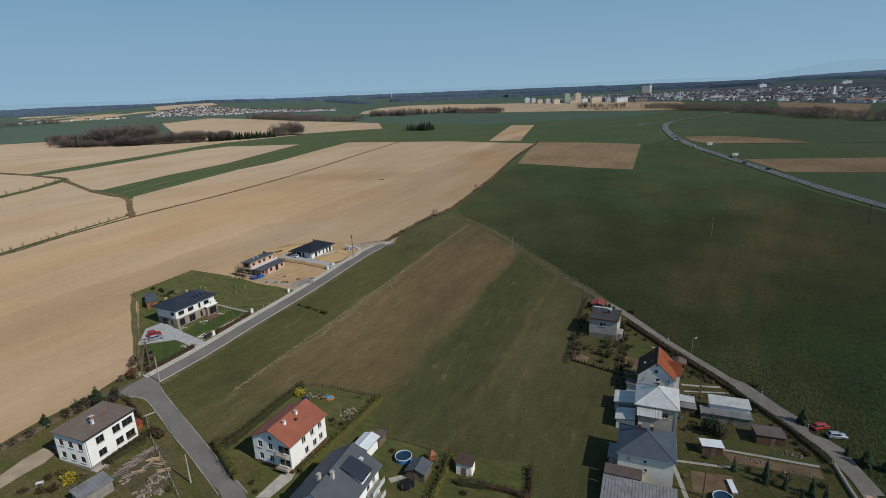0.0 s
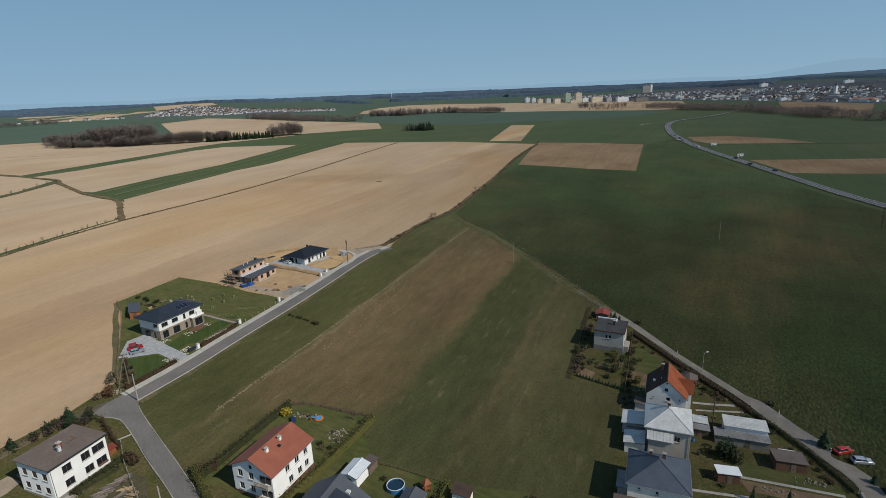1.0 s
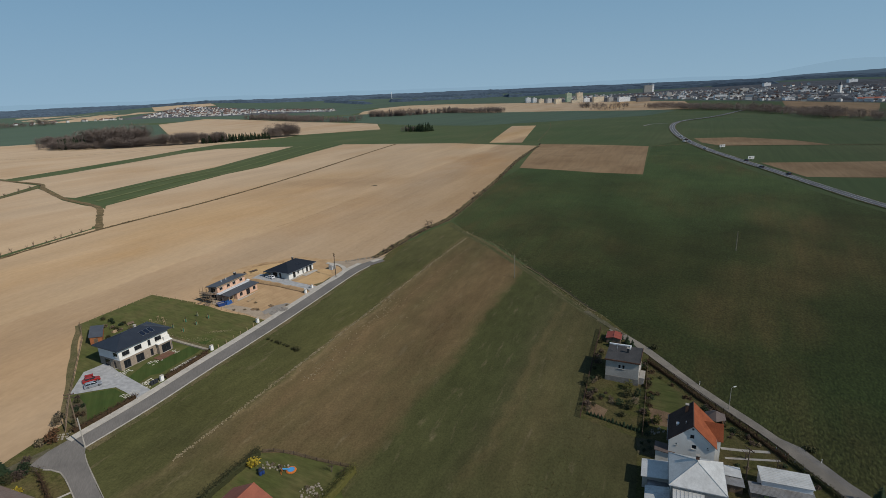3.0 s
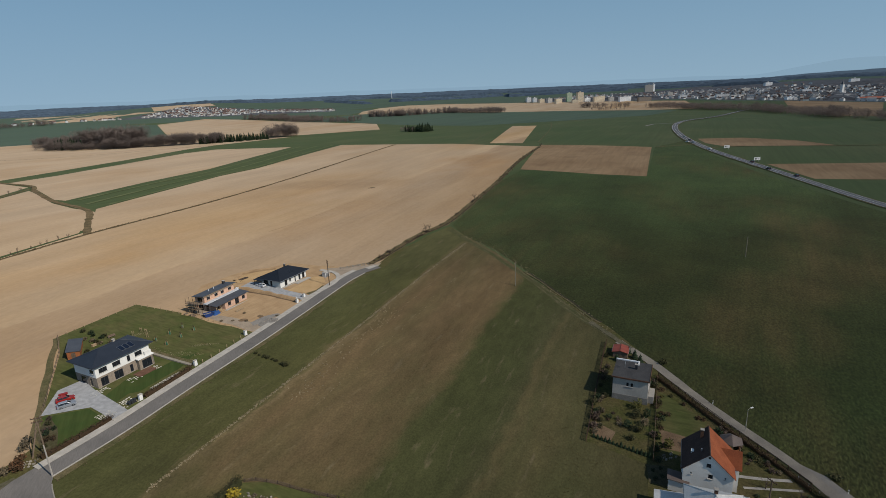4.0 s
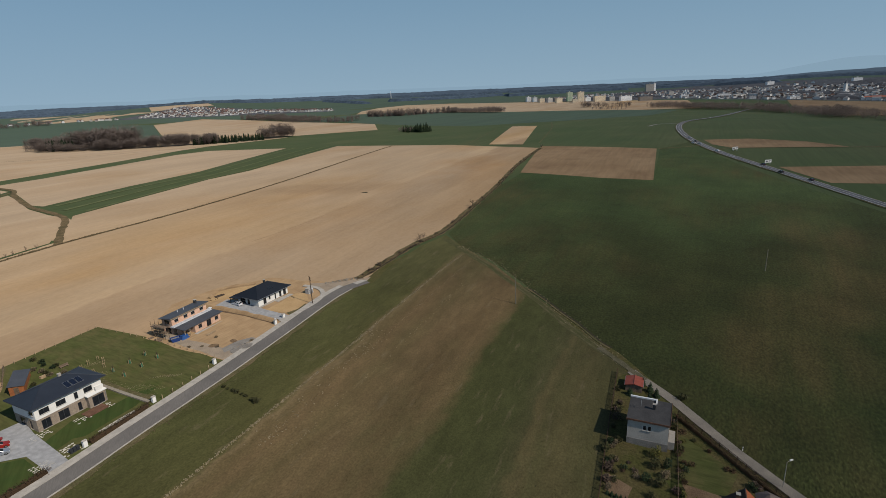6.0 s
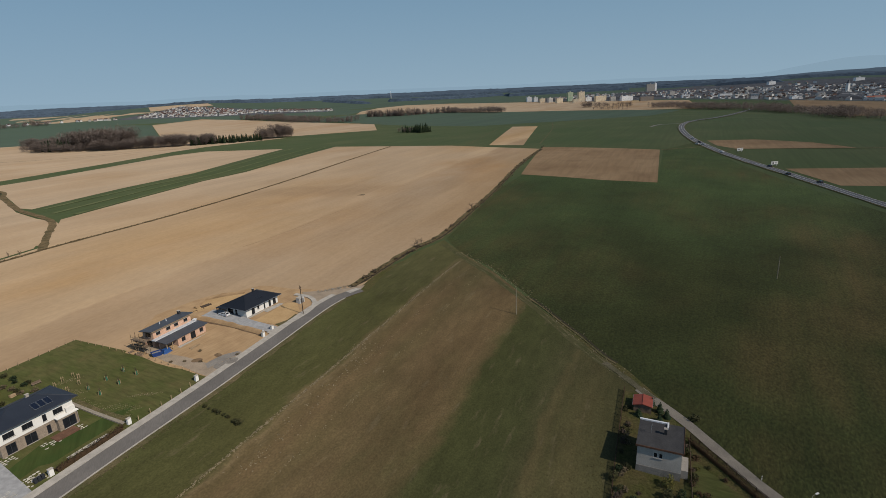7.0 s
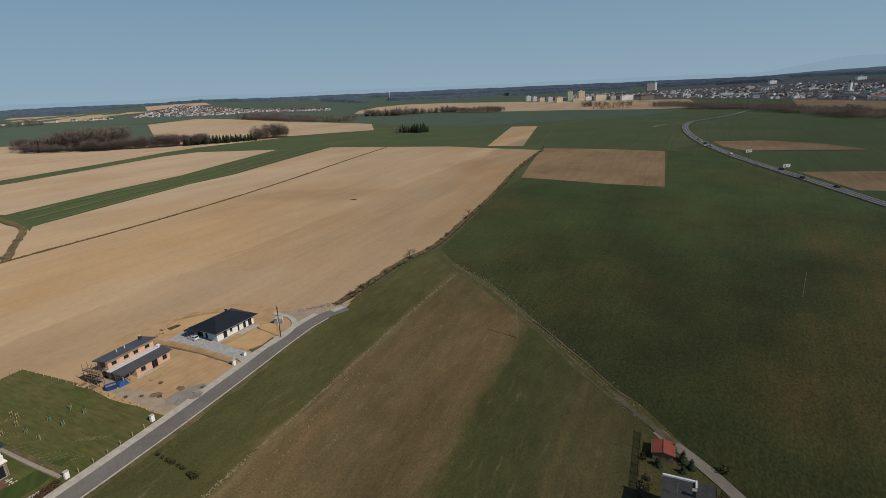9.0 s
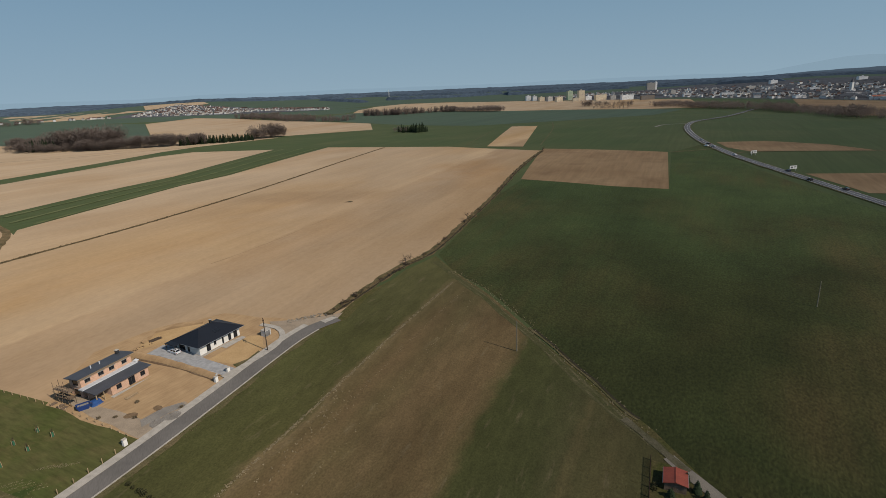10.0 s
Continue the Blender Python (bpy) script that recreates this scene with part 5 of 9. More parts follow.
def bungalow():
    t = thing("house", "new white bungalow with a black hip roof", "house", -59.0, 213.2, 7.2, 63)
    L, W, H = 13.4, 9.2, 2.75
    walls(t, L, W, H, M["white"], {"front": [(2.2, 0.1, 1.3, 2.25), (4.6, 1.0, 0.8, 1.2), (7.3, 0.1, 0.6, 2.25), (9.4, 0.1, 1.0, 2.25), (11.3, 0.1, 1.3, 2.25)], "near": [(1.0, 0.1, 2.4, 2.2), (4.3, 0.2, 1.0, 2.1)]}, M["dark_trim"])
    hip_roof(t, L, W, H, 2.3, 1.05, M["black_roof"], ridge=5.2)
    chimney(t, 9.4, 6.4, H + 1.2, H + 2.7, M["dark_trim"])
    for x in (6.2, 7.3):
        part("roof_window", boxes((0, 0.95, 0, 1.3, 0.0, 0.1)), M["glass"], t, "dark roof window", pose(x, 1.0, H + 0.95, 21.5, 0, 0))
    part("terrace", boxes((6.0, 13.2, -2.6, -0.01, -0.6, 0.06)), M["concrete"], t, "grey concrete terrace")
    part("footpath", boxes((-0.6, 6.0, -1.0, -0.012, -0.6, 0.04)), M["concrete"], t, "concrete strip along the wall")
    c = part("carport_roof", boxes((-2.7, -1.07, 6.0, 10.2, H + 0.02, H + 0.2)), M["black_roof"], t, "flat black carport roof")
    for y in (6.2, 9.9):
        part("carport_post", boxes((-2.6, -2.44, y, y + 0.16, -0.4, H + 0.02)), M["dark_trim"], c)


def flat_house():
    t = thing("house", "grey rendered cube house with a dark flat roof", "house", 47.8, 145.6, 0.2, 66)
    L, W, H = 8.4, 8.0, 5.2
    walls(t, L, W, H, M["grey_render"], {"near": [(3.0, 3.1, 0.75, 1.15), (3.95, 3.1, 0.75, 1.15)], "front": [(2, 3.3, 1.2, 1.3), (5, 3.3, 1.2, 1.3), (2, 0.8, 1.2, 1.3)]})
    pent_roof(t, L, W, H + 0.02, H + 0.06, 0.25, M["felt"], 0.22)
    part("roof_edge", boxes((-0.3, L + 0.3, -0.34, -0.25, H - 0.05, H + 0.34), (-0.34, -0.25, -0.3, W + 0.3, H - 0.05, H + 0.34)), M["brown_plinth"], t, "red-brown roof edging")
    part("white_parapet", boxes((L - 0.05, L + 0.32, 3.0, W + 0.3, H, H + 0.55)), M["membrane"], t)
    part("roof_step", boxes((L - 1.6, L + 0.3, 2.7, 3.0, H + 0.2, H + 0.6)), M["trim"], t)
    chimney(t, 4.9, 3.2, H, H + 1.5, M["dark_trim"])
    bm = bmesh.new()
    rod(bm, (4.3, 5.8, H), (4.3, 5.8, H + 2.2), 0.035, 0.03, 6)
    for k in range(4):
        rod(bm, (3.7, 5.8, H + 1.4 + 0.22 * k), (4.9, 5.8, H + 1.4 + 0.22 * k), 0.02, 0.02, 4)
    part("antenna", bm, M["metal"], t)
    plinth(t, L, W, 0.8, M["plinth"])
    part("outside_stairs", boxes((1.0, 4.5, -1.3, -0.07, -1, 0.9), (4.5, 6.0, -1.3, -0.07, -1, 0.45)), M["concrete"], t)


def orange_house():
    t = thing("house", "white gabled house with one brown and one orange roof slope", "house", 52.6, 115.6, -2.1, 67)
    L, W, H, R = 8.6, 8.4, 5.6, 3.9
    walls(t, L, W, H, M["white"], {"near": [(4.2, 4.2, 0.9, 1.0), (1.2, 4.4, 0.35, 0.5), (6.9, 4.7, 0.35, 0.5)], "front": row(2, 2, 3.5, 3.4, 1.2, 1.3)}, gable="ends", rise_h=R, bars=1)
    r = gable_roof(t, L, W, H, R, 0.35, M["brown_roof"], side_mats=(M["orange_roof"], M["brown_roof"]))
    g = part("cross_gable", boxes((3.4, 7.4, -1.2, 2.6, -1, H - 0.2)), M["white"], t)
    for s in (0, 1):
        x0, x1 = (3.0, 5.4) if s == 0 else (7.8, 5.4)
        q = [Vector((x0, -1.6, H - 0.6)), Vector((x1, -1.6, H + 2.0)), Vector((x1, 2.3, H + 2.0)), Vector((x0, 2.3, H - 0.6))]
        bm = bmesh.new()
        q = q[::-1] if s else q
        solid(bm, q[::-1], [v + Vector((0, 0, 0.14)) for v in q[::-1]])
        part("gable_roof", bm, M["orange_roof"], g, "orange clay-tiled cross gable")
    chimney(t, 6.4, 5.4, H + 2, H + 4.6, M["brown_plinth"])
    part("skylight", boxes((3.0, 3.8, 6.4, 7.2, H + 1.3, H + 1.75)), M["trim"], t)
    part("roof_vent", boxes((2.0, 2.25, 5.4, 5.6, H + 2.5, H + 3.3)), M["metal"], t)
    part("attic_vent", boxes((-0.03, 0.0, 4.0, 4.4, H + 2.9, H + 3.3)), M["dark_trim"], t)
    g = part("gable_window", boxes((-0.09, -0.012, 3.8, 4.7, 6.6, 7.6)), M["trim"], t)
    part("pane", boxes((-0.105, -0.092, 3.9, 4.6, 6.7, 7.5)), M["glass"], g)


def silver_house():
    t = thing("house", "grey rendered house with a silver sheet-metal pyramid roof", "house", 48.0, 102.4, -2.6, 69)
    L, W, H = 8.6, 8.6, 6.4
    walls(t, L, W, H, M["grey_render"], {"near": row(2, 1.5, 4, 3.9, 1.2, 1.3), "front": row(2, 1.5, 3.6, 3.9, 1.2, 1.3)})
    hip_roof(t, L, W, H, 2.6, 0.4, M["zinc"], ridge=0.5)
    chimney(t, 5.0, 4.3, H + 1.9, H + 3.5, M["brown_plinth"])
    b = part("extension", boxes((-2.2, -0.004, 3.4, 8.0, -1.2, 5.2)), M["grey_render"], t)
    q = [Vector((-2.6, 3.2, 5.2)), Vector((0, 3.2, 5.9)), Vector((0, 8.3, 5.9)), Vector((-2.6, 8.3, 5.2))]
    bm = bmesh.new()
    solid(bm, q, [v + Vector((0, 0, 0.1)) for v in q])
    up = [v + Vector((0, 0, 0.1)) for v in q]
    r = part("extension_roof", bm, M["zinc"], b)
    seams(r, up[3], up[0], up[1], up[2], 8, M["zinc"])
    a = part("annex", boxes((4.8, 9.6, 8.604, 13.4, -1.2, 3.3)), M["grey_render"], t)
    q = [Vector((4.5, 8.65, 3.75)), Vector((9.9, 8.65, 3.75)), Vector((9.9, 13.7, 3.3)), Vector((4.5, 13.7, 3.3))]
    bm = bmesh.new()
    solid(bm, q, [v + Vector((0, 0, 0.1)) for v in q])
    part("annex_roof", bm, M["zinc"], a)
    a = part("annex", boxes((-1.8, 2.2, 8.604, 12.6, -1.2, 3.0)), M["cream"], t)
    q = [Vector((-2.1, 8.65, 3.6)), Vector((2.5, 8.65, 3.6)), Vector((2.5, 12.9, 3.0)), Vector((-2.1, 12.9, 3.0))]
    bm = bmesh.new()
    solid(bm, q, [v + Vector((0, 0, 0.1)) for v in q])
    up = [v + Vector((0, 0, 0.1)) for v in q]
    r = part("annex_roof", bm, M["zinc"], a)
    seams(r, up[0], up[1], up[2], up[3], 8, M["zinc"])
    a = part("annex", boxes((2.204, 4.796, 8.604, 12.2, -1.2, 2.6)), M["grey_render"], t)
    part("annex_roof", boxes((2.21, 4.79, 8.61, 12.5, 2.6, 2.72)), M["dull_sheet"], a)
    downpipe(t, -0.1, 0.2, H)


def dark_house():
    t = thing("house", "cream rendered house with a blue-grey slate hip roof", "house", 40.6, 85.9, -2.8, 69)
    L, W, H = 9.4, 10.2, 6.3
    walls(t, L, W, H, M["cream"], {"near": [(4.7, 4.9, 0.6, 0.7), (4.9, 3.0, 0.6, 0.7), (1.7, 5.2, 0.5, 0.5)], "front": row(2, 2, 4, 3.7, 1.2, 1.4)})
    hip_roof(t, L, W, H, 2.8, 0.4, M["blue_roof"], ridge=0.6)
    chimney(t, 5.5, 4.3, H + 2.0, H + 3.6, M["brown_plinth"])
    chimney(t, 6.2, 6.6, H + 1.4, H + 3.2, M["brown_plinth"])
    for x, y in ((2.6, 6.2), (3.4, 3.8)):
        part("snow_guard", boxes((x, x + 0.05, y, y + 0.3, H + 0.9, H + 1.9)), M["trim"], t)
    a = part("annex", boxes((-2.8, -0.004, 5.8, 12.2, -1.2, 3.3)), M["cream"], t)
    part("annex_roof", boxes((-3.1, -0.01, 5.5, 12.5, 3.3, 3.44)), M["brown_sheet"], a, "dark brown sheet roof")
    s = part("annex", boxes((2.4, 7.0, 10.204, 12.0, -1.2, 3.0)), M["grey_render"], t)
    part("annex_roof", boxes((2.2, 7.2, 10.21, 12.3, 3.0, 3.14)), M["dull_sheet"], s)
    b = part("lean_to", boxes((-10.5, -3.6, -0.4, 12.2, -1.2, 2.6)), M["plinth"], t)
    q = [Vector((-10.9, -0.7, 2.5)), Vector((-3.3, -0.7, 3.2)), Vector((-3.3, 12.5, 3.2)), Vector((-10.9, 12.5, 2.5))]
    bm = bmesh.new()
    solid(bm, q, [v + Vector((0, 0, 0.1)) for v in q])
    up = [v + Vector((0, 0, 0.1)) for v in q]
    r = part("lean_to_roof", bm, M["dull_sheet"], b, "weathered grey corrugated roof")
    seams(r, up[3], up[0], up[1], up[2], 22, M["dull_sheet"])


for build in (white_house, red_house, grey_house, modern_house, brick_house, bungalow, flat_house, orange_house, silver_house, dark_house):
    build()
shed("shed", "grey shed with a sheet roof beside stacked timber", -67.6, 78.0, 60, 5.5, 3.2, 2.3, 0.5, M["plinth"], M["dull_sheet"], ribs=8)
shed("shed", "white shed with a bright sheet roof", -18.9, 93.0, 66, 4.6, 3.4, 2.5, 0.5, M["white"], M["membrane"], "gable")
shed("lean_to", "brown timber lean-to beside a white shed", -17.0, 96.6, 66, 3.0, 1.6, 2.0, 0.3, M["wood"], M["brown_sheet"])
shed("summer_house", "timber garden house with a grey roof", -7.0, 86.7, 70, 3.6, 3.8, 2.1, 0.8, M["wood"], M["grey_roof"], "gable")
shed("shed", "small white shed with a black roof", 2.2, 88.6, 72, 2.6, 3.2, 2.7, 0.35, M["cream"], M["brown_roof"])
shed("shed", "orange timber shed with a dark roof", -97.8, 162.8, 120, 9.0, 2.9, 2.2, 0.4, M["orange_wood"], M["grey_roof"])
shed("shed", "small red-roofed garden shed", 49.6, 166.0, 68, 4.0, 3.8, 1.9, 0.45, M["wood"], M["shed_red"], "gable")
shed("barn", "long grey barn with a silver sheet roof", 66.5, 106.9, 70, 3.9, 8.2, 3.4, 0.0, M["membrane"], M["zinc"], ribs=9)
shed("lean_to", "lean-to with a weathered sheet roof along a barn", 65.7, 104.6, 70, 2.7, 10.2, 2.3, 0.0, M["plinth"], M["dull_sheet"], ribs=10)
shed("shed", "brown shed with a brown sheet roof", 69.6, 98.3, 78, 3.6, 5.6, 2.2, 0.4, M["brown_plinth"], M["brown_sheet"])
shed("shed", "brown timber shed with a white roof", 55.0, 95.6, 80, 2.2, 4.0, 2.2, 0.2, M["brown_plinth"], M["membrane"])
shed("shed", "low shed with a pale sheet roof", 56.0, 111.8, 70, 2.6, 3.6, 2.0, 0.1, M["plinth"], M["zinc"])
shed("shed", "low dark shed with a grey roof", 55.4, 109.6, 70, 2.2, 3.6, 1.8, 0.1, M["wood"], M["dull_sheet"])

# ---------------------------------------------------------------- plants
RNG = random.Random(5)


def leaf(bm, p, size, rng, flat=0.0):
    """One small bent leaf or clump: a triangle pair with a turn of its own."""
    q = Euler((rng.uniform(-0.95, 0.95) * (1 - flat), rng.uniform(-0.95, 0.95) * (1 - flat), rng.uniform(0, 6.28))).to_matrix()
    a = [q @ Vector(v) * size for v in ((-0.5, 0, 0), (0, -0.32, 0.12), (0.55, 0, 0), (0, 0.32, 0.10))]
    bm.faces.new([bm.verts.new(p + v) for v in a])


def twig(bm, a, b, w):
    """A thin flat-sided shoot."""
    d = (b - a).normalized()
    s = d.orthogonal().normalized() * w
    c = d.cross(s)
    base = [bm.verts.new(a + s), bm.verts.new(a - 0.5 * s + 0.87 * c), bm.verts.new(a - 0.5 * s - 0.87 * c)]
    tip = bm.verts.new(b)
    for k in range(3):
        bm.faces.new((base[k], base[(k + 1) % 3], tip))


def grow(bm_wood, bm_twig, p, d, length, r, depth, rng, spread):
    q = p + d * length
    if depth >= 2:
        twig(bm_twig, p, q, r)
    else:
        rod(bm_wood, p, q, r, r * 0.6, 5)
    if depth == 4:
        return
    for k in range(4 if depth else 6):
        t = rng.uniform(0.35, 1.0)
        turn = Euler((rng.uniform(-1, 1) * spread, rng.uniform(-1, 1) * spread, rng.uniform(-1, 1) * spread)).to_matrix()
        nd = (turn @ d + Vector((0, 0, 0.18))).normalized()
        grow(bm_wood, bm_twig, p + d * length * t, nd, length * rng.uniform(0.5, 0.72), r * 0.45, depth + 1, rng, spread)


def bare_tree(label, x, y, h, seed=1, spread=0.9, group="", m=None):
    t = thing("tree", label, "tree", x, y, turn=RNG.uniform(0, 360), group=group)
    rng = random.Random(seed)
    wood, tw = bmesh.new(), bmesh.new()
    grow(wood, tw, Vector((0, 0, -0.2)), Vector((0, 0, 1)), h * 0.38, h * 0.028, 0, rng, spread)
    part("trunk", wood, M["bark"], t)
    part("crown", tw, m or M["twig"], t)
    return t


def conifer(label, x, y, h, r, seed=1, m=None, name="conifer", group=""):
    t = thing(name, label, "tree", x, y, group=group)
    rng = random.Random(seed)
    bm = bmesh.new()
    rod(bm, (0, 0, -0.2), (0, 0, h * 0.92), 0.03 * h + 0.04, 0.02, 6)
    part("trunk", bm, M["bark"], t)
    bm = bmesh.new()
    tiers = int(9 + h * 1.6)
    for k in range(tiers):
        f = k / (tiers - 1)
        z = h * (0.04 + 0.95 * f)
        rr = r * (1 - f) ** 0.75 * (0.85 + 0.3 * rng.random()) + 0.05
        n = max(5, int(13 * (1 - f) + 5))
        for j in range(n):
            a = j * math.tau / n + rng.uniform(-0.4, 0.4)
            o = Vector((math.cos(a), math.sin(a), 0))
            s = Vector((-o.y, o.x, 0)) * rr * (0.26 + 0.12 * rng.random())
            e = rr * rng.uniform(0.75, 1.15)
            zz = z + rng.uniform(-0.06, 0.06) * h
            v = [bm.verts.new(c) for c in (o * 0.02 + Vector((0, 0, zz + 0.13 * h * (1 - f))), o * e * 0.6 + s + Vector((0, 0, zz)), o * e + Vector((0, 0, zz - 0.05 * h * (1 - f) - 0.06)), o * e * 0.6 - s + Vector((0, 0, zz)))]
            bm.faces.new(v)
    part("crown", bm, m or M["conifer"], t)
    return t


def clump(bm, c, rx, ry, rz, n, size, rng):
    for _ in range(n):
        u = Vector((rng.gauss(0, 1), rng.gauss(0, 1), rng.gauss(0, 1))).normalized()
        k = rng.uniform(0.55, 1.0) * (1 + 0.25 * noise.noise(u * 2 + c))
        leaf(bm, c + Vector((u.x * rx * k, u.y * ry * k, max(u.z, -0.75) * rz * k)), size * rng.uniform(0.7, 1.3), rng)


def bush(label, x, y, r, h, seed=1, m=None, dense=150, group="", leafsize=None):
    t = thing("bush", label, "bush", x, y, group=group)
    rng = random.Random(seed)
    bm = bmesh.new()
    for k in range(5):
        a = k * 1.26 + rng.random()
        rod(bm, (0, 0, -0.1), (math.cos(a) * r * 0.5, math.sin(a) * r * 0.5, h * 0.7), 0.035, 0.015, 4)
    part("stem_cluster", bm, M["bark"], t)
    bm = bmesh.new()
    for k in range(4):
        c = Vector((rng.uniform(-0.35, 0.35) * r, rng.uniform(-0.35, 0.35) * r, h * rng.uniform(0.4, 0.6)))
        clump(bm, c, r * 0.75, r * 0.75, h * 0.5, dense // 4, leafsize or 0.22 * r + 0.12, rng)
    part("crown", bm, m or M["hedge"], t)
    return t


def hedge(label, points, width, height, m, seed=1, dense=34, size=0.26):
    """A hedge along a line: an inner mass of shoots and a ragged coat of leaves."""
    rng = random.Random(seed)
    width, height, dense, size = width * 1.25, height * 1.2, int(dense * 2.2), size * 0.85
    pts = resample(points, 1.0)
    nor = sides(pts)
    t = thing("hedge", label, "hedge", points[0][0], points[0][1])
    o = t.matrix_basis.translation
    core, coat = bmesh.new(), bmesh.new()
    rows = []
    for p, s in zip(pts, nor):
        w = width * 0.36 * (0.8 + 0.4 * rng.random())
        hh = height * (0.78 + 0.16 * noise.noise(p * 0.7))
        g = gz(p.x, p.y)
        rows.append([core.verts.new(Vector((*(p + s * k * w).xy, g + z)) - o) for k, z in ((1, -0.2), (0.95, hh * 0.8), (0.3, hh), (-0.3, hh), (-0.95, hh * 0.8), (-1, -0.2))])
        for _ in range(dense):
            k = rng.uniform(-1, 1)
            z = height * (rng.uniform(0.05, 1.05) if abs(k) > 0.75 else rng.uniform(0.8, 1.12)) * (0.95 + 0.2 * noise.noise(p * 0.7))
            q = p + s * k * width * 0.52 + Vector((rng.uniform(-0.5, 0.5), rng.uniform(-0.5, 0.5), 0))
            leaf(coat, Vector((q.x, q.y, gz(q.x, q.y) + z)) - o, size * rng.uniform(0.7, 1.4), rng)
    for a, b in zip(rows, rows[1:]):
        for k in range(5):
            core.faces.new((a[k], b[k], b[k + 1], a[k + 1]))
    core.faces.new(rows[0])
    core.faces.new(rows[-1][::-1])
    part("inner_mass", core, m, t)
    part("foliage", coat, m, t)
    return t


def tufts(name, label, points, width, n, h, m, seed=3):
    """Rough grass in clumps along a line."""
    rng = random.Random(seed)
    pts = resample(points, 2.0)
    nor = sides(pts)
    bm = bmesh.new()
    for _ in range(n):
        i = rng.randrange(len(pts))
        p = pts[i] + nor[i] * rng.gauss(0, width / 2) + Vector((-nor[i].y, nor[i].x, 0)) * rng.uniform(-1, 1)
        c = Vector((p.x, p.y, gz(p.x, p.y) + 0.02))
        for k in range(5):
            a = rng.uniform(0, 6.28)
            e = Vector((math.cos(a), math.sin(a), rng.uniform(0.7, 1.6))) * h * rng.uniform(0.5, 1.2)
            twig(bm, c + Vector((rng.uniform(-0.15, 0.15), rng.uniform(-0.15, 0.15), 0)), c + e, h * 0.3)
    return single(name, bm, m, label, "grass", kind="stuff")


def fence(label, points, h, post_mat, rail_mat, step=2.2, rails=(0.35, 0.85), slats=False):
    t = thing("fence", label, "fence", points[0][0], points[0][1])
    o = t.matrix_basis.translation
    prev = None
    for a, b in zip(points, points[1:]):
        a, b = Vector((*a, 0)), Vector((*b, 0))
        n = max(1, round((b - a).length / step))
        for k in range(n + (b.xy == Vector(points[-1]))):
            p = a.lerp(b, k / n)
            p.z = gz(p.x, p.y)
            q = p - o
            part("post", boxes((q.x - 0.05, q.x + 0.05, q.y - 0.05, q.y + 0.05, q.z - 0.2, q.z + h)), post_mat, t)
            if prev is not None:
                for f in rails:
                    bm = bmesh.new()
                    rod(bm, prev + UP * h * f, q + UP * h * f, 0.035, 0.035, 4)
                    part("rail", bm, rail_mat, t)
                if slats:
                    bm = bmesh.new()
                    d = q - prev
                    s = d.normalized() * 0.045
                    m = int(d.length / 0.2)
                    for j in range(m):
                        c = prev + d * ((j + 0.5) / m)
                        solid(bm, [c - s + UP * 0.1, c + s + UP * 0.1, c + s + UP * 0.1 + UP.cross(s) * 0.4, c - s + UP * 0.1 + UP.cross(s) * 0.4], [c - s + UP * h, c + s + UP * h, c + s + UP * h + UP.cross(s) * 0.4, c - s + UP * h + UP.cross(s) * 0.4])
                    part("slats", bm, rail_mat, t)["kind"] = "stuff"
            prev = q
    return t


# ---------------------------------------------------------------- vehicles, poles, small built things


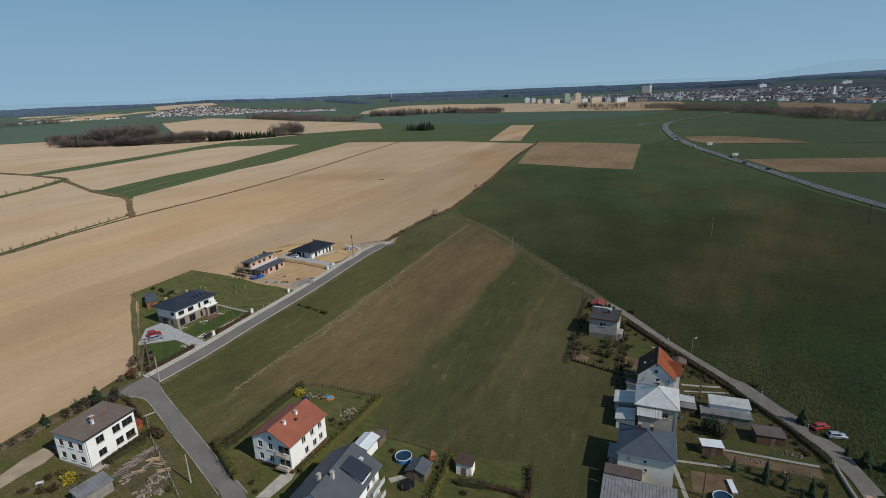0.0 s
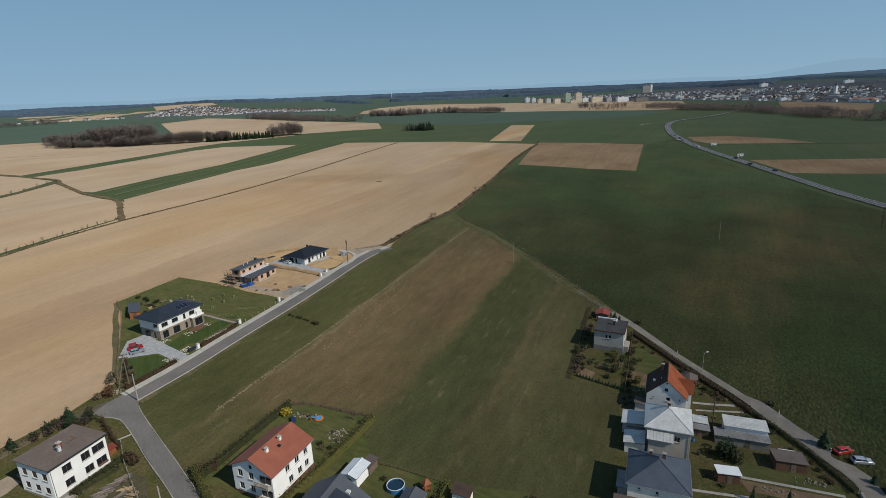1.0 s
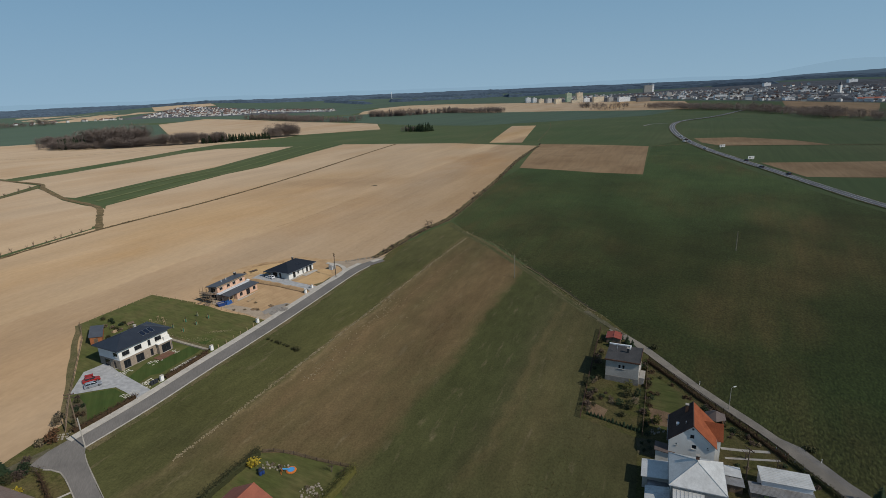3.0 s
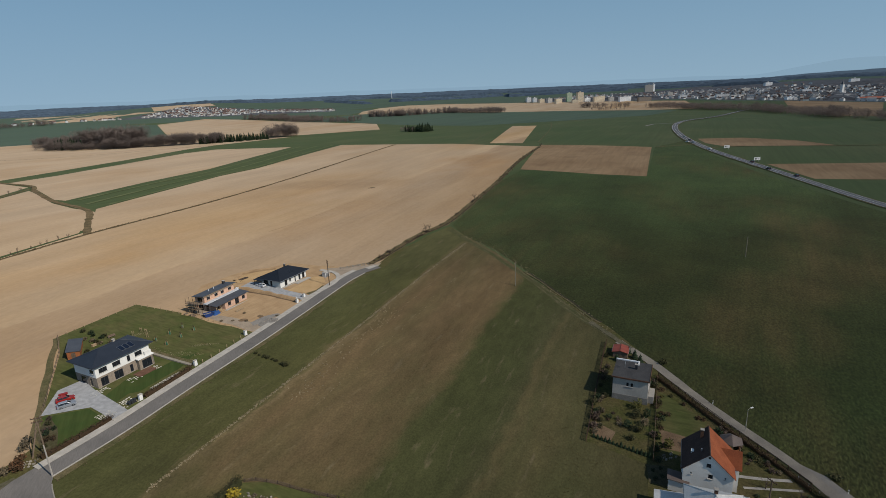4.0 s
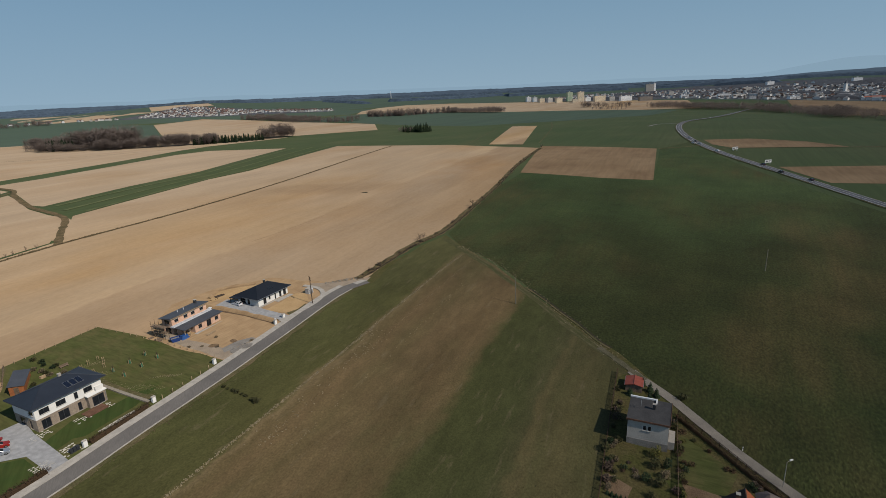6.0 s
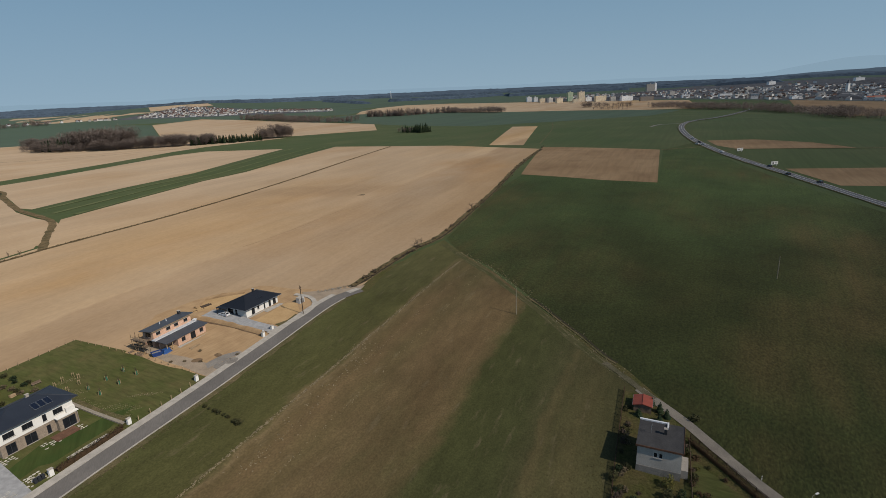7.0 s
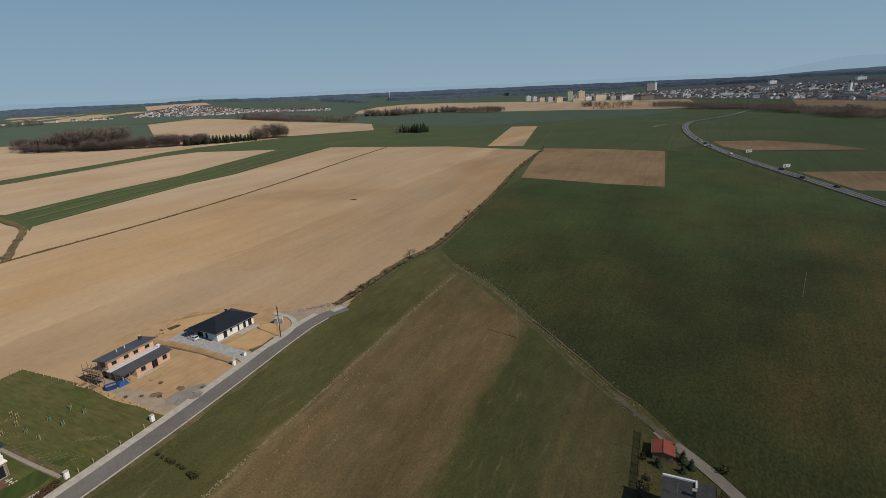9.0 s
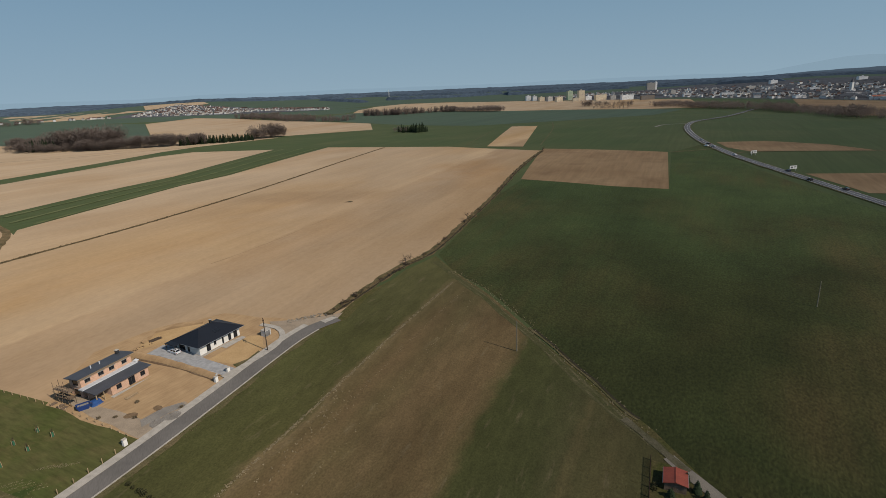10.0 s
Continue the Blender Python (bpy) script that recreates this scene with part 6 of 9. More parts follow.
def car(label, x, y, turn, paint, estate=False, z=None, group=""):
    """A small hatchback or estate: x is forward."""
    t = thing("car", label, "car", x, y, z, turn, group)
    t.matrix_basis = t.matrix_basis @ Matrix.Scale(0.9, 4)
    bm = bmesh.new()
    tail = -2.1
    prof = [(2.05, 0.3), (2.12, 0.55), (1.95, 0.78), (1.0, 0.95), (-1.9 if estate else -1.7, 1.0), (tail, 0.92), (tail - 0.05, 0.45), (tail + 0.1, 0.28)]
    rings = []
    for yy, k in ((-0.86, 0.93), (-0.8, 1.0), (0.8, 1.0), (0.86, 0.93)):
        rings.append([bm.verts.new((px * (1 if abs(yy) < 0.85 else 0.985), yy, 0.3 + (pz - 0.3) * k)) for px, pz in prof])
    for a, b in zip(rings, rings[1:]):
        for k in range(len(prof)):
            bm.faces.new((a[k], a[(k + 1) % len(prof)], b[(k + 1) % len(prof)], b[k]))
    bm.faces.new(rings[0][::-1]), bm.faces.new(rings[-1])
    part("body", bm, paint, t)
    back = -1.95 if estate else -1.75
    lo = [Vector((0.95, s * 0.76, 0.94)) for s in (-1, 1)] + [Vector((back, s * 0.76, 0.98)) for s in (1, -1)]
    hi = [Vector((0.25, s * 0.6, 1.40)) for s in (-1, 1)] + [Vector((back + 0.3, s * 0.6, 1.42)) for s in (1, -1)]
    bm = bmesh.new()
    solid(bm, lo, hi)
    part("window_glass", bm, M["glass"], t)
    bm = bmesh.new()
    solid(bm, [v + UP * 0.002 for v in hi], [Vector((v.x * 0.93, v.y * 0.9, v.z + 0.07)) for v in hi])
    part("car_roof", bm, paint, t)
    for s in (-1, 1):
        bm = bmesh.new()
        for i, j in ((0, 0), (3, 3)):
            a = lo[0] if i == 0 else lo[3]
            b = hi[0] if i == 0 else hi[3]
            a, b = Vector((a.x, s * 0.775, a.z)), Vector((b.x, s * 0.615, b.z))
            rod(bm, a, b, 0.05, 0.05, 4)
        rod(bm, (-0.45, s * 0.775, 0.95), (-0.5, s * 0.615, 1.42), 0.05, 0.05, 4)
        part("pillar", bm, paint, t)
        for xx in (1.32, -1.32):
            bm = bmesh.new()
            rod(bm, (xx, s * 0.68, 0.31), (xx, s * 0.89, 0.31), 0.31, 0.31, 14)
            w = part("wheel", bm, M["rubber"], t)
            bm = bmesh.new()
            rod(bm, (xx, s * 0.885, 0.31), (xx, s * 0.905, 0.31), 0.19, 0.17, 10)
            part("rim", bm, M["metal"], w)
        part("headlight", boxes((1.93, 2.08, s * 0.7 - 0.13, s * 0.7 + 0.13, 0.62, 0.76)), M["lamp"], t)
        part("rear_light", boxes((tail - 0.06, tail + 0.06, s * 0.72 - 0.09, s * 0.72 + 0.09, 0.62, 0.88)), M["car_red"], t)
    return t


def power_pole(label, x, y, h, m, turn=0, arms=1, brace=False):
    t = thing("power_pole", label, "power pole", x, y, turn=turn)
    bm = bmesh.new()
    rod(bm, (0, 0, -0.5), (0, 0, h), 0.16, 0.10, 8)
    part("pole", bm, m, t)
    if brace:
        bm = bmesh.new()
        rod(bm, (0, 2.6, -0.5), (0, 0.12, h * 0.88), 0.14, 0.10, 8)
        part("brace", bm, m, t)
    for k in range(arms):
        z = h - 0.25 - 0.8 * k
        a = part("crossarm", boxes((-0.06, 0.06, -1.0, 1.0, z - 0.07, z + 0.07)), M["pole_wood"], t)
        for yy in (-0.9, -0.35, 0.35, 0.9):
            bm = bmesh.new()
            rod(bm, (0, yy, z + 0.07), (0, yy, z + 0.3), 0.07, 0.04, 6)
            part("insulator", bm, M["brown_plinth"], a)
    return t


def street_lamp(label, x, y, h, turn, m):
    t = thing("street_lamp", label, "street lamp", x, y, turn=turn)
    bm = bmesh.new()
    rod(bm, (0, 0, -0.3), (0, 0, h), 0.08, 0.05, 8)
    part("pole", bm, m, t)
    bm = bmesh.new()
    rod(bm, (0, 0, h), (0.9, 0, h + 0.2), 0.035, 0.03, 6)
    part("arm", bm, m, t)
    hd = part("lamp_head", boxes((0.7, 1.4, -0.13, 0.13, h + 0.13, h + 0.27)), M["trim"], t)
    part("lens", boxes((0.8, 1.35, -0.1, 0.1, h + 0.09, h + 0.13)), M["lamp"], hd)


def pillar(x, y, turn, h=1.5, m=None, label="white rendered gate pillar with a cap"):
    t = thing("gate_pillar", label, "gate pillar", x, y, turn=turn)
    part("shaft", boxes((-0.4, 0.4, -0.3, 0.3, -0.4, h)), m or M["white"], t)
    part("cap", boxes((-0.46, 0.46, -0.36, 0.36, h, h + 0.09)), M["concrete"], t)


def stones(name, label, cx, cy, turn, nx, ny, step, size, m, rng, jitter=0.25, high=0.12, category="stone bed"):
    """Flat stones laid out beside one another, each its own piece."""
    t = thing(name, label, category, cx, cy, turn=turn)
    base = gz(cx, cy)
    for i in range(nx):
        for j in range(ny):
            if rng.random() < 0.3:
                continue
            x, y = (i - nx / 2) * step + rng.uniform(-1, 1) * jitter, (j - ny / 2) * step + rng.uniform(-1, 1) * jitter
            w = t.matrix_basis @ Vector((x, y, 0))
            z = gz(w.x, w.y) - base
            s = size * (rng.uniform(0.85, 1.15) if name == "stone_bed" else rng.choice((0.35, 0.5, 0.6, 0.8, 1.0)))
            bm = bmesh.new()
            ring = [Vector((x + s * math.cos(a) * rng.uniform(0.8, 1.1), y + s * 0.8 * math.sin(a) * rng.uniform(0.8, 1.1), z)) for a in [k * math.tau / 6 for k in range(6)]]
            solid(bm, [v - UP * 0.1 for v in ring], [v + UP * high * rng.uniform(0.7, 1.3) + UP * 0.1 for v in ring])
            part("stone", bm, m, t)
    return t


def pile(name, label, x, y, turn, nx, length, m, layers=3, r=0.11, category="wood pile", loose=0.2):
    """Boards or logs stacked in a heap."""
    t = thing(name, label, category, x, y, turn=turn)
    rng = random.Random(int(abs(x * 7 + y * 3)))
    for k in range(layers):
        for i in range(nx - k):
            bm = bmesh.new()
            o = (i - (nx - k) / 2) * 2.1 * r
            rod(bm, (-length / 2 + rng.uniform(-1, 1) * loose, o + rng.uniform(-1, 1) * loose, r + k * 1.7 * r), (length / 2 + rng.uniform(-1, 1) * loose, o + rng.uniform(-1, 1) * loose, r + k * 1.7 * r + rng.uniform(0, 0.1)), r, r * 0.85, 6)
            part("log", bm, m, t)
    return t


# ---------------------------------------------------------------- by the junction: the white house's plot
conifer("dark spruce beside a lane", -85.2, 110.6, 4.6, 1.5, 2)
conifer("dark spruce beside a soil field", -90.8, 101.2, 3.6, 1.3, 3)
bush("dense evergreen bush by the lane", -81.6, 111.8, 1.5, 2.6, 5, M["conifer"], 220)
for k, (x, y, r) in enumerate(((-87, 106.5, 1.4), (-88.6, 104, 1.2), (-91.6, 97.5, 1.3), (-93, 94.5, 1.1), (-83.2, 114, 1.2))):
    bush("leafless brown hedgerow bush", x, y, r, 1.7, 10 + k, M["twig"], 140, "hedgerow beside the earth track")
bush("yellow flowering forsythia bush", -74.7, 84.6, 1.5, 2.0, 21, M["yellow"], 220)
bush("reddish shrub in a garden", -75.8, 82.2, 1.2, 1.3, 22, M["hedge_brown"], 160)
bush("yellow flowering shrub behind a house", -79.0, 106.0, 1.2, 1.6, 23, M["yellow"], 150)
bush("brown leafless shrub by the road", -66.0, 99.6, 1.6, 1.5, 24, M["hedge_brown"], 180)
bush("brown leafless shrub by the road", -64.3, 98.2, 1.4, 1.4, 25, M["hedge_brown"], 160)
shed("shed", "small reddish timber shed beside a white house", -70.2, 100.2, 60, 1.4, 1.3, 1.4, 0.2, M["orange_wood"], M["shed_red"])
hedge("clipped green hedge by a house", [(-66.5, 96.5), (-69, 92.5), (-70, 89.5)], 1.0, 1.0, M["hedge"], 4)
patch("drive", [(-89.7, 81.7), (-89, 86.1), (-87.8, 90.4), (-86.1, 94), (-82.5, 92.5), (-82.8, 89.7), (-84.7, 86.2), (-86.2, 82.6), (-87.4, 79)], M["sandy_gravel"], "pale sandy gravel drive to a porch", "driveway", 1.9, rag=0.3)
# planks, firewood and rubble lying about the white house
for x, y, a, n, l, k in ((-66.5, 87.3, 35, 6, 2.6, 0), (-65.9, 88.6, 30, 7, 3, 0), (-65.5, 90.2, 35, 6, 3.2, 0), (-65.1, 91.6, 38, 7, 3, 0), (-64.5, 92.6, 30, 5, 2.6, 0), (-64.1, 94.0, 40, 5, 2.4, 0), (-61.8, 91.3, 10, 6, 2.2, 1), (-60.0, 90.1, -5, 5, 2, 1), (-62.1, 89.4, 50, 5, 2.2, 0), (-64.1, 86.5, 20, 5, 2.4, 0), (-58.4, 88.2, 20, 5, 2, 1), (-59.6, 86.3, 70, 4, 1.8, 0), (-63.0, 87.7, 15, 4, 2, 1)):
    pile("wood_pile", "heap of weathered planks and firewood on grass", x, y, a, n, l, M["pale_wood"] if k else M["grey_wood"], 3, 0.09, "wood pile", 0.45)
for i, (x, y) in enumerate(((-70.0, 90.9), (-70.2, 89.7), (-64.4, 85.5), (-59.7, 82.5), (-59.2, 83.9), (-58.4, 85.0), (-57.7, 86.4), (-58.4, 81.7), (-56.6, 82.6))):
    stones("rubble_heap", "heap of grey-brown rubble stones", x, y, 20 * i, 4, 5, 0.45, 0.34, M["rubble"], RNG, 0.25, 0.22, "rubble")
hedge("dark leafless hedge behind a white house", [(-78.5, 110.9), (-75.6, 108.2), (-72.6, 105.2), (-69.6, 102.2)], 0.4, 0.9, M["hedge_brown"], 81)
hedge("brown-green hedge bank before a white house", [(-65.5, 99.4), (-67.5, 98.6), (-68.8, 95.2), (-70.2, 92.1), (-71.1, 89.7)], 1.5, 0.8, M["hedge"], 82)
for k, (x, y) in enumerate(((-74.2, 85.2), (-76.2, 83.4), (-78.1, 81.9), (-77.6, 86.7), (-71.4, 83.5), (-72.5, 85.9), (-81.4, 81.8), (-65.7, 83.7), (-54.7, 82.9), (-72.7, 82.6), (-78.9, 85.1))):
    bush("untidy garden shrub on rough grass", x, y, 0.8 + 0.1 * (k % 4), 0.9 + 0.15 * (k % 3), 500 + k, M[("hedge", "twig_pale", "hedge_brown", "hedge_yellow")[k % 4]], 130, "shrubs round the white house")
patch("bare_ground", [(-67.5, 86), (-65.8, 91.5), (-62.5, 95.5), (-60, 93.8), (-55.6, 85.8), (-57.1, 81.4), (-61.9, 82.7)], M["trodden"], "trodden earth under heaps of timber", "ground", 1.8, rag=1.6)
t = thing("garden_table", "white garden table on a lawn", "table", -79.4, 83.6, turn=20)
part("tabletop", boxes((-0.6, 0.6, -0.4, 0.4, 0.7, 0.75)), M["trim"], t)
for sx in (-0.5, 0.5):
    for sy in (-0.32, 0.32):
        part("leg", boxes((sx - 0.03, sx + 0.03, sy - 0.03, sy + 0.03, -0.05, 0.7)), M["trim"], t)
power_pole("pale concrete post beside the village lane", -51.7, 85.2, 6.4, M["concrete"], 30, 0)
power_pole("wooden power pole with a strut at the junction", -80.1, 124.9, 9.0, M["wood"], 109, 2, True)
power_pole("pale concrete post at the junction", -74.9, 119.2, 7.2, M["concrete"], 30, 0)
stones("rock_garden", "pale rubble round the foot of a pole", -81.5, 122.9, 30, 5, 4, 0.6, 0.32, M["rock"], RNG, 0.3, 0.15)
bare_tree("small leafless tree by the junction", -79.4, 111.6, 3.8, 8, 1.0, "junction trees")
for k, (x, y, h) in enumerate(((-86.9, 108.6, 2.6), (-85.4, 108.4, 2.2), (-83.9, 108.2, 2.8), (-82.5, 108.8, 2.4), (-81.6, 110.0, 2.0), (-87.4, 106.6, 2.9), (-88.4, 104.6, 2.3))):
    bush("dark untidy hedgerow bush", x, y, 1.3, h, 900 + k, M[("hedge", "twig", "conifer")[k % 3]], 200, "bushes by the junction")
hedge("dry tangled hedgerow beside a soil field", [(-94.5, 93), (-91.6, 99), (-88.6, 105), (-86.4, 109)], 1.3, 0.9, M["twig_pale"], 83)
bush("russet leafless shrub at the junction", -83.1, 121.0, 1.7, 1.8, 910, M["russet"], 260)
bush("russet leafless shrub at the junction", -84.4, 123.6, 1.2, 1.3, 911, M["russet"], 180)
for k, (x, y) in enumerate(((-85.9, 126.4), (-86.6, 128.4), (-84.6, 119.4))):
    bush("dry brown shrub at the junction", x, y, 1.3, 1.8, 60 + k, M["twig_pale"], 160, "shrubs at the junction")
fence("garden fence of grey posts by the lane", [(-70.5, 104.5), (-66, 98), (-58, 88.5), (-51, 80)], 1.1, M["concrete"], M["metal"], 2.6, (0.9,))

# ---------------------------------------------------------------- the red-roofed house's garden
hedge("tall brown-green hedge round a garden", [(-49.9, 93.4), (-46.3, 101.4), (-42.2, 111.4), (-38.8, 118.6)], 1.1, 1.5, M["hedge"], 6, 40)
hedge("yellow-green hedge round a garden", [(-18.6, 114.4), (-22.2, 106.6), (-26, 98.9), (-31.4, 88.5)], 1.3, 1.5, M["hedge_yellow"], 7, 44)
fence("pale picket fence at the back of a garden", [(-38.2, 119.2), (-36.1, 119.6), (-31.7, 118.9), (-26.6, 117.2), (-19, 115.4)], 0.9, M["pole_wood"], M["wood"], 2.4, (0.3, 0.8), True)
bush("yellow flowering forsythia in a garden corner", -38.6, 115.2, 1.4, 2.0, 31, M["yellow"], 220)
bare_tree("leafless fruit tree in a garden", -23.0, 114.2, 4.2, 4, 0.9, "fruit trees")
bare_tree("leafless fruit tree in a garden", -20.6, 112.6, 3.8, 5, 0.9, "fruit trees")
bare_tree("leafless fruit tree in a garden", -27.6, 103.5, 3.4, 6, 0.9, "fruit trees")
bush("clipped evergreen ball on a lawn", -28.8, 105.4, 0.7, 1.0, 33, M["conifer"], 120)
bush("clipped evergreen ball on a lawn", -26.4, 104.2, 0.6, 0.9, 34, M["conifer"], 120)
stones("rock_garden", "rock garden with dry plants", -25.4, 108.6, 30, 7, 7, 0.6, 0.28, M["rock"], RNG, 0.25, 0.2)
stones("rock_garden", "stones and dry twigs along a fence", -34.2, 115.4, -10, 9, 3, 0.6, 0.26, M["rock"], RNG, 0.25, 0.2)
for k, (x, y) in enumerate(((-26.6, 109.6), (-24.2, 107.4), (-25.4, 106.8), (-35, 115.6), (-33.4, 114.8))):
    bush("dry perennial clump in a rock garden", x, y, 0.6, 0.7, 70 + k, M["twig_pale"], 80, "dry perennials")


def paddling_pool():
    t = thing("play_pool", "orange and light blue inflatable play pool", "play pool", -31.0, 114.2)
    bm = bmesh.new()
    for k in range(16):
        a, b = k * math.tau / 16, (k + 1) * math.tau / 16
        rod(bm, (0.85 * math.cos(a), 0.85 * math.sin(a), 0.22), (0.85 * math.cos(b), 0.85 * math.sin(b), 0.22), 0.22, 0.22, 8)
    part("ring", bm, M["orange_toy"], t)
    bm = bmesh.new()
    rod(bm, (0, 0, 0.05), (0, 0, 0.45), 0.7, 0.7, 18)
    part("cover", bm, M["sky_toy"], t)
    s = thing("play_slide", "light blue plastic garden slide", "slide", -32.4, 113.4, turn=40)
    bm = bmesh.new()
    solid(bm, [Vector(v) for v in ((0, -0.25, 1.1), (1.8, -0.25, 0.1), (1.8, 0.25, 0.1), (0, 0.25, 1.1))], [Vector(v) for v in ((0, -0.25, 1.18), (1.8, -0.25, 0.18), (1.8, 0.25, 0.18), (0, 0.25, 1.18))])
    part("chute", bm, M["sky_toy"], s)
    for yy in (-0.22, 0.22):
        bm = bmesh.new()
        rod(bm, (-0.5, yy, 0), (0, yy, 1.15), 0.04, 0.04, 6)
        part("leg", bm, M["orange_toy"], s)


def barrel(x, y, m, label):
    t = thing("barrel", label, "barrel", x, y, group="garden barrels")
    bm = bmesh.new()
    for (r0, z0), (r1, z1) in (((0.28, -0.05), (0.33, 0.45)), ((0.33, 0.45), (0.28, 0.95))):
        rod(bm, (0, 0, z0), (0, 0, z1), r0, r1, 12)
    part("drum", bm, m, t)
    bm = bmesh.new()
    rod(bm, (0, 0, 0.95), (0, 0, 1.0), 0.3, 0.3, 12)
    part("lid", bm, M["dark_trim"], t)


paddling_pool()
for x, y in ((-36.9, 113.6), (-36.2, 113.2), (-36.6, 112.8)):
    barrel(x, y, M["blue"], "dark blue plastic water barrel")
for x, y in ((-40.2, 85.5), (-38.6, 83.0)):
    bush("small clipped garden shrub", x, y, 0.7, 0.8, int(-x), M["hedge"], 110)
patch("drive", [(-35.1, 88.5), (-32.5, 89.5), (-32.8, 86.7), (-35.5, 81.9), (-38.2, 81.8)], M["concrete"], "pale concrete path beside a house", "driveway", 2.0, rag=0.15)
patch("lawn", [(-51.7, 94.1), (-44.3, 92.4), (-38.6, 88.8), (-40, 83.4), (-44.3, 86.3)], M["garden"], "rough front garden behind a hedge", "garden", 1.9)
hedge("clipped hedge along the village lane", [(-51.1, 95.9), (-49, 93.2), (-46.4, 89.9), (-43.2, 86.3)], 1.5, 1.7, M["hedge_yellow"], 9)
hedge("brown bushy hedge before a red-roofed house", [(-51.1, 95.9), (-49.2, 96.7), (-47.4, 97.5)], 1.3, 1.5, M["hedge_brown"], 19)

# ---------------------------------------------------------------- gardens behind the grey-roofed house


def round_pool(x, y, r, h, label):
    t = thing("pool", label, "pool", x, y)
    bm = bmesh.new()
    n = 28
    for k in range(n):
        a, b = k * math.tau / n, (k + 1) * math.tau / n
        solid(bm, [Vector((q * math.cos(c), q * math.sin(c), -0.1)) for q, c in ((r, a), (r, b), (r - 0.12, b), (r - 0.12, a))], [Vector((q * math.cos(c), q * math.sin(c), h)) for q, c in ((r, a), (r, b), (r - 0.12, b), (r - 0.12, a))])
    bmesh.ops.remove_doubles(bm, verts=bm.verts[:], dist=1e-4)
    part("pool_wall", bm, M["pool_wall"], t)
    bm = bmesh.new()
    rod(bm, (0, 0, -0.05), (0, 0, h - 0.25), r - 0.12, r - 0.12, n)
    part("water", bm, M["pool_water"], t)
    bm = bmesh.new()
    for k in range(n):
        a, b = k * math.tau / n, (k + 1) * math.tau / n
        rod(bm, ((r - 0.06) * math.cos(a), (r - 0.06) * math.sin(a), h), ((r - 0.06) * math.cos(b), (r - 0.06) * math.sin(b), h), 0.09, 0.09, 6)
    part("rim", bm, M["trim"], t)


round_pool(-11.6, 93.4, 1.75, 1.0, "round blue garden pool with a white rim")
round_pool(49.0, 83.2, 1.8, 1.0, "round blue garden pool with a white rim")
t = thing("play_house", "orange timber play tower", "play house", -5.7, 93.0, turn=30)
for sx in (-0.6, 0.6):
    for sy in (-0.6, 0.6):
        part("post", boxes((sx - 0.06, sx + 0.06, sy - 0.06, sy + 0.06, -0.1, 2.0)), M["orange_wood"], t)
part("deck", boxes((-0.7, 0.7, -0.7, 0.7, 0.9, 1.0)), M["orange_wood"], t)
q = [Vector(v) for v in ((-0.8, -0.8, 2.0), (0.8, -0.8, 2.0), (0.8, 0.8, 2.0), (-0.8, 0.8, 2.0))]
bm = bmesh.new()
solid(bm, q, [Vector((v.x * 0.1, v.y * 0.1, 2.8)) for v in q])
part("roof", bm, M["orange_wood"], t)
t = thing("trampoline", "round black trampoline on legs", "trampoline", -10.3, 85.6)
bm = bmesh.new()
rod(bm, (0, 0, 0.75), (0, 0, 0.8), 1.5, 1.5, 20)
part("mat", bm, M["rubber"], t)
for k in range(6):
    bm = bmesh.new()
    a = k * math.tau / 6
    rod(bm, (1.5 * math.cos(a), 1.5 * math.sin(a), -0.05), (1.5 * math.cos(a), 1.5 * math.sin(a), 1.6), 0.04, 0.04, 6)
    part("leg", bm, M["metal"], t)
fence("low timber fence at the end of a lawn", [(-16.7, 100.3), (-11.3, 98.6), (-6, 96.5), (-1.6, 94.9)], 0.9, M["wood"], M["wood"], 2.0)
hedge("yellow-green hedge between gardens", [(-1.8, 94.2), (-3.2, 89), (-5.4, 82), (-7, 76)], 1.1, 1.4, M["hedge_yellow"], 12, 40)
hedge("dark hedge beside a small shed", [(-0.6, 86.6), (4.2, 85.8)], 1.0, 1.6, M["hedge"], 13)
hedge("leafless brown hedge between gardens", [(3.8, 86), (8.5, 85), (12.7, 83.6), (14.2, 91)], 0.8, 1.1, M["hedge_brown"], 14)
patch("path", [(-13.5, 86.5), (-9.2, 89.0), (-9.6, 89.6), (-14.2, 87.8)], M["concrete"], "pale slab path on a lawn", "path", 2.2)
for k, (x, y) in enumerate(((-14, 95.5), (-4.0, 91.0), (0.5, 84), (5, 82.5))):
    bush("small green shrub on a lawn", x, y, 0.8, 0.9, 80 + k, M["hedge"], 100)

# ---------------------------------------------------------------- the modern house's plot
patch("drive", [(-90.5, 137.5), (-93.5, 147.5), (-90.5, 152.5), (-85.0, 148.2), (-74.3, 141.6), (-71.6, 139.9), (-73.8, 136.8), (-81.5, 141.2)], M["paving"], "grey block-paved drive", "driveway", 2.0)
patch("lawn", [(-84.5, 133.5), (-80.5, 125.5), (-74.6, 136.4), (-81.5, 140.6), (-90, 137)], M["lawn_fresh"], "small striped lawn beside a drive", "lawn", 1.8)
patch("flower_bed", [(-86.5, 130.5), (-80.6, 124.6), (-79.6, 127), (-84.0, 134), (-89, 138)], M["trodden"], "dark planted bed beside a fence", "flower bed", 1.9, rag=0.3)
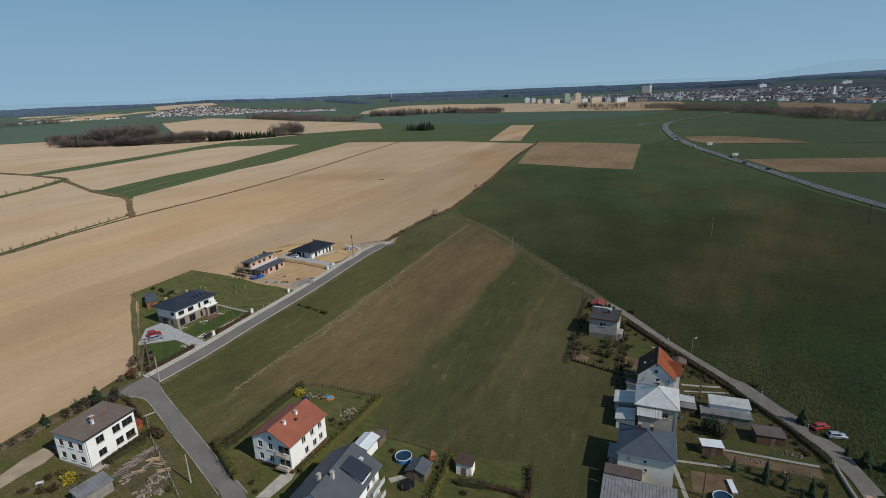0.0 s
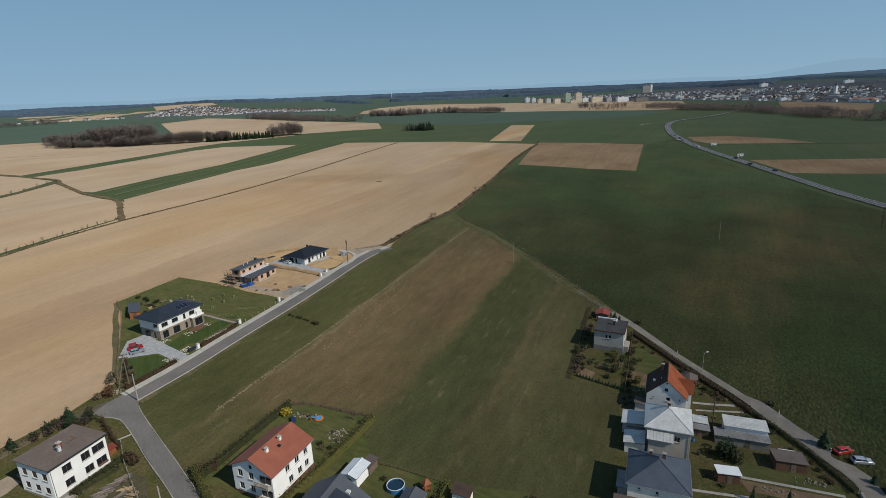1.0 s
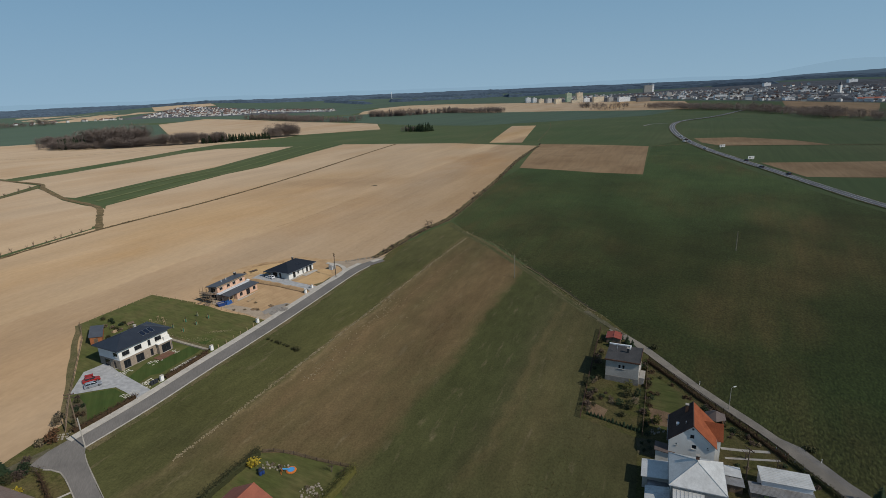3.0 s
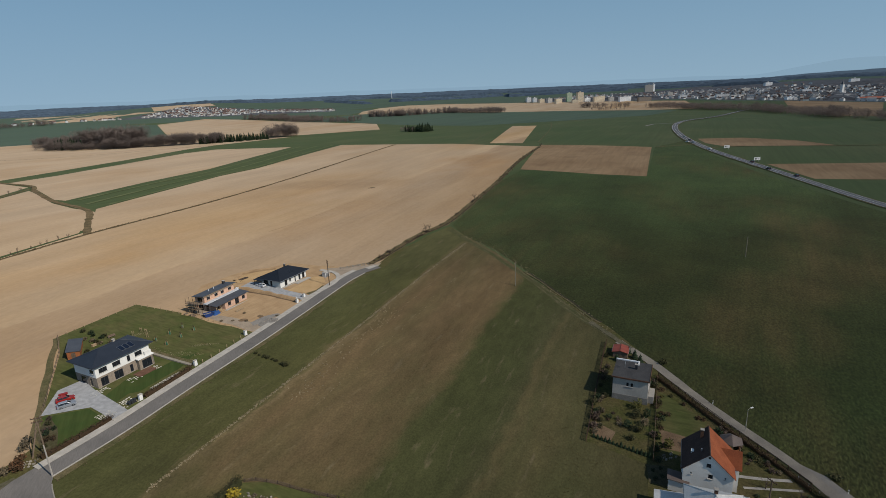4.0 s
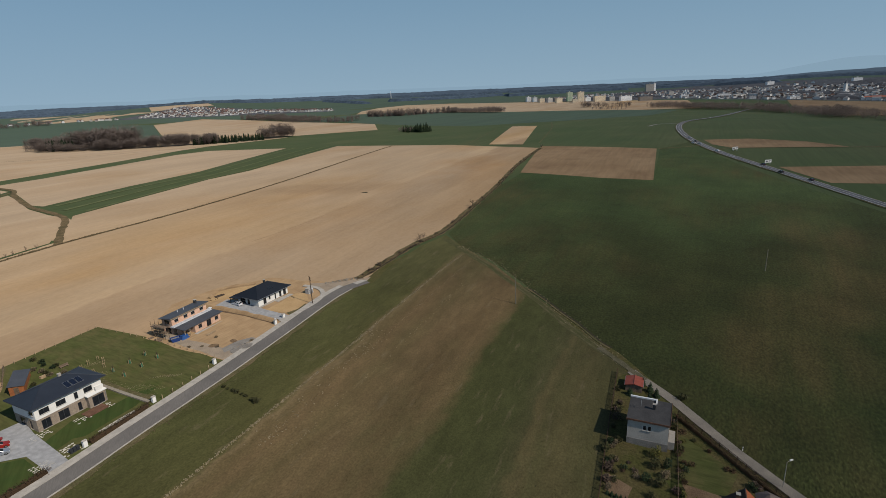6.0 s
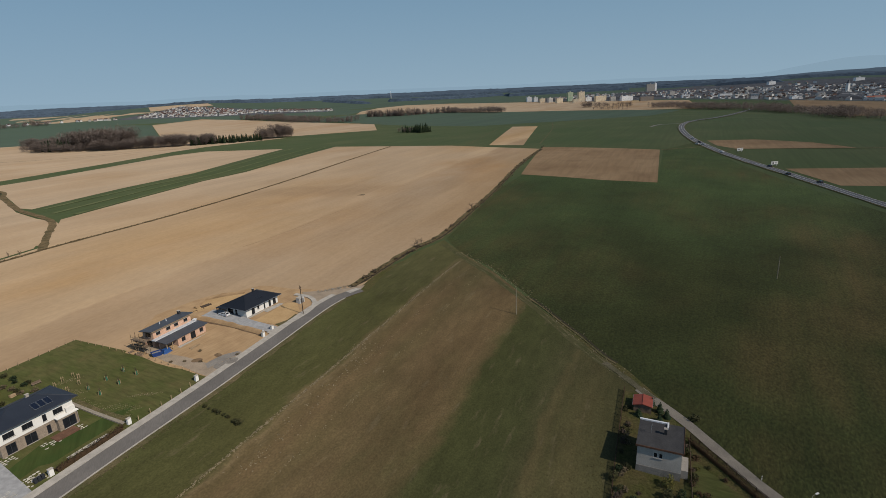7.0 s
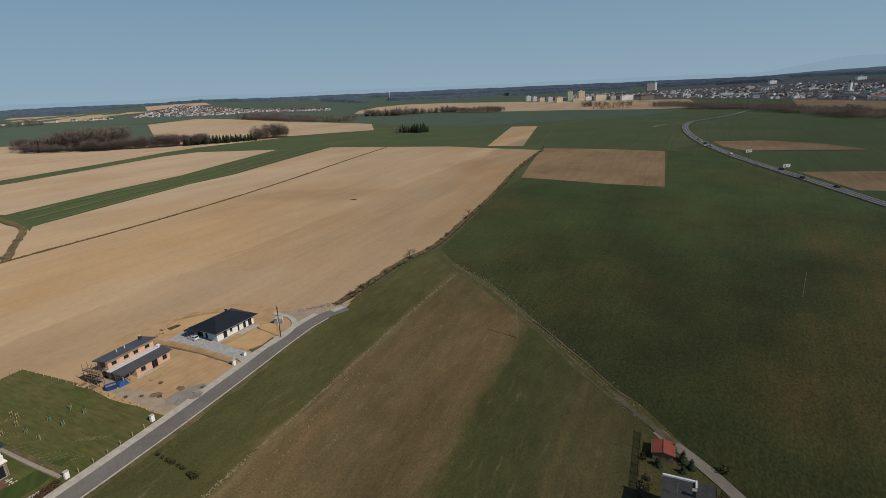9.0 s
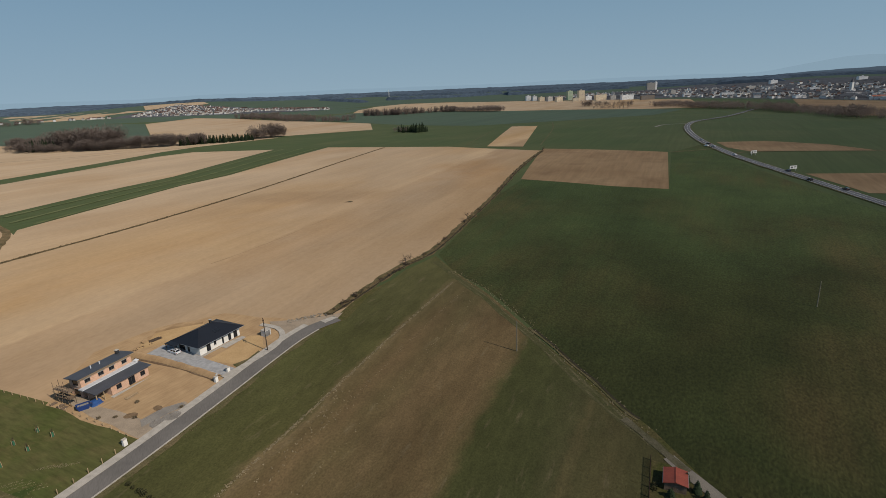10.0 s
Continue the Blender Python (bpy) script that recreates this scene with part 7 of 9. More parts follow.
patch("lawn", [(-81, 145.4), (-80.1, 152.7), (-74.7, 158.5), (-72, 164.1), (-68.6, 166.5), (-69.3, 158.8), (-71.8, 153.1), (-73.9, 147.9), (-76, 146.9), (-76.9, 143.4)], M["lawn_fresh"], "watered green lawn before a modern house", "lawn", 1.8)
for k, (x, y, r) in enumerate(((-82.4, 127.4, 0.9), (-83.4, 129.2, 1.0), (-84.6, 131.0, 0.8), (-85.4, 132.8, 1.0), (-86.6, 134.6, 0.8), (-82.0, 129.6, 0.6), (-84.4, 133.0, 0.6), (-87.6, 136.2, 0.7))):
    bush("dark planted shrub in a bed beside a fence", x, y, r, 0.9 + 0.3 * (k % 3), 940 + k, M[("hedge", "hedge_brown", "conifer", "twig")[k % 4]], 140, "shrubs in the corner bed")
car("red hatchback parked on a paved drive", -88.9, 143.6, 38, M["car_red"])
car("silver estate car parked on a paved drive", -87.2, 141.5, 38, M["car_silver"], True)
t = thing("ride_on_toy", "red ride-on toy on a drive", "toy", -91.0, 145.8, turn=30)
part("seat", boxes((-0.9, 0.9, -0.35, 0.35, 0.15, 0.5)), M["car_red"], t)
for sx in (-0.6, 0.6):
    for sy in (-0.36, 0.36):
        bm = bmesh.new()
        rod(bm, (sx, sy - 0.06, 0.15), (sx, sy + 0.06, 0.15), 0.17, 0.17, 10)
        part("wheel", bm, M["rubber"], t)
stones("stone_bed", "bed of pale flat stones beside a drive", -83.6, 147.9, 64, 7, 4, 0.62, 0.3, M["pale_stone"], RNG, 0.12, 0.03)
stones("stone_bed", "bed of pale flat stones by a gate", -74.4, 143.7, 64, 6, 6, 0.62, 0.3, M["pale_stone"], RNG, 0.12, 0.03)
stones("stone_bed", "bed of pale flat stones by a hedge", -76.6, 138.9, 64, 6, 5, 0.62, 0.3, M["pale_stone"], RNG, 0.12, 0.03)
stones("stone_bed", "pale flat stones round a terrace", -78.4, 154.0, 64, 5, 4, 0.62, 0.3, M["pale_stone"], RNG, 0.12, 0.03)
stones("stone_bed", "pale flat stones beside a house corner", -75.9, 159.5, 64, 3, 4, 0.62, 0.3, M["pale_stone"], RNG, 0.12, 0.03)
hedge("low dark brown hedge along a street", [(-80.6, 124.0), (-77.2, 130.5), (-74.4, 137.0)], 0.9, 0.9, M["hedge_brown"], 15)
hedge("low dark brown hedge along a street", [(-71.4, 145.6), (-68.8, 152), (-66.4, 158.6)], 0.9, 0.9, M["hedge_brown"], 16)
for x, y in ((-71.8, 144.6), (-65.9, 160.4), (-58.9, 177.8), (-49.9, 201.2)):
    pillar(x, y, 65)
ribbon("stone_edge", [(-71.9, 149.2), (-70.2, 153.0), (-68.4, 156.8)], 0.7, M["pale_stone"], "pale stone edging beside a low hedge", "edging", 2.2, step=1, height=0.06, rag=0.5)
pillar(-48.8, 205.8, 65, 1.3)
t = thing("bin", "grey waste bins beside a gate", "bin", -73.2, 142.2, turn=64)
for k in range(3):
    part("drum", boxes((k * 0.65, k * 0.65 + 0.55, 0, 0.6, -0.05, 1.05)), M["dark_trim"], t)
ribbon("garden_wall", [(-66.8, 160.2), (-75.5, 163.7), (-84.6, 167.7)], 0.8, M["rock"], "low pale stone wall across a garden", "wall", 2, height=0.3)
patch("bare_strip", [(-66.6, 161.0), (-67.8, 163.2), (-76, 166.2), (-85, 169.6), (-84.8, 167.6), (-75.6, 163.8)], M["verge"], "dry bare strip behind a garden wall", "ground", 1.9, rag=0.5)
fence("low timber fence along a soil field", [(-82.6, 124.6), (-87.3, 132), (-95.8, 148), (-105, 165), (-111.5, 173.6)], 1.1, M["wood"], M["wood"], 2.6)
fence("wire fence on thin posts along a street", [(-64.6, 161.8), (-62.3, 167.2), (-59.3, 175.2)], 1.2, M["pale_wood"], M["metal"], 2.6, ())
fence("thin post fence along a lawn", [(-111.5, 173.6), (-104.4, 190.2), (-102, 196.6), (-91.8, 193.3), (-80.1, 189.2), (-69.2, 184.7), (-60.0, 180.6)], 1.0, M["pale_wood"], M["metal"], 2.5, ())


def sapling(x, y, k):
    t = thing("sapling", "young tree in a green guard between stakes", "sapling", x, y, turn=k * 37, group="saplings on the lawn")
    for a in (0, 2.1, 4.2):
        bm = bmesh.new()
        rod(bm, (0.35 * math.cos(a), 0.35 * math.sin(a), -0.1), (0.3 * math.cos(a), 0.3 * math.sin(a), 1.3), 0.04, 0.04, 5)
        part("stake", bm, M["pale_wood"], t)
    bm = bmesh.new()
    rod(bm, (0, 0, 0), (0, 0, 1.0), 0.22, 0.22, 8)
    part("guard", bm, M["guard"], t)
    bm = bmesh.new()
    for j in range(9):
        twig(bm, Vector((0, 0, 0.9 + 0.08 * j)), Vector((0.4 * math.cos(j * 2.4), 0.4 * math.sin(j * 2.4), 1.6 + 0.1 * j)), 0.03)
    part("crown", bm, M["twig"], t)


M["guard"] = mat("green_tree_guard", (0.06, 0.19, 0.10), (0.045, 0.15, 0.08), 2, 0.7, 5, 0.1)
for k, (x, y) in enumerate(((-80.9, 177.1), (-76.9, 175.5), (-82.7, 172.8), (-78.7, 170.9), (-75.1, 180.0), (-79.1, 181.2))):
    sapling(x, y, k)
for x, y in ((-91.1, 176.0), (-90.0, 178.2), (-88.2, 177.6), (-86.4, 175.0), (-91.3, 173.5), (-87.1, 171.8)):
    t = thing("garden_stake", "pair of pale timber stakes on a lawn", "stake", x, y, turn=30, group="stakes on the lawn")
    for s in (-0.25, 0.25):
        bm = bmesh.new()
        rod(bm, (s, 0, -0.2), (s * 0.8, 0, 1.5), 0.05, 0.045, 5)
        part("stake", bm, M["pale_wood"], t)
    part("crossbar", boxes((-0.3, 0.3, -0.04, 0.04, 1.1, 1.2)), M["pale_wood"], t)
for a, b, n in (((-91.5, 174.4), (-89.0, 178.0), 5), ((-91.0, 172.6), (-83.4, 171.4), 7), ((-85.4, 169.4), (-67.8, 162.6), 11), ((-71.0, 171.0), (-65.4, 172.0), 6), ((-74, 167), (-67, 165.6), 6)):
    for k in range(n):
        f = (k + 0.5) / n
        x, y = a[0] + (b[0] - a[0]) * f, a[1] + (b[1] - a[1]) * f
        tufts("dry_grass", "short pale row of raked dry grass", [(x - 0.9, y - 0.5), (x + 0.9, y + 0.5)], 0.12, 26, 0.13, M["tuft"], 400 + k)
for k, (x, y) in enumerate(((-100.5, 172), (-97.5, 170.5), (-95, 171.8), (-103, 172.6), (-93.2, 166.2))):
    bush("dry shrub beside a garden shed", x, y, 1.0, 1.0, 90 + k, M["twig_pale"], 110, "shrubs by the shed")
t = thing("garden_bench", "timber bench set on a lawn", "bench", -96.5, 174.6, turn=60)
part("seat", boxes((-1.0, 1.0, -0.25, 0.25, 0.42, 0.48)), M["wood"], t)
part("backrest", boxes((-1.0, 1.0, 0.2, 0.26, 0.48, 0.95)), M["wood"], t)
for sx in (-0.85, 0.85):
    part("leg", boxes((sx - 0.05, sx + 0.05, -0.22, 0.22, -0.05, 0.42)), M["wood"], t)
pile("log_pile", "stack of firewood beside a garden shed", -98.6, 169.6, 64, 5, 1.2, M["pale_wood"], 4, 0.1, "wood pile", 0.1)

for k, (x, y) in enumerate(((-97.3, 164.3), (-98.2, 165.8), (-95.6, 163.2), (-98.9, 171.3), (-99.0, 173.8), (-98.8, 175.1), (-102.1, 175.0), (-106.5, 177.5), (-103.8, 176.3))):
    bush("low evergreen shrub beside a garden shed", x, y, 0.8 + 0.12 * (k % 3), 1.0, 620 + k, M["hedge" if k % 2 else "conifer"], 150, "shrubs behind the modern house")

# ---------------------------------------------------------------- building site and bungalow


def skip():
    t = thing("skip", "dark blue steel waste skip full of rubble", "skip", -74.9, 189.6, turn=40)
    t.scale = (0.72, 0.9, 0.9)
    bm = bmesh.new()
    for a, b in ((-0.95, -0.87), (0.87, 0.95)):
        solid(bm, [Vector(v) for v in ((-1.3, a, 0.1), (1.3, a, 0.1), (1.3, b, 0.1), (-1.3, b, 0.1))], [Vector(v) for v in ((-1.9, a, 1.3), (1.9, a, 1.3), (1.9, b, 1.3), (-1.9, b, 1.3))])
    for s in (-1, 1):
        solid(bm, [Vector(v) for v in ((s * 1.3, -0.87, 0.1), (s * 1.38, -0.87, 0.1), (s * 1.38, 0.87, 0.1), (s * 1.3, 0.87, 0.1))], [Vector(v) for v in ((s * 1.82, -0.87, 1.3), (s * 1.9, -0.87, 1.3), (s * 1.9, 0.87, 1.3), (s * 1.82, 0.87, 1.3))])
    box(bm, -1.35, 1.35, -0.9, 0.9, -0.05, 0.12)
    part("tub", bm, M["blue"], t)
    part("load", boxes((-1.5, 1.5, -0.86, 0.86, 0.6, 0.95)), M["gravel"], t)
    for s in (-1, 1):
        bm = bmesh.new()
        rod(bm, (s * 0.9, -1.0, 0.9), (s * 0.9, 1.0, 0.9), 0.07, 0.07, 8)
        part("lug", bm, M["blue"], t)
    w = thing("covered_stack", "building blocks under a crumpled blue tarpaulin", "tarpaulin", -73.2, 191.3, turn=66)
    bm = bmesh.new()
    n = 12
    g = [[bm.verts.new((-1.3 + 2.6 * i / n, -0.9 + 1.8 * j / n, max(0.05, (1.15 - 1.7 * max(0, abs(i / n - 0.5) * 2 - 0.75) * 4 - 1.7 * max(0, abs(j / n - 0.5) * 2 - 0.7) * 3.5)) + 0.16 * noise.noise(Vector((i * 0.6, j * 0.7, 3))))) for j in range(n + 1)] for i in range(n + 1)]
    for i in range(n):
        for j in range(n):
            bm.faces.new((g[i][j], g[i + 1][j], g[i + 1][j + 1], g[i][j + 1]))
    part("cover", bm, M["tarp"], w)
    part("block_stack", boxes((-0.95, 0.95, -0.6, 0.6, -0.05, 0.95)), M["block"], w)


skip()
car("white car parked beside a bungalow", -66.6, 214.6, 150, M["car_white"], True)
patch("drive", [(-73.6, 213.6), (-71.6, 218.6), (-68.6, 218.4), (-59.0, 213.0), (-56.4, 211.4), (-47.2, 207.2), (-49.2, 203.9), (-60.6, 208.8), (-69.6, 212.6)], M["paving"], "light grey block-paved drive", "driveway", 2.3)
ribbon("earth_bank", [(-76.5, 213.2), (-68.3, 210.6), (-59.8, 207.3), (-50.2, 203.0)], 2.3, M["sand"], "low rounded bank of yellow earth", "bank", 2.2, step=1, rag=0.4, across=8, crown=0.75)
ribbon("pavement", [(-49.0, 203), (-44, 212), (-40.8, 219.6), (-40.6, 225), (-43.5, 229.5), (-49, 231.5)], 1.6, M["concrete"], "pale pavement curving round a corner plot", "pavement", 3.4, step=2, height=0.08)
ribbon("earth_bank", [(-75.5, 211.2), (-67.8, 208.9), (-59.2, 205.7), (-50.4, 201.6)], 0.7, M["earth"], "rough brown foot of an earth bank", "earth bank", 2.6, step=1, rag=0.9, across=4, crown=0.12)
stones("rubble_heap", "dumped rubble and stones along a road end", -36.5, 236.6, 28, 24, 4, 0.5, 0.34, M["rock"], RNG, 0.3, 0.25, "rubble")
stones("rubble_heap", "dumped stones beside a bungalow", -77.0, 217.5, 60, 8, 2, 0.8, 0.3, M["earth"], RNG, 0.3, 0.2, "rubble")
patch("slab", [(-32.0, 234.3), (-29.2, 236.9), (-26.9, 236.6), (-30.1, 232.9)], M["concrete"], "pale concrete slab at a road end", "pavement", 3.2, rag=0.2)
patch("apron", [(-40, 225), (-34, 229), (-27, 236), (-26, 240), (-36, 235.5), (-47, 233.5), (-45, 230)], M["sandy_gravel"], "gravelled turning head", "road", 2.8)
patch("gravel_heap_ground", [(-58.6, 183.5), (-52.6, 191.4), (-54.4, 192.6), (-57.2, 190.6), (-60.2, 186)], M["gravel"], "spread grey gravel", "gravel", 2.4, rag=0.5)


def heap(label, x, y, r, h, m, seed):
    rng = random.Random(seed)
    bm = bmesh.new()
    rows = []
    for k in range(7):
        f = k / 6
        rows.append([bm.verts.new((r * f * math.cos(a) * (1 + 0.2 * rng.random()), r * 0.7 * f * math.sin(a) * (1 + 0.2 * rng.random()), h * (1 - f) ** 1.3 * (0.85 + 0.3 * rng.random()) - 0.1 * (k == 6))) for a in [j * math.tau / 14 for j in range(14)]])
    for a, b in zip(rows, rows[1:]):
        for j in range(14):
            bm.faces.new((a[j], b[j], b[(j + 1) % 14], a[(j + 1) % 14]))
    bmesh.ops.remove_doubles(bm, verts=bm.verts[:], dist=0.01)
    return single("mound", bm, m, label, "mound", at=pose(x, y, gz(x, y) + 0.1, 0, 0, seed * 50))


heap("grey gravel heap on a building site", -54.2, 187.4, 2.6, 0.9, M["gravel"], 1)
heap("grey gravel heap on a building site", -56.6, 185.2, 1.8, 0.6, M["gravel"], 2)
heap("earth heap on a building site", -58.8, 190.4, 1.3, 0.5, M["earth"], 3)
heap("earth heap on a building site", -63.4, 187.4, 1.6, 0.4, M["earth"], 4)
patch("yellow_sand", [(-77.5, 216.0), (-78.2, 224.0), (-73.2, 229.8), (-66.8, 232.4), (-63.5, 229.5), (-69.5, 219.4), (-73.0, 218.4)], M["fresh_sand"], "bright yellow dug sand behind a bungalow", "ground", 1.9, rag=0.7)
patch("yellow_sand", [(-56.0, 211.6), (-52.4, 218.6), (-50.2, 224.6), (-46.6, 225.0), (-43.6, 218.5), (-46.6, 211.8), (-49.4, 209.2)], M["fresh_sand"], "levelled yellow sand before a bungalow", "ground", 1.9, rag=0.5)
patch("rough_verge", [(-49.0, 208.9), (-46.4, 211.8), (-44.4, 216.6), (-43.4, 215.6), (-44.8, 211.6), (-47.0, 207.6)], M["verge"], "rough dry weeds beside a pavement", "verge", 2.1, rag=0.5)
ribbon("sand_ridge", [(-66.5, 232.0), (-72.0, 230.0), (-77.2, 225.0), (-77.8, 219.0)], 1.3, M["sand"], "rough ridge of dug earth", "bank", 2.0, step=1, rag=0.8, across=6, crown=0.5)
for k, (x, y) in enumerate(((-66, 186.6), (-69.5, 186.2), (-61.8, 186.6), (-53.6, 190.8), (-64.4, 192.2))):
    bush("dry weeds on a building site", x, y, 0.7, 0.5, 100 + k, M["twig_pale"], 70, "weeds on the site")
pile("timber_stack", "stack of fresh formwork timber", -67.0, 194.6, 66, 5, 3.0, M["pale_wood"], 2, 0.09, "timber", 0.1)
pile("timber_stack", "frame of dark timbers on sand", -75.4, 221.6, 55, 5, 3.2, M["pole_wood"], 1, 0.16, "timber", 0.15)
t = thing("utility_cabinet", "white utility cabinet beside the street", "cabinet", -45.4, 225.2, turn=62)
part("body", boxes((-1.1, 1.1, -0.8, 0.8, -0.3, 1.9)), M["trim"], t)
part("lid", boxes((-1.2, 1.2, -0.9, 0.9, 1.9, 2.0)), M["concrete"], t)
part("door", boxes((-0.8, 0.8, -0.83, -0.803, 0.1, 1.7)), M["dull_sheet"], t)
t = thing("marker_box", "small white meter box beside a street", "meter box", -50.6, 203.2, turn=62)
part("body", boxes((-0.25, 0.25, -0.2, 0.2, -0.2, 1.0)), M["trim"], t)
part("door", boxes((-0.2, 0.2, -0.215, -0.202, 0.3, 0.9)), M["dull_sheet"], t)
power_pole("dark wooden power pole beside the street", -42.2, 216.4, 9.6, M["pole_wood"], 30, 2)

# ---------------------------------------------------------------- meadow, ditch and open fields
power_pole("pale wooden pole at a field corner", 25.2, 216.2, 9.0, M["pole_pale"], 20, 0)
power_pole("pale wooden pole in a green field", 117.3, 235.2, 8.2, M["pole_pale"], 20, 0)
power_pole("dark wooden pole near the main road", 189.8, 238.8, 9.0, M["pole_wood"], 20, 1)
for k, (x, y, r) in enumerate(((-52.3, 167.2, 0.6), (-51.0, 166.4, 0.5), (-49.3, 165.6, 0.7), (-48.2, 165.0, 0.8), (-46.9, 164.3, 0.5), (-45.6, 163.4, 0.6), (-43.4, 162.1, 0.8), (-42.4, 161.5, 1.1))):
    bush("dark low shrub in the meadow", x, y, r, r * 1.1, 120 + k, M["hedge"], 150, "shrubs in the meadow")
for k, (x, y, h) in enumerate(((-9.6, 283, 6.0), (-8.0, 286, 4.5), (-22.4, 255, 3.8), (16.4, 340, 6.0), (15.0, 335, 4.5), (19, 347, 3.6), (6, 310, 3.0), (90, 558, 6), (94, 575, 4), (40, 405, 4.0), (60, 472, 3.6))):
    bare_tree("leafless shrubby tree on a field balk", x, y, h, 20 + k, 1.2, "trees along the balk")
rb = random.Random(11)
for k in range(34):
    i = rb.randrange(len(EDGE) - 1)
    f = rb.random()
    x, y = (EDGE[i][j] + (EDGE[i + 1][j] - EDGE[i][j]) * f + rb.uniform(-1.3, 1.3) for j in (0, 1))
    bush("leafless scrub on a field balk", x, y, rb.uniform(0.6, 1.3), rb.uniform(0.6, 1.4), 140 + k, M["twig"] if k % 3 else M["twig_pale"], 70, "scrub along the balk")
tufts("dry_grass", "pale dry grass along an old plough edge", [(8, 262), (-6, 233), (-30, 177), (-41, 151), (-55, 117)], 0.42, 1500, 0.20, M["tuft"], 3)
tufts("dry_grass", "pale stones and dry tufts in the brown strip", [(-18, 198), (-30, 165), (-38, 146)], 3.4, 90, 0.24, M["tuft"], 4)
tufts("dry_grass", "scattered pale dry tufts along an old furrow", [(12, 256), (-1, 229), (-24, 176), (-36, 148)], 0.5, 160, 0.16, M["tuft"], 24)
tufts("dry_grass", "scattered pale dry tufts along an old furrow", [(14, 248), (4, 224), (-16, 178), (-30, 146)], 0.8, 110, 0.15, M["tuft"], 25)
tufts("dry_grass", "rough dry grass along a field balk", EDGE, 2.0, 800, 0.40, M["balk_tuft"], 5)
tufts("dry_grass", "rough dry grass along a field track", [(49, 181), (40, 205), (30, 231), (20, 256), (8, 273)], 2.2, 260, 0.22, M["tuft"], 6)
tufts("dry_grass", "rough dry grass beside a kerb", [(p[0] + 3.2, p[1] - 1.2) for p in STREET[1:-1]], 1.0, 420, 0.2, M["balk_tuft"], 7)
tufts("dry_grass", "rough grass along a field ditch", [(-215, 180), (-191, 214), (-184, 238), (-171, 280), (-146, 350), (-116, 467), (-64, 692)], 0.9, 900, 0.5, M["balk_tuft"], 9)
for k in range(16):
    f = k / 15
    x, y = -177 - 18 * f + rb.uniform(-1, 1), 274 - 66 * f + rb.uniform(-1, 1)
    bare_tree("thin leafless roadside tree", x, y, rb.uniform(2.6, 3.8), 60 + k % 4, 0.7, "young trees along the ditch")
for k, (x, y) in enumerate(((-309, 366), (-308, 378), (-310, 392), (-312, 408), (-316, 424), (-314, 432))):
    bare_tree("leafless tree beside a field path", x, y, 5, 70 + k % 3, 0.9, "trees along the field path")


def billboard(x, y, turn, label):
    t = thing("billboard", label, "billboard", x, y, turn=turn, group="billboards along the main road")
    for s in (-1.6, 1.6):
        part("post", boxes((s - 0.12, s + 0.12, -0.1, 0.1, -0.5, 1.3)), M["metal"], t)
    b = part("panel", boxes((-2.4, 2.4, -0.14, 0.14, 1.3, 3.2)), M["trim"], t)
    part("picture", boxes((-1.7, -0.5, -0.16, -0.142, 1.7, 2.7)), M["dark_trim"], b)
    part("picture", boxes((0.2, 1.9, -0.16, -0.142, 2.4, 2.7)), M["dark_trim"], b)
    part("picture", boxes((0.2, 1.4, -0.16, -0.142, 1.8, 2.0)), M["dark_trim"], b)


billboard(219.4, 416.5, 10, "white roadside billboard on two posts")
billboard(229.0, 479.0, 10, "white roadside billboard on two posts")
for k, (x, y, a, c) in enumerate(((222.2, 526, 108, "car_silver"), (214.6, 478, 101, "car_white"), (214.2, 413, 91, "car_black"), (211.5, 388, 90, "car_black"), (215.1, 364, 90, "car_black"), (219.5, 532, 108, "car_white"), (226.8, 545, 108, "car_black"), (236, 578, 110, "car_silver"))):
    car({"car_silver": "silver", "car_white": "white", "car_black": "black"}[c] + " car on the main road", x, y, a, M[c], k % 2 == 0, gz(x, y) + float(lift(x, y, 3.6)), "cars on the main road")

tufts("dry_grass", "olive tufts of old grass in a meadow", [(20, 108), (27, 130), (34, 152), (40, 172)], 9.0, 1300, 0.15, M["olive_tuft"], 21)
tufts("dry_grass", "olive tufts of old grass in a meadow", [(-52, 112), (-30, 165), (-8, 222)], 11.0, 700, 0.14, M["olive_tuft"], 22)

# ---------------------------------------------------------------- cottages and gardens along the lane
hedge("dark leafless hedge along a lane", [(54.2, 156.6), (58.3, 146.0), (61.3, 137.8), (66.3, 125.6), (69.0, 118.2)], 0.5, 0.9, M["hedge_brown"], 31, 26)
fence("dark board fence along a lane", [(54.9, 157.6), (59.1, 146.8), (62.1, 138.5), (67.1, 126.2), (69.6, 119.2)], 1.35, M["brown_plinth"], M["pole_wood"], 2.3, (0.3, 0.9), True)
hedge("dark overgrown hedge along a lane", [(69.2, 118.0), (73.2, 106.0), (74.7, 98.2), (75.4, 93.0)], 0.6, 0.9, M["hedge"], 32, 28)
fence("grey board fence along a lane", [(68.2, 121), (71.0, 113), (73.6, 105.4), (75.2, 98.2), (76.0, 93)], 1.3, M["concrete"], M["wood"], 2.3, (0.2, 0.9), True)
fence("dark brown board fence round a garden", [(30.4, 133.0), (38.2, 154), (46.4, 175)], 1.4, M["brown_plinth"], M["dark_board"], 2.4, (0.1, 0.9), True)
fence("dark board fence between gardens", [(42.4, 126.6), (47.4, 139), (54.0, 156.0)], 1.3, M["brown_plinth"], M["wood"], 2.4, (0.3, 0.9), True)
rr = random.Random(3)
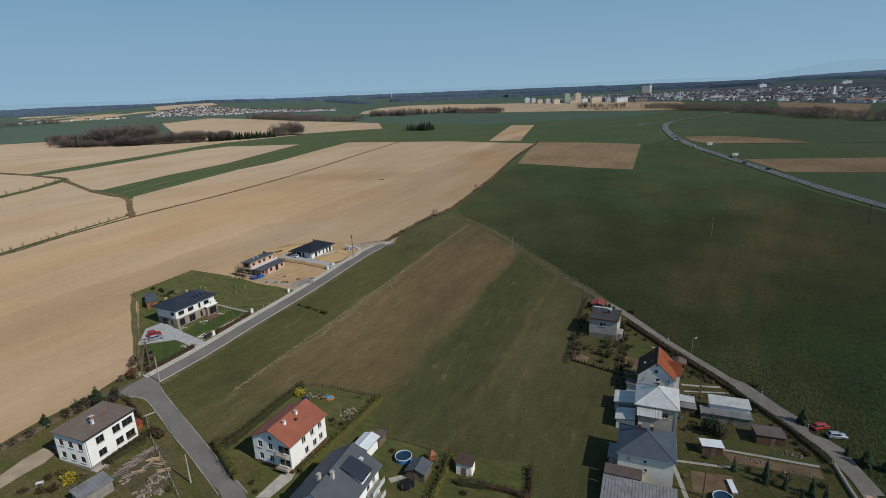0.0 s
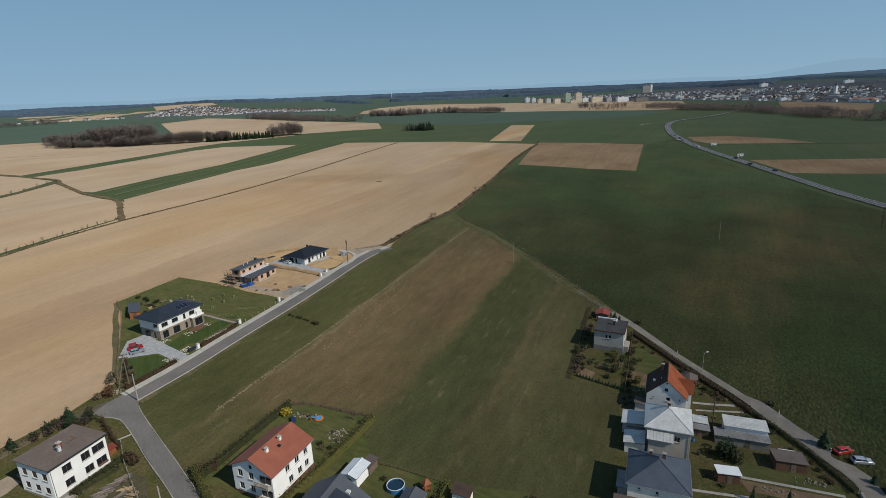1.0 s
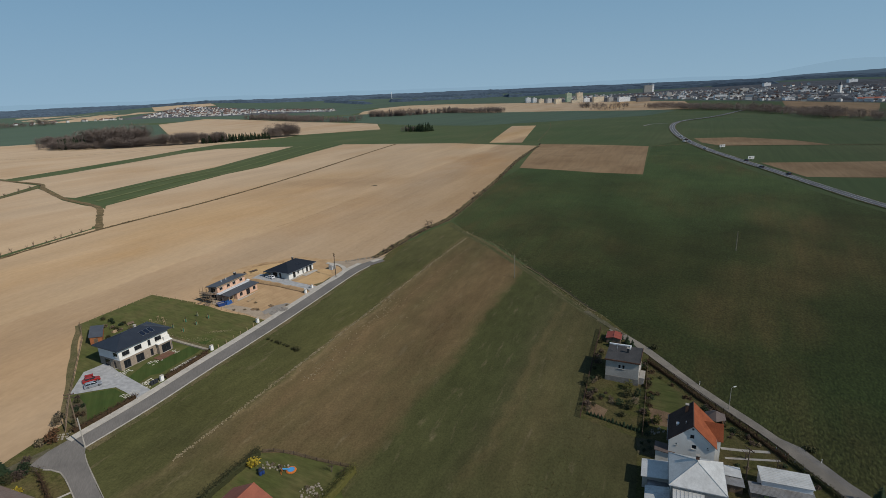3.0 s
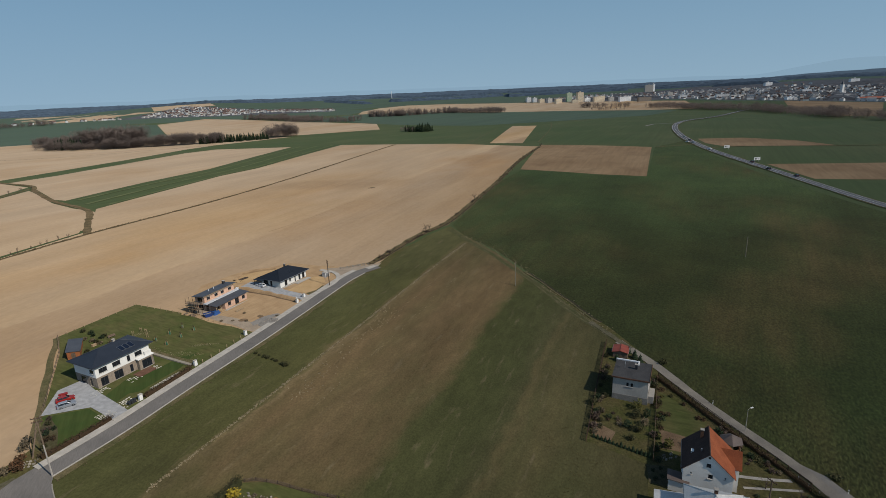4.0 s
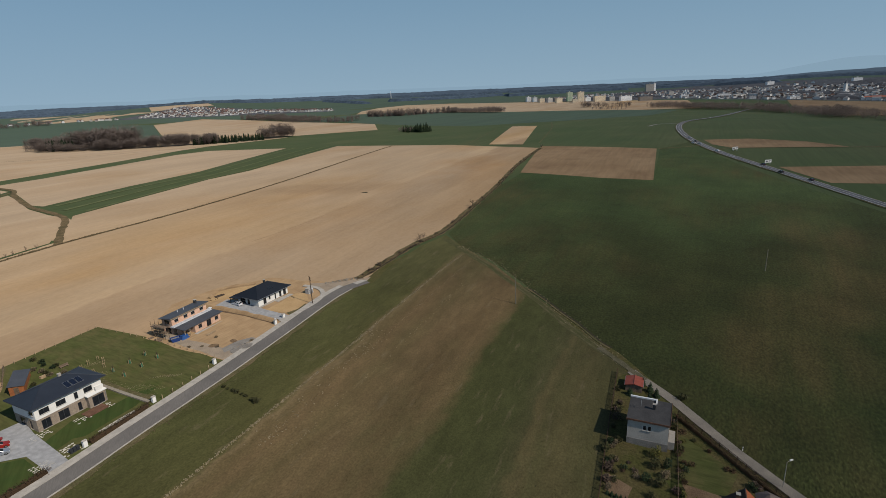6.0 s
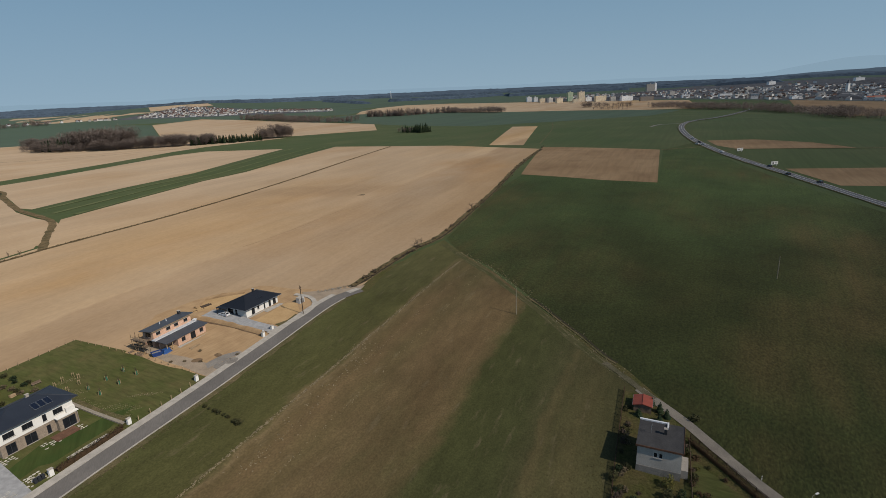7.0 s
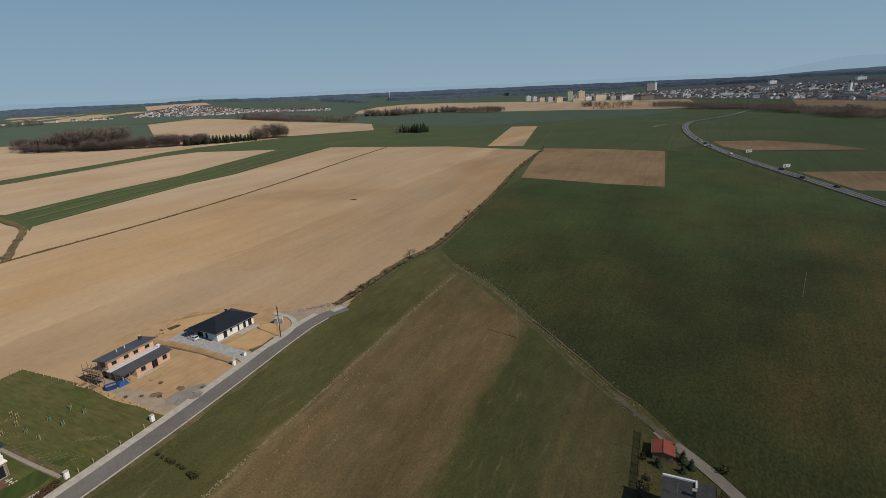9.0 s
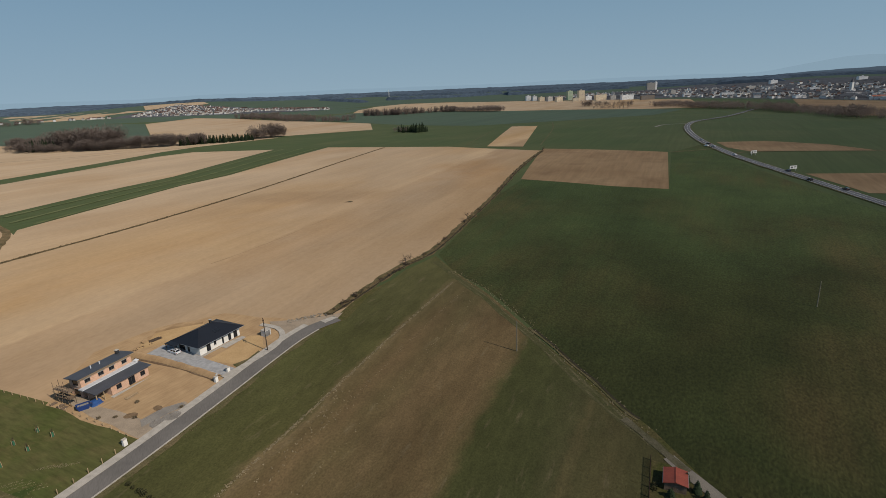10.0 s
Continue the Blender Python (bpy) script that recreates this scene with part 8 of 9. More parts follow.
for k in range(15):
    f = k / 14
    conifer("small thuja in a hedge row", 32.4 + 9.8 * f, 134.4 - 6.4 * f, rr.uniform(0.9, 1.7), 0.45, 40 + k % 5, group="thuja row")
for k, (x, y, r, h, m) in enumerate(((45.2, 144.0, 1.5, 2.6, "hedge_yellow"), (43.8, 141.4, 1.3, 2.2, "hedge"), (42.6, 136.2, 1.4, 2.4, "hedge"), (40.8, 137.8, 1.0, 1.8, "conifer"), (35.6, 146.4, 1.3, 2.0, "hedge"), (34.4, 141.0, 1.2, 1.4, "twig"), (37.0, 148.6, 1.0, 1.4, "conifer"), (39.0, 149.0, 0.9, 1.2, "hedge"), (36.6, 143.2, 0.8, 1.0, "twig_pale"), (44.6, 138.4, 1.1, 1.9, "twig_pale"), (46.2, 141.2, 1.0, 2.6, "conifer"), (45.2, 134.6, 0.9, 1.4, "twig"), (40.2, 133.6, 0.9, 1.3, "hedge"), (33.2, 138.0, 1.1, 1.3, "twig"))):
    bush("overgrown garden shrub beside a grey house", x, y, r, h, 200 + k, M[m], 200, "shrubs round the grey house")
for k, (x, y, h, r) in enumerate(((51.0, 169.2, 2.4, 0.8), (51.8, 166.6, 3.0, 1.0), (52.6, 164.6, 2.6, 0.9), (46.6, 165.6, 2.2, 1.0), (50.6, 163.6, 1.8, 0.8))):
    conifer("dark dense evergreen beside a garden shed", x, y, h, r, 50 + k, group="evergreens by the shed")
bush("round dark bush on the lane's edge", 58.4, 163.4, 1.3, 1.4, 230, M["hedge"], 200)
bush("dark bush at a bend of the lane", 75.6, 121.2, 1.4, 1.1, 231, M["hedge"], 180)
patch("vegetable_bed", [(34.2, 139.6), (37.6, 136.0), (35.6, 133.0), (32.2, 135.6)], M["earth"], "bare brown vegetable bed", "vegetable bed", 2.0)
patch("vegetable_bed", [(47.4, 137.0), (53.4, 133.6), (52.0, 128.6), (46.0, 130.6)], M["earth"], "bare brown vegetable bed behind a hedge", "vegetable bed", 2.1)
patch("vegetable_bed", [(55.6, 97.0), (72.6, 91.4), (71.6, 88.6), (55.8, 93.8)], M["earth"], "long bare vegetable bed", "vegetable bed", 2.1)
patch("vegetable_bed", [(46.6, 91.4), (54.3, 89.7), (51.6, 84.2), (44.4, 85.6)], M["earth"], "brown earth bed with a pale path", "vegetable bed", 2.1)
ribbon("path", [(54.5, 98.2), (64, 95.2), (73, 92.2)], 0.7, M["concrete"], "pale garden path", "path", 2.3, step=2)
ribbon("path", [(43.0, 97.0), (43.6, 92.5), (42.6, 84)], 0.9, M["concrete"], "pale slab path beside a house", "path", 2.3, step=2)
ribbon("path", [(44.0, 94.5), (50, 93.2), (55, 92.2)], 0.7, M["concrete"], "pale garden path", "path", 2.3, step=2)
ribbon("path", [(57.5, 122.5), (62, 121.6), (67, 121)], 0.8, M["concrete"], "pale slab path over grass", "path", 2.3, step=2)
ribbon("path", [(57.0, 119.5), (62, 119.0), (67.6, 118.4)], 0.6, M["concrete"], "pale slab path over grass", "path", 2.3, step=2)
for k, (x, y, h, r) in enumerate(((60.4, 89.2, 5.0, 0.75), (59.4, 87.6, 4.4, 0.7), (55.2, 91.4, 3.8, 0.65), (66.4, 84.6, 4.6, 0.8), (67.8, 82.8, 4.0, 0.7), (62.4, 86.2, 3.2, 0.7), (63.6, 83.0, 2.6, 0.7))):
    conifer("tall slim dark thuja in a garden", x, y, h, r, 60 + k, group="slim thujas")
conifer("dark spruce beside a lane", 78.2, 106.2, 4.8, 1.4, 71)
conifer("dark spruce by the turning place", 82.4, 92.4, 4.2, 1.6, 72)
conifer("small dark spruce by the turning place", 80.8, 95.4, 2.4, 0.9, 73)
conifer("small dark spruce by the turning place", 85.2, 90.6, 3.4, 1.2, 74)
conifer("blue spruce behind a hedge", 55.6, 132.2, 3.0, 1.2, 75, M["blue_conifer"])
bush("yellow-green round shrub beside a fence", 47.0, 130.8, 1.3, 2.2, 240, M["hedge_yellow"], 220)
bush("tall dark evergreen bush", 52.6, 130.6, 1.3, 2.6, 241, M["conifer"], 240)
bush("large dark leafy bush beside a barn", 56.0, 103.6, 2.3, 4.2, 242, M["conifer"], 420)
bush("dark leafy bush beside a barn", 57.8, 102.0, 1.7, 3.0, 243, M["hedge"], 260)
bare_tree("leafless apple tree on grass", 61.0, 119.2, 4.4, 31, 1.1, "apple trees")
bare_tree("leafless apple tree on grass", 66.0, 116.6, 3.8, 32, 1.1, "apple trees")
bare_tree("leafless apple tree behind a house", 63.0, 115.0, 3.4, 33, 1.1, "apple trees")
stones("rock_garden", "pale stones along a shed", 68.6, 96.4, 75, 3, 9, 0.6, 0.28, M["rock"], RNG, 0.25, 0.25)
stones("rock_garden", "pale stones along a bed", 60.4, 94.4, 75, 2, 12, 0.6, 0.24, M["rock"], RNG, 0.25, 0.2)
stones("rock_garden", "pale stones beside a long bed", 67.4, 90.6, 75, 2, 10, 0.6, 0.24, M["rock"], RNG, 0.25, 0.2)
stones("rock_garden", "pale rubble by a shed", 52.2, 98.6, 20, 4, 4, 0.6, 0.26, M["rock"], RNG, 0.25, 0.3)
stones("rock_garden", "stones round a paved yard", 46.4, 128.4, 20, 6, 3, 0.6, 0.26, M["rock"], RNG, 0.25, 0.3)
patch("yard", [(40.8, 126), (44.6, 125.4), (43.6, 119.6), (39.6, 121)], M["trodden"], "dark cluttered yard beside a house", "yard", 2.0)
patch("yard", [(37, 101.4), (41, 100.4), (43.4, 97.2), (42, 95.6), (36, 97)], M["plinth"], "narrow paved yard between houses", "yard", 2.0)
for k, (x, y) in enumerate(((41.6, 124.2), (42.6, 122.4), (41.2, 121.8), (43.2, 124.6))):
    bush("dark potted shrub in a yard", x, y, 0.5, 0.7, 250 + k, M["conifer"], 70, "potted shrubs")
shed("lean_to", "white lean-to with a small brown roof", 45.6, 117.9, 67, 2.6, 3.4, 2.4, 0.3, M["white"], M["brown_sheet"], door=False)


rs = random.Random(88)
for line, n, off, ms in (([(54, 155), (58, 145), (61, 137), (66, 125), (69, 117), (73, 105), (74.4, 97)], 30, -1.4, ("hedge", "twig", "hedge_brown", "conifer")), ([(31, 134.5), (38.4, 154), (45.6, 173)], 22, 1.2, ("hedge", "twig_pale", "hedge", "twig")), ([(42.6, 127), (47.4, 139.4), (52.6, 152)], 20, 0.9, ("hedge", "conifer", "hedge_brown", "hedge_yellow"))):
    pts = resample(line, 1.0)
    nor = sides(pts)
    for k in range(n):
        i = rs.randrange(len(pts))
        s = nor[i] if nor[i].x * off > 0 else -nor[i]
        q = pts[i] + s * rs.uniform(0.6, 1.5) * abs(off)
        bush("dark untidy shrub along a garden fence", q.x, q.y, rs.uniform(0.5, 1.0), rs.uniform(0.6, 1.5), 700 + k, M[ms[k % 4]], 110, "shrubs along the garden fences")


rs = random.Random(91)
for x0, x1, y0, y1, n in ((57, 66, 84, 91, 9), (58, 68, 112.5, 117.5, 8), (45.5, 52, 140, 150, 9), (33.5, 40, 136, 146, 10), (57, 66, 121.5, 127, 7)):
    for k in range(n):
        h = rs.uniform(0.4, 1.3)
        bush("small dark garden plant among beds", rs.uniform(x0, x1), rs.uniform(y0, y1), 0.35 + 0.4 * h, h, 800 + k + int(x0), M[("hedge", "twig", "hedge_brown", "conifer", "twig_pale")[k % 5]], 80, "small plants in the cottage gardens")


def gazebo():
    t = thing("gazebo", "grey six-sided timber gazebo", "gazebo", 59.9, 130.4, turn=10)
    ring = [Vector((1.9 * math.cos(k * math.tau / 6), 1.9 * math.sin(k * math.tau / 6), 0)) for k in range(6)]
    for v in ring:
        part("post", boxes((v.x - 0.07, v.x + 0.07, v.y - 0.07, v.y + 0.07, -0.4, 2.3)), M["wood"], t)
    for a, b in zip(ring, ring[1:] + ring[:1]):
        bm = bmesh.new()
        solid(bm, [a * 0.98 - UP * 0.3, b * 0.98 - UP * 0.3, b * 0.94 - UP * 0.3, a * 0.94 - UP * 0.3], [a * 0.98 + UP * 0.9, b * 0.98 + UP * 0.9, b * 0.94 + UP * 0.9, a * 0.94 + UP * 0.9])
        part("parapet", bm, M["orange_wood"], t)
    for a, b in zip(ring, ring[1:] + ring[:1]):
        bm = bmesh.new()
        q = [a * 1.25 + UP * 2.2, b * 1.25 + UP * 2.2, UP * 3.5]
        solid(bm, q, [v + UP * 0.08 for v in q])
        part("roof", bm, M["brown_sheet"], t)


gazebo()
car("red hatchback parked on grass by a lane", 81.0, 104.4, 12, M["car_red"])
car("silver saloon parked by a lane", 82.6, 101.2, -8, M["car_silver"], True)
street_lamp("pale street lamp beside a lane", 65.8, 135.8, 5.6, 20, M["concrete"])
power_pole("pale wooden pole in a garden", 57.9, 113.2, 7.4, M["wood"], 20, 1)
power_pole("pale wooden pole beside a pool", 45.8, 84.2, 7.0, M["wood"], 20, 0)
for x, y in ((63.4, 145.8), (78.6, 104.6), (80.4, 95.6), (75.4, 117.6), (84.4, 88.8)):
    t = thing("marker_post", "white roadside marker post with a black band", "marker post", x, y, group="marker posts")
    part("post", boxes((-0.07, 0.07, -0.05, 0.05, -0.2, 0.95)), M["trim"], t)
    part("band", boxes((-0.075, 0.075, -0.055, 0.055, 0.6, 0.78)), M["rubber"], t)
ribbon("garden_wall", [(76.2, 92.6), (75.0, 88), (73.6, 82), (71, 70)], 0.5, M["rock"], "low rubble garden wall along a lane", "wall", 2, step=2, height=0.6)
patch("brick_pavement", [(76.4, 84.5), (77.4, 84), (75.6, 76), (74.4, 76.4)], M["block"], "strip of red brick paving", "pavement", 3.0)
t = thing("cold_frame", "grey metal cold frame on earth", "cold frame", 52.2, 85.2, turn=80)
part("body", boxes((-0.5, 3.2, -0.5, 0.5, -0.1, 0.6)), M["dull_sheet"], t)
part("lid", boxes((-0.52, 3.22, -0.52, 0.52, 0.6, 0.66)), M["membrane"], t)
t = thing("cold_frame", "pale glazed cold frame beside a barn", "cold frame", 68.2, 104.4, turn=-18)
part("body", boxes((-0.5, 2.6, -0.5, 0.6, -0.1, 0.7)), M["dull_sheet"], t)
part("lid", boxes((-0.52, 2.62, -0.52, 0.62, 0.7, 0.76)), M["membrane"], t)
pile("log_pile", "stack of firewood beside a low shed", 57.8, 109.0, 70, 5, 1.4, M["pale_wood"], 4, 0.11, "wood pile", 0.1)
for k, (x, y, r, h, m) in enumerate(((51.5, 95.0, 0.8, 0.9, "hedge"), (50.0, 98.2, 0.7, 0.8, "twig"), (44.2, 97.6, 0.6, 0.8, "hedge"), (44.6, 89.4, 0.7, 0.7, "twig_pale"), (58.4, 91.6, 0.7, 0.8, "hedge"), (64.6, 88.6, 0.9, 1.0, "twig"), (70.0, 86.6, 1.0, 1.2, "hedge"), (72.6, 95.6, 0.8, 0.9, "hedge_brown"), (74.0, 90.4, 0.9, 1.1, "hedge"), (53.4, 104.6, 0.8, 1.0, "twig"), (46.0, 99.6, 0.7, 0.9, "twig_pale"), (58.6, 126.4, 0.8, 0.9, "twig"), (64.6, 123.6, 0.9, 1.0, "twig"), (60.0, 116.6, 0.7, 0.6, "twig_pale"))):
    bush("small garden shrub among beds", x, y, r, h, 300 + k, M[m], 110, "small garden shrubs")
for k, (x, y) in enumerate(((52.5, 111.6), (51.6, 108.5), (50.8, 104.2))):
    barrel(x, y, M["pool_wall"] if k == 1 else M["dark_trim"], "water barrel beside a house wall")

# ---------------------------------------------------------------- woods, villages and the far rim





def wood(name, label, line, depth, n, h, m, seed, evergreen=0.0, twigs=300):
    """A wood seen from afar: trunks and crowns of a great many thin rising shoots, uneven in height and outline."""
    rng = random.Random(seed)
    pts = resample(line, 12)
    nor = sides(pts)
    verts, faces = [], []

    def sliver(p, d, w):
        s = Vector((d.y, -d.x, rng.uniform(-0.3, 0.3) * d.length)).normalized() * w
        k = len(verts)
        verts.extend((p - s, p + s, p + d))
        faces.append((k, k + 1, k + 2))

    for _ in range(n):
        i = rng.randrange(len(pts))
        p = pts[i] + nor[i] * rng.uniform(-0.5, 0.5) * depth + Vector((rng.uniform(-6, 6), rng.uniform(-6, 6), 0))
        c = Vector((p.x, p.y, gz(p.x, p.y) - 0.3))
        hh = h * rng.uniform(0.62, 1.12) * (1 + 0.5 * noise.noise(p * 0.012))
        for a in (0, 2.1, 4.2):
            sliver(c + Vector((math.cos(a), math.sin(a), 0)) * 0.1, UP * hh * 0.8 + Vector((0.1, 0.1, 0)), 0.016 * hh)
        if rng.random() < evergreen:
            for k in range(170):
                f = rng.random() ** 1.3
                a = rng.uniform(0, 6.28)
                rad = 0.24 * hh * (1 - f) ** 0.7 + 0.35
                o = Vector((math.cos(a), math.sin(a), 0))
                sliver(c + o * rad * 0.75 + UP * hh * (0.03 + 0.9 * f), UP * hh * 0.10 - o * rad * 0.6, 0.055 * hh * (1.15 - f))
        else:
            w = 0.34 * hh * rng.uniform(0.85, 1.3)
            for k in range(twigs):
                u = Vector((rng.gauss(0, 1), rng.gauss(0, 1), rng.gauss(0, 1))).normalized()
                g = rng.random() ** 0.45
                low = max(0.0, -u.z)
                q = c + UP * hh * 0.50 + Vector((u.x * w * g * (1 - 0.5 * low), u.y * w * g * (1 - 0.5 * low), u.z * hh * 0.42 * g))
                d = Vector((u.x + rng.gauss(0, 0.5), u.y + rng.gauss(0, 0.5), max(u.z, -0.1) + rng.gauss(0.2, 0.4))).normalized()
                sliver(q, d * hh * rng.uniform(0.045, 0.10), hh * rng.uniform(0.011, 0.022))
    me = bpy.data.meshes.new(name)
    me.from_pydata([tuple(v) for v in verts], [], faces)
    me.materials.append(m)
    return tagged(new(name, me), label, "wood", kind="stuff")


def forest(label, line, width, h, m, seed):
    """A far belt of woodland: one bumpy canopy with sides down to the ground."""
    pts = resample(line, 22)
    nor = sides(pts)
    bm = bmesh.new()
    rows = []
    across = max(4, int(width / 26))
    for i, (p, s) in enumerate(zip(pts, nor)):
        w = width * (1 + 0.5 * noise.noise(p * 0.004 + Vector((seed, 0, 0))))
        ring = []
        for k in range(across + 1):
            q = p + s * w * (k / across - 0.5)
            edge = 0 if k in (0, across) or i in (0, len(pts) - 1) else 1
            ring.append(bm.verts.new((q.x, q.y, gz(q.x, q.y) - 0.5 + edge * h * (0.8 + 0.55 * abs(noise.noise(q * 0.045)) + 0.3 * noise.noise(q * 0.013)))))
        rows.append(ring)
    for a, b in zip(rows, rows[1:]):
        for k in range(across):
            bm.faces.new((a[k], b[k], b[k + 1], a[k + 1]))
    return single("forest", bm, m, label, "forest", kind="stuff")


wood("wood", "leafless brown copse beyond the soil", [(-750, 1050), (-690, 990), (-640, 945)], 46, 190, 23, M["far_wood"], 1)
wood("wood", "low brown front of a leafless copse", [(-680, 945), (-634, 910), (-560, 890), (-500, 888)], 34, 240, 15, M["far_wood"], 15)
wood("wood", "tall leafless copse beyond the soil", [(-600, 950), (-550, 925), (-505, 915)], 52, 170, 31, M["far_wood"], 2)
wood("conifer_wood", "dark spruces inside a copse", [(-640, 925), (-600, 905)], 14, 16, 20, M["conifer"], 17, 1.0)
wood("wood", "mixed wood with dark spruces", [(-530, 888), (-460, 903), (-415, 914), (-380, 932)], 30, 380, 19, M["far_wood"], 3)
wood("conifer_wood", "dark spruces at the end of a wood", [(-398, 915), (-352, 942), (-318, 972)], 20, 150, 13, M["conifer"], 4, 1.0)
wood("wood", "group of tall leafless trees", [(-312, 990), (-285, 1030)], 30, 80, 22, M["far_wood"], 5)
wood("conifer_wood", "small dark clump of trees in a green field", [(-71, 988), (-52, 965), (-36, 945)], 16, 56, 14, M["conifer"], 6, 1.0)
wood("wood", "leafless bushes round a clump of spruces", [(-74, 988), (-62, 975)], 10, 22, 11, M["far_wood"], 16, 0.2)
wood("wood", "far leafless wood", [(-1700, 1900), (-1580, 1975), (-1500, 2080)], 90, 160, 18, M["far_wood"], 7)
wood("wood", "far leafless wood behind soil", [(-655, 1900), (-520, 1740), (-362, 1562), (-250, 1500)], 74, 430, 18, M["far_wood"], 8, 0.15)
wood("wood", "line of trees on a field edge", [(-235, 1740), (-150, 1700), (-95, 1750), (20, 1780)], 46, 260, 18, M["far_wood"], 9, 0.3)
wood("wood", "leafless thicket on a field edge", [(10, 1770), (80, 1700), (150, 1640)], 44, 240, 15, M["far_wood"], 10)
wood("wood", "leafless trees along a stream", [(575, 1560), (600, 1420), (625, 1260)], 80, 330, 16, M["far_wood"], 11)
wood("wood", "leafless trees along a stream", [(640, 1220), (605, 1020), (560, 860), (545, 770), (560, 700)], 60, 420, 15, M["far_wood"], 12)
wood("wood", "bushes along a stubble edge", [(395, 1560), (425, 1530), (455, 1490)], 16, 26, 10, M["far_wood"], 13)
wood("wood", "leafless trees in a valley", [(520, 1640), (400, 1720)], 40, 70, 15, M["far_wood"], 14)
# woodland belts: the blue of the haze is painted into the base colour
M["ridge"] = mat("haze_blue_woodland", (0.078, 0.106, 0.138), (0.058, 0.082, 0.110), 0.012, 1.0, 0.06, 0.35)
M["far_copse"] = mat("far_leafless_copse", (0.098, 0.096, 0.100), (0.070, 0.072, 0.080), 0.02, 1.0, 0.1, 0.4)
ARC = [(4080 * math.sin(radians(a)), 4080 * math.cos(radians(a))) for a in range(-56, 57, 4)]
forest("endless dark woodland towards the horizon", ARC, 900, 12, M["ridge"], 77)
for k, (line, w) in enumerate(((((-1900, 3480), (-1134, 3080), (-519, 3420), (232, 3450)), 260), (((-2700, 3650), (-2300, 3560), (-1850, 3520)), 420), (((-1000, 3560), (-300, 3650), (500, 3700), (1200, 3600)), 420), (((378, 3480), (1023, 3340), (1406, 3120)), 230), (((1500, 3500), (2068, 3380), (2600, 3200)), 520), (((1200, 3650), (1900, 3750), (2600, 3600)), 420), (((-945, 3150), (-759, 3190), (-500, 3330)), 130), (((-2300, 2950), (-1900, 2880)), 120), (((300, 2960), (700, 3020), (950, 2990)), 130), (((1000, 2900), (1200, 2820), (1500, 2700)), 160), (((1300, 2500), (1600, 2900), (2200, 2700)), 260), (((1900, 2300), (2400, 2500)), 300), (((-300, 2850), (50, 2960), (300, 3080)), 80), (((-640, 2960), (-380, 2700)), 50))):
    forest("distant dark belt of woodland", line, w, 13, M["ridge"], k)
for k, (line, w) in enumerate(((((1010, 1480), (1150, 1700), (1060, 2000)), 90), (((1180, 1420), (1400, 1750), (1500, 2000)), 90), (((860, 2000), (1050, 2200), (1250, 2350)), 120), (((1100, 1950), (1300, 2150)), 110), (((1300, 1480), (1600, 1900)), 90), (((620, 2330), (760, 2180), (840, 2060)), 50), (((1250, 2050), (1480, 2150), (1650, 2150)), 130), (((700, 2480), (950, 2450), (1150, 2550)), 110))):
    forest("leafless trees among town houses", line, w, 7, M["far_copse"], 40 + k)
wood("wood", "leafless trees among town houses", [(1010, 1450), (1100, 1750), (1150, 2100)], 420, 330, 10, M["far_wood"], 61, 0.1, 70)
wood("wood", "leafless trees among town houses", [(1250, 1450), (1450, 1750), (1600, 2000)], 360, 260, 10, M["far_wood"], 62, 0.1, 70)
wood("wood", "leafless trees round a village", [(-1250, 2300), (-1000, 2400), (-780, 2380)], 260, 200, 8, M["far_wood"], 63, 0.1, 70)
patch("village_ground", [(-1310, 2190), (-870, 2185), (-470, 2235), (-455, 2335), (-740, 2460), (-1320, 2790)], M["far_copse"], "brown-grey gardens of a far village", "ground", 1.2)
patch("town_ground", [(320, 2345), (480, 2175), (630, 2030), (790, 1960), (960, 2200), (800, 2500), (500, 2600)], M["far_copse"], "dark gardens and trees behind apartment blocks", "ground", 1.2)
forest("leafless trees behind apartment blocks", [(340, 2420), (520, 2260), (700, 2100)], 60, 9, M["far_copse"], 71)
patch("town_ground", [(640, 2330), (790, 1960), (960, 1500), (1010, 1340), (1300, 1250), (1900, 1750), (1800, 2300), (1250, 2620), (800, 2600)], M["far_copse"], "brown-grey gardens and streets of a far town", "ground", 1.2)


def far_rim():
    """Wooded ridge and low hills that close the horizon, both glowing in the colour of haze."""
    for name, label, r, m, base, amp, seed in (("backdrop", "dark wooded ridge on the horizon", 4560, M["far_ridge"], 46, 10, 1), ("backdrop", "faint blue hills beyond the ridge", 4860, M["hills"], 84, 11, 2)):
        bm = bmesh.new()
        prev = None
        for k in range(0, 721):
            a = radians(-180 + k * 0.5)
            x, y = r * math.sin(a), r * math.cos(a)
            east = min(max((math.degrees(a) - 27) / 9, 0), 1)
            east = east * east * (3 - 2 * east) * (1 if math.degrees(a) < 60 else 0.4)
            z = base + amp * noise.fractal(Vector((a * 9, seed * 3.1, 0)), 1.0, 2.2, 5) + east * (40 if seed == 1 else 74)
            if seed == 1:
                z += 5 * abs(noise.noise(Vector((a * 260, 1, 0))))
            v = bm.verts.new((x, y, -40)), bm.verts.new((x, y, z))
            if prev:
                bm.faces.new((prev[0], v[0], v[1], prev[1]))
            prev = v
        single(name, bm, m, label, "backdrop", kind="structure")


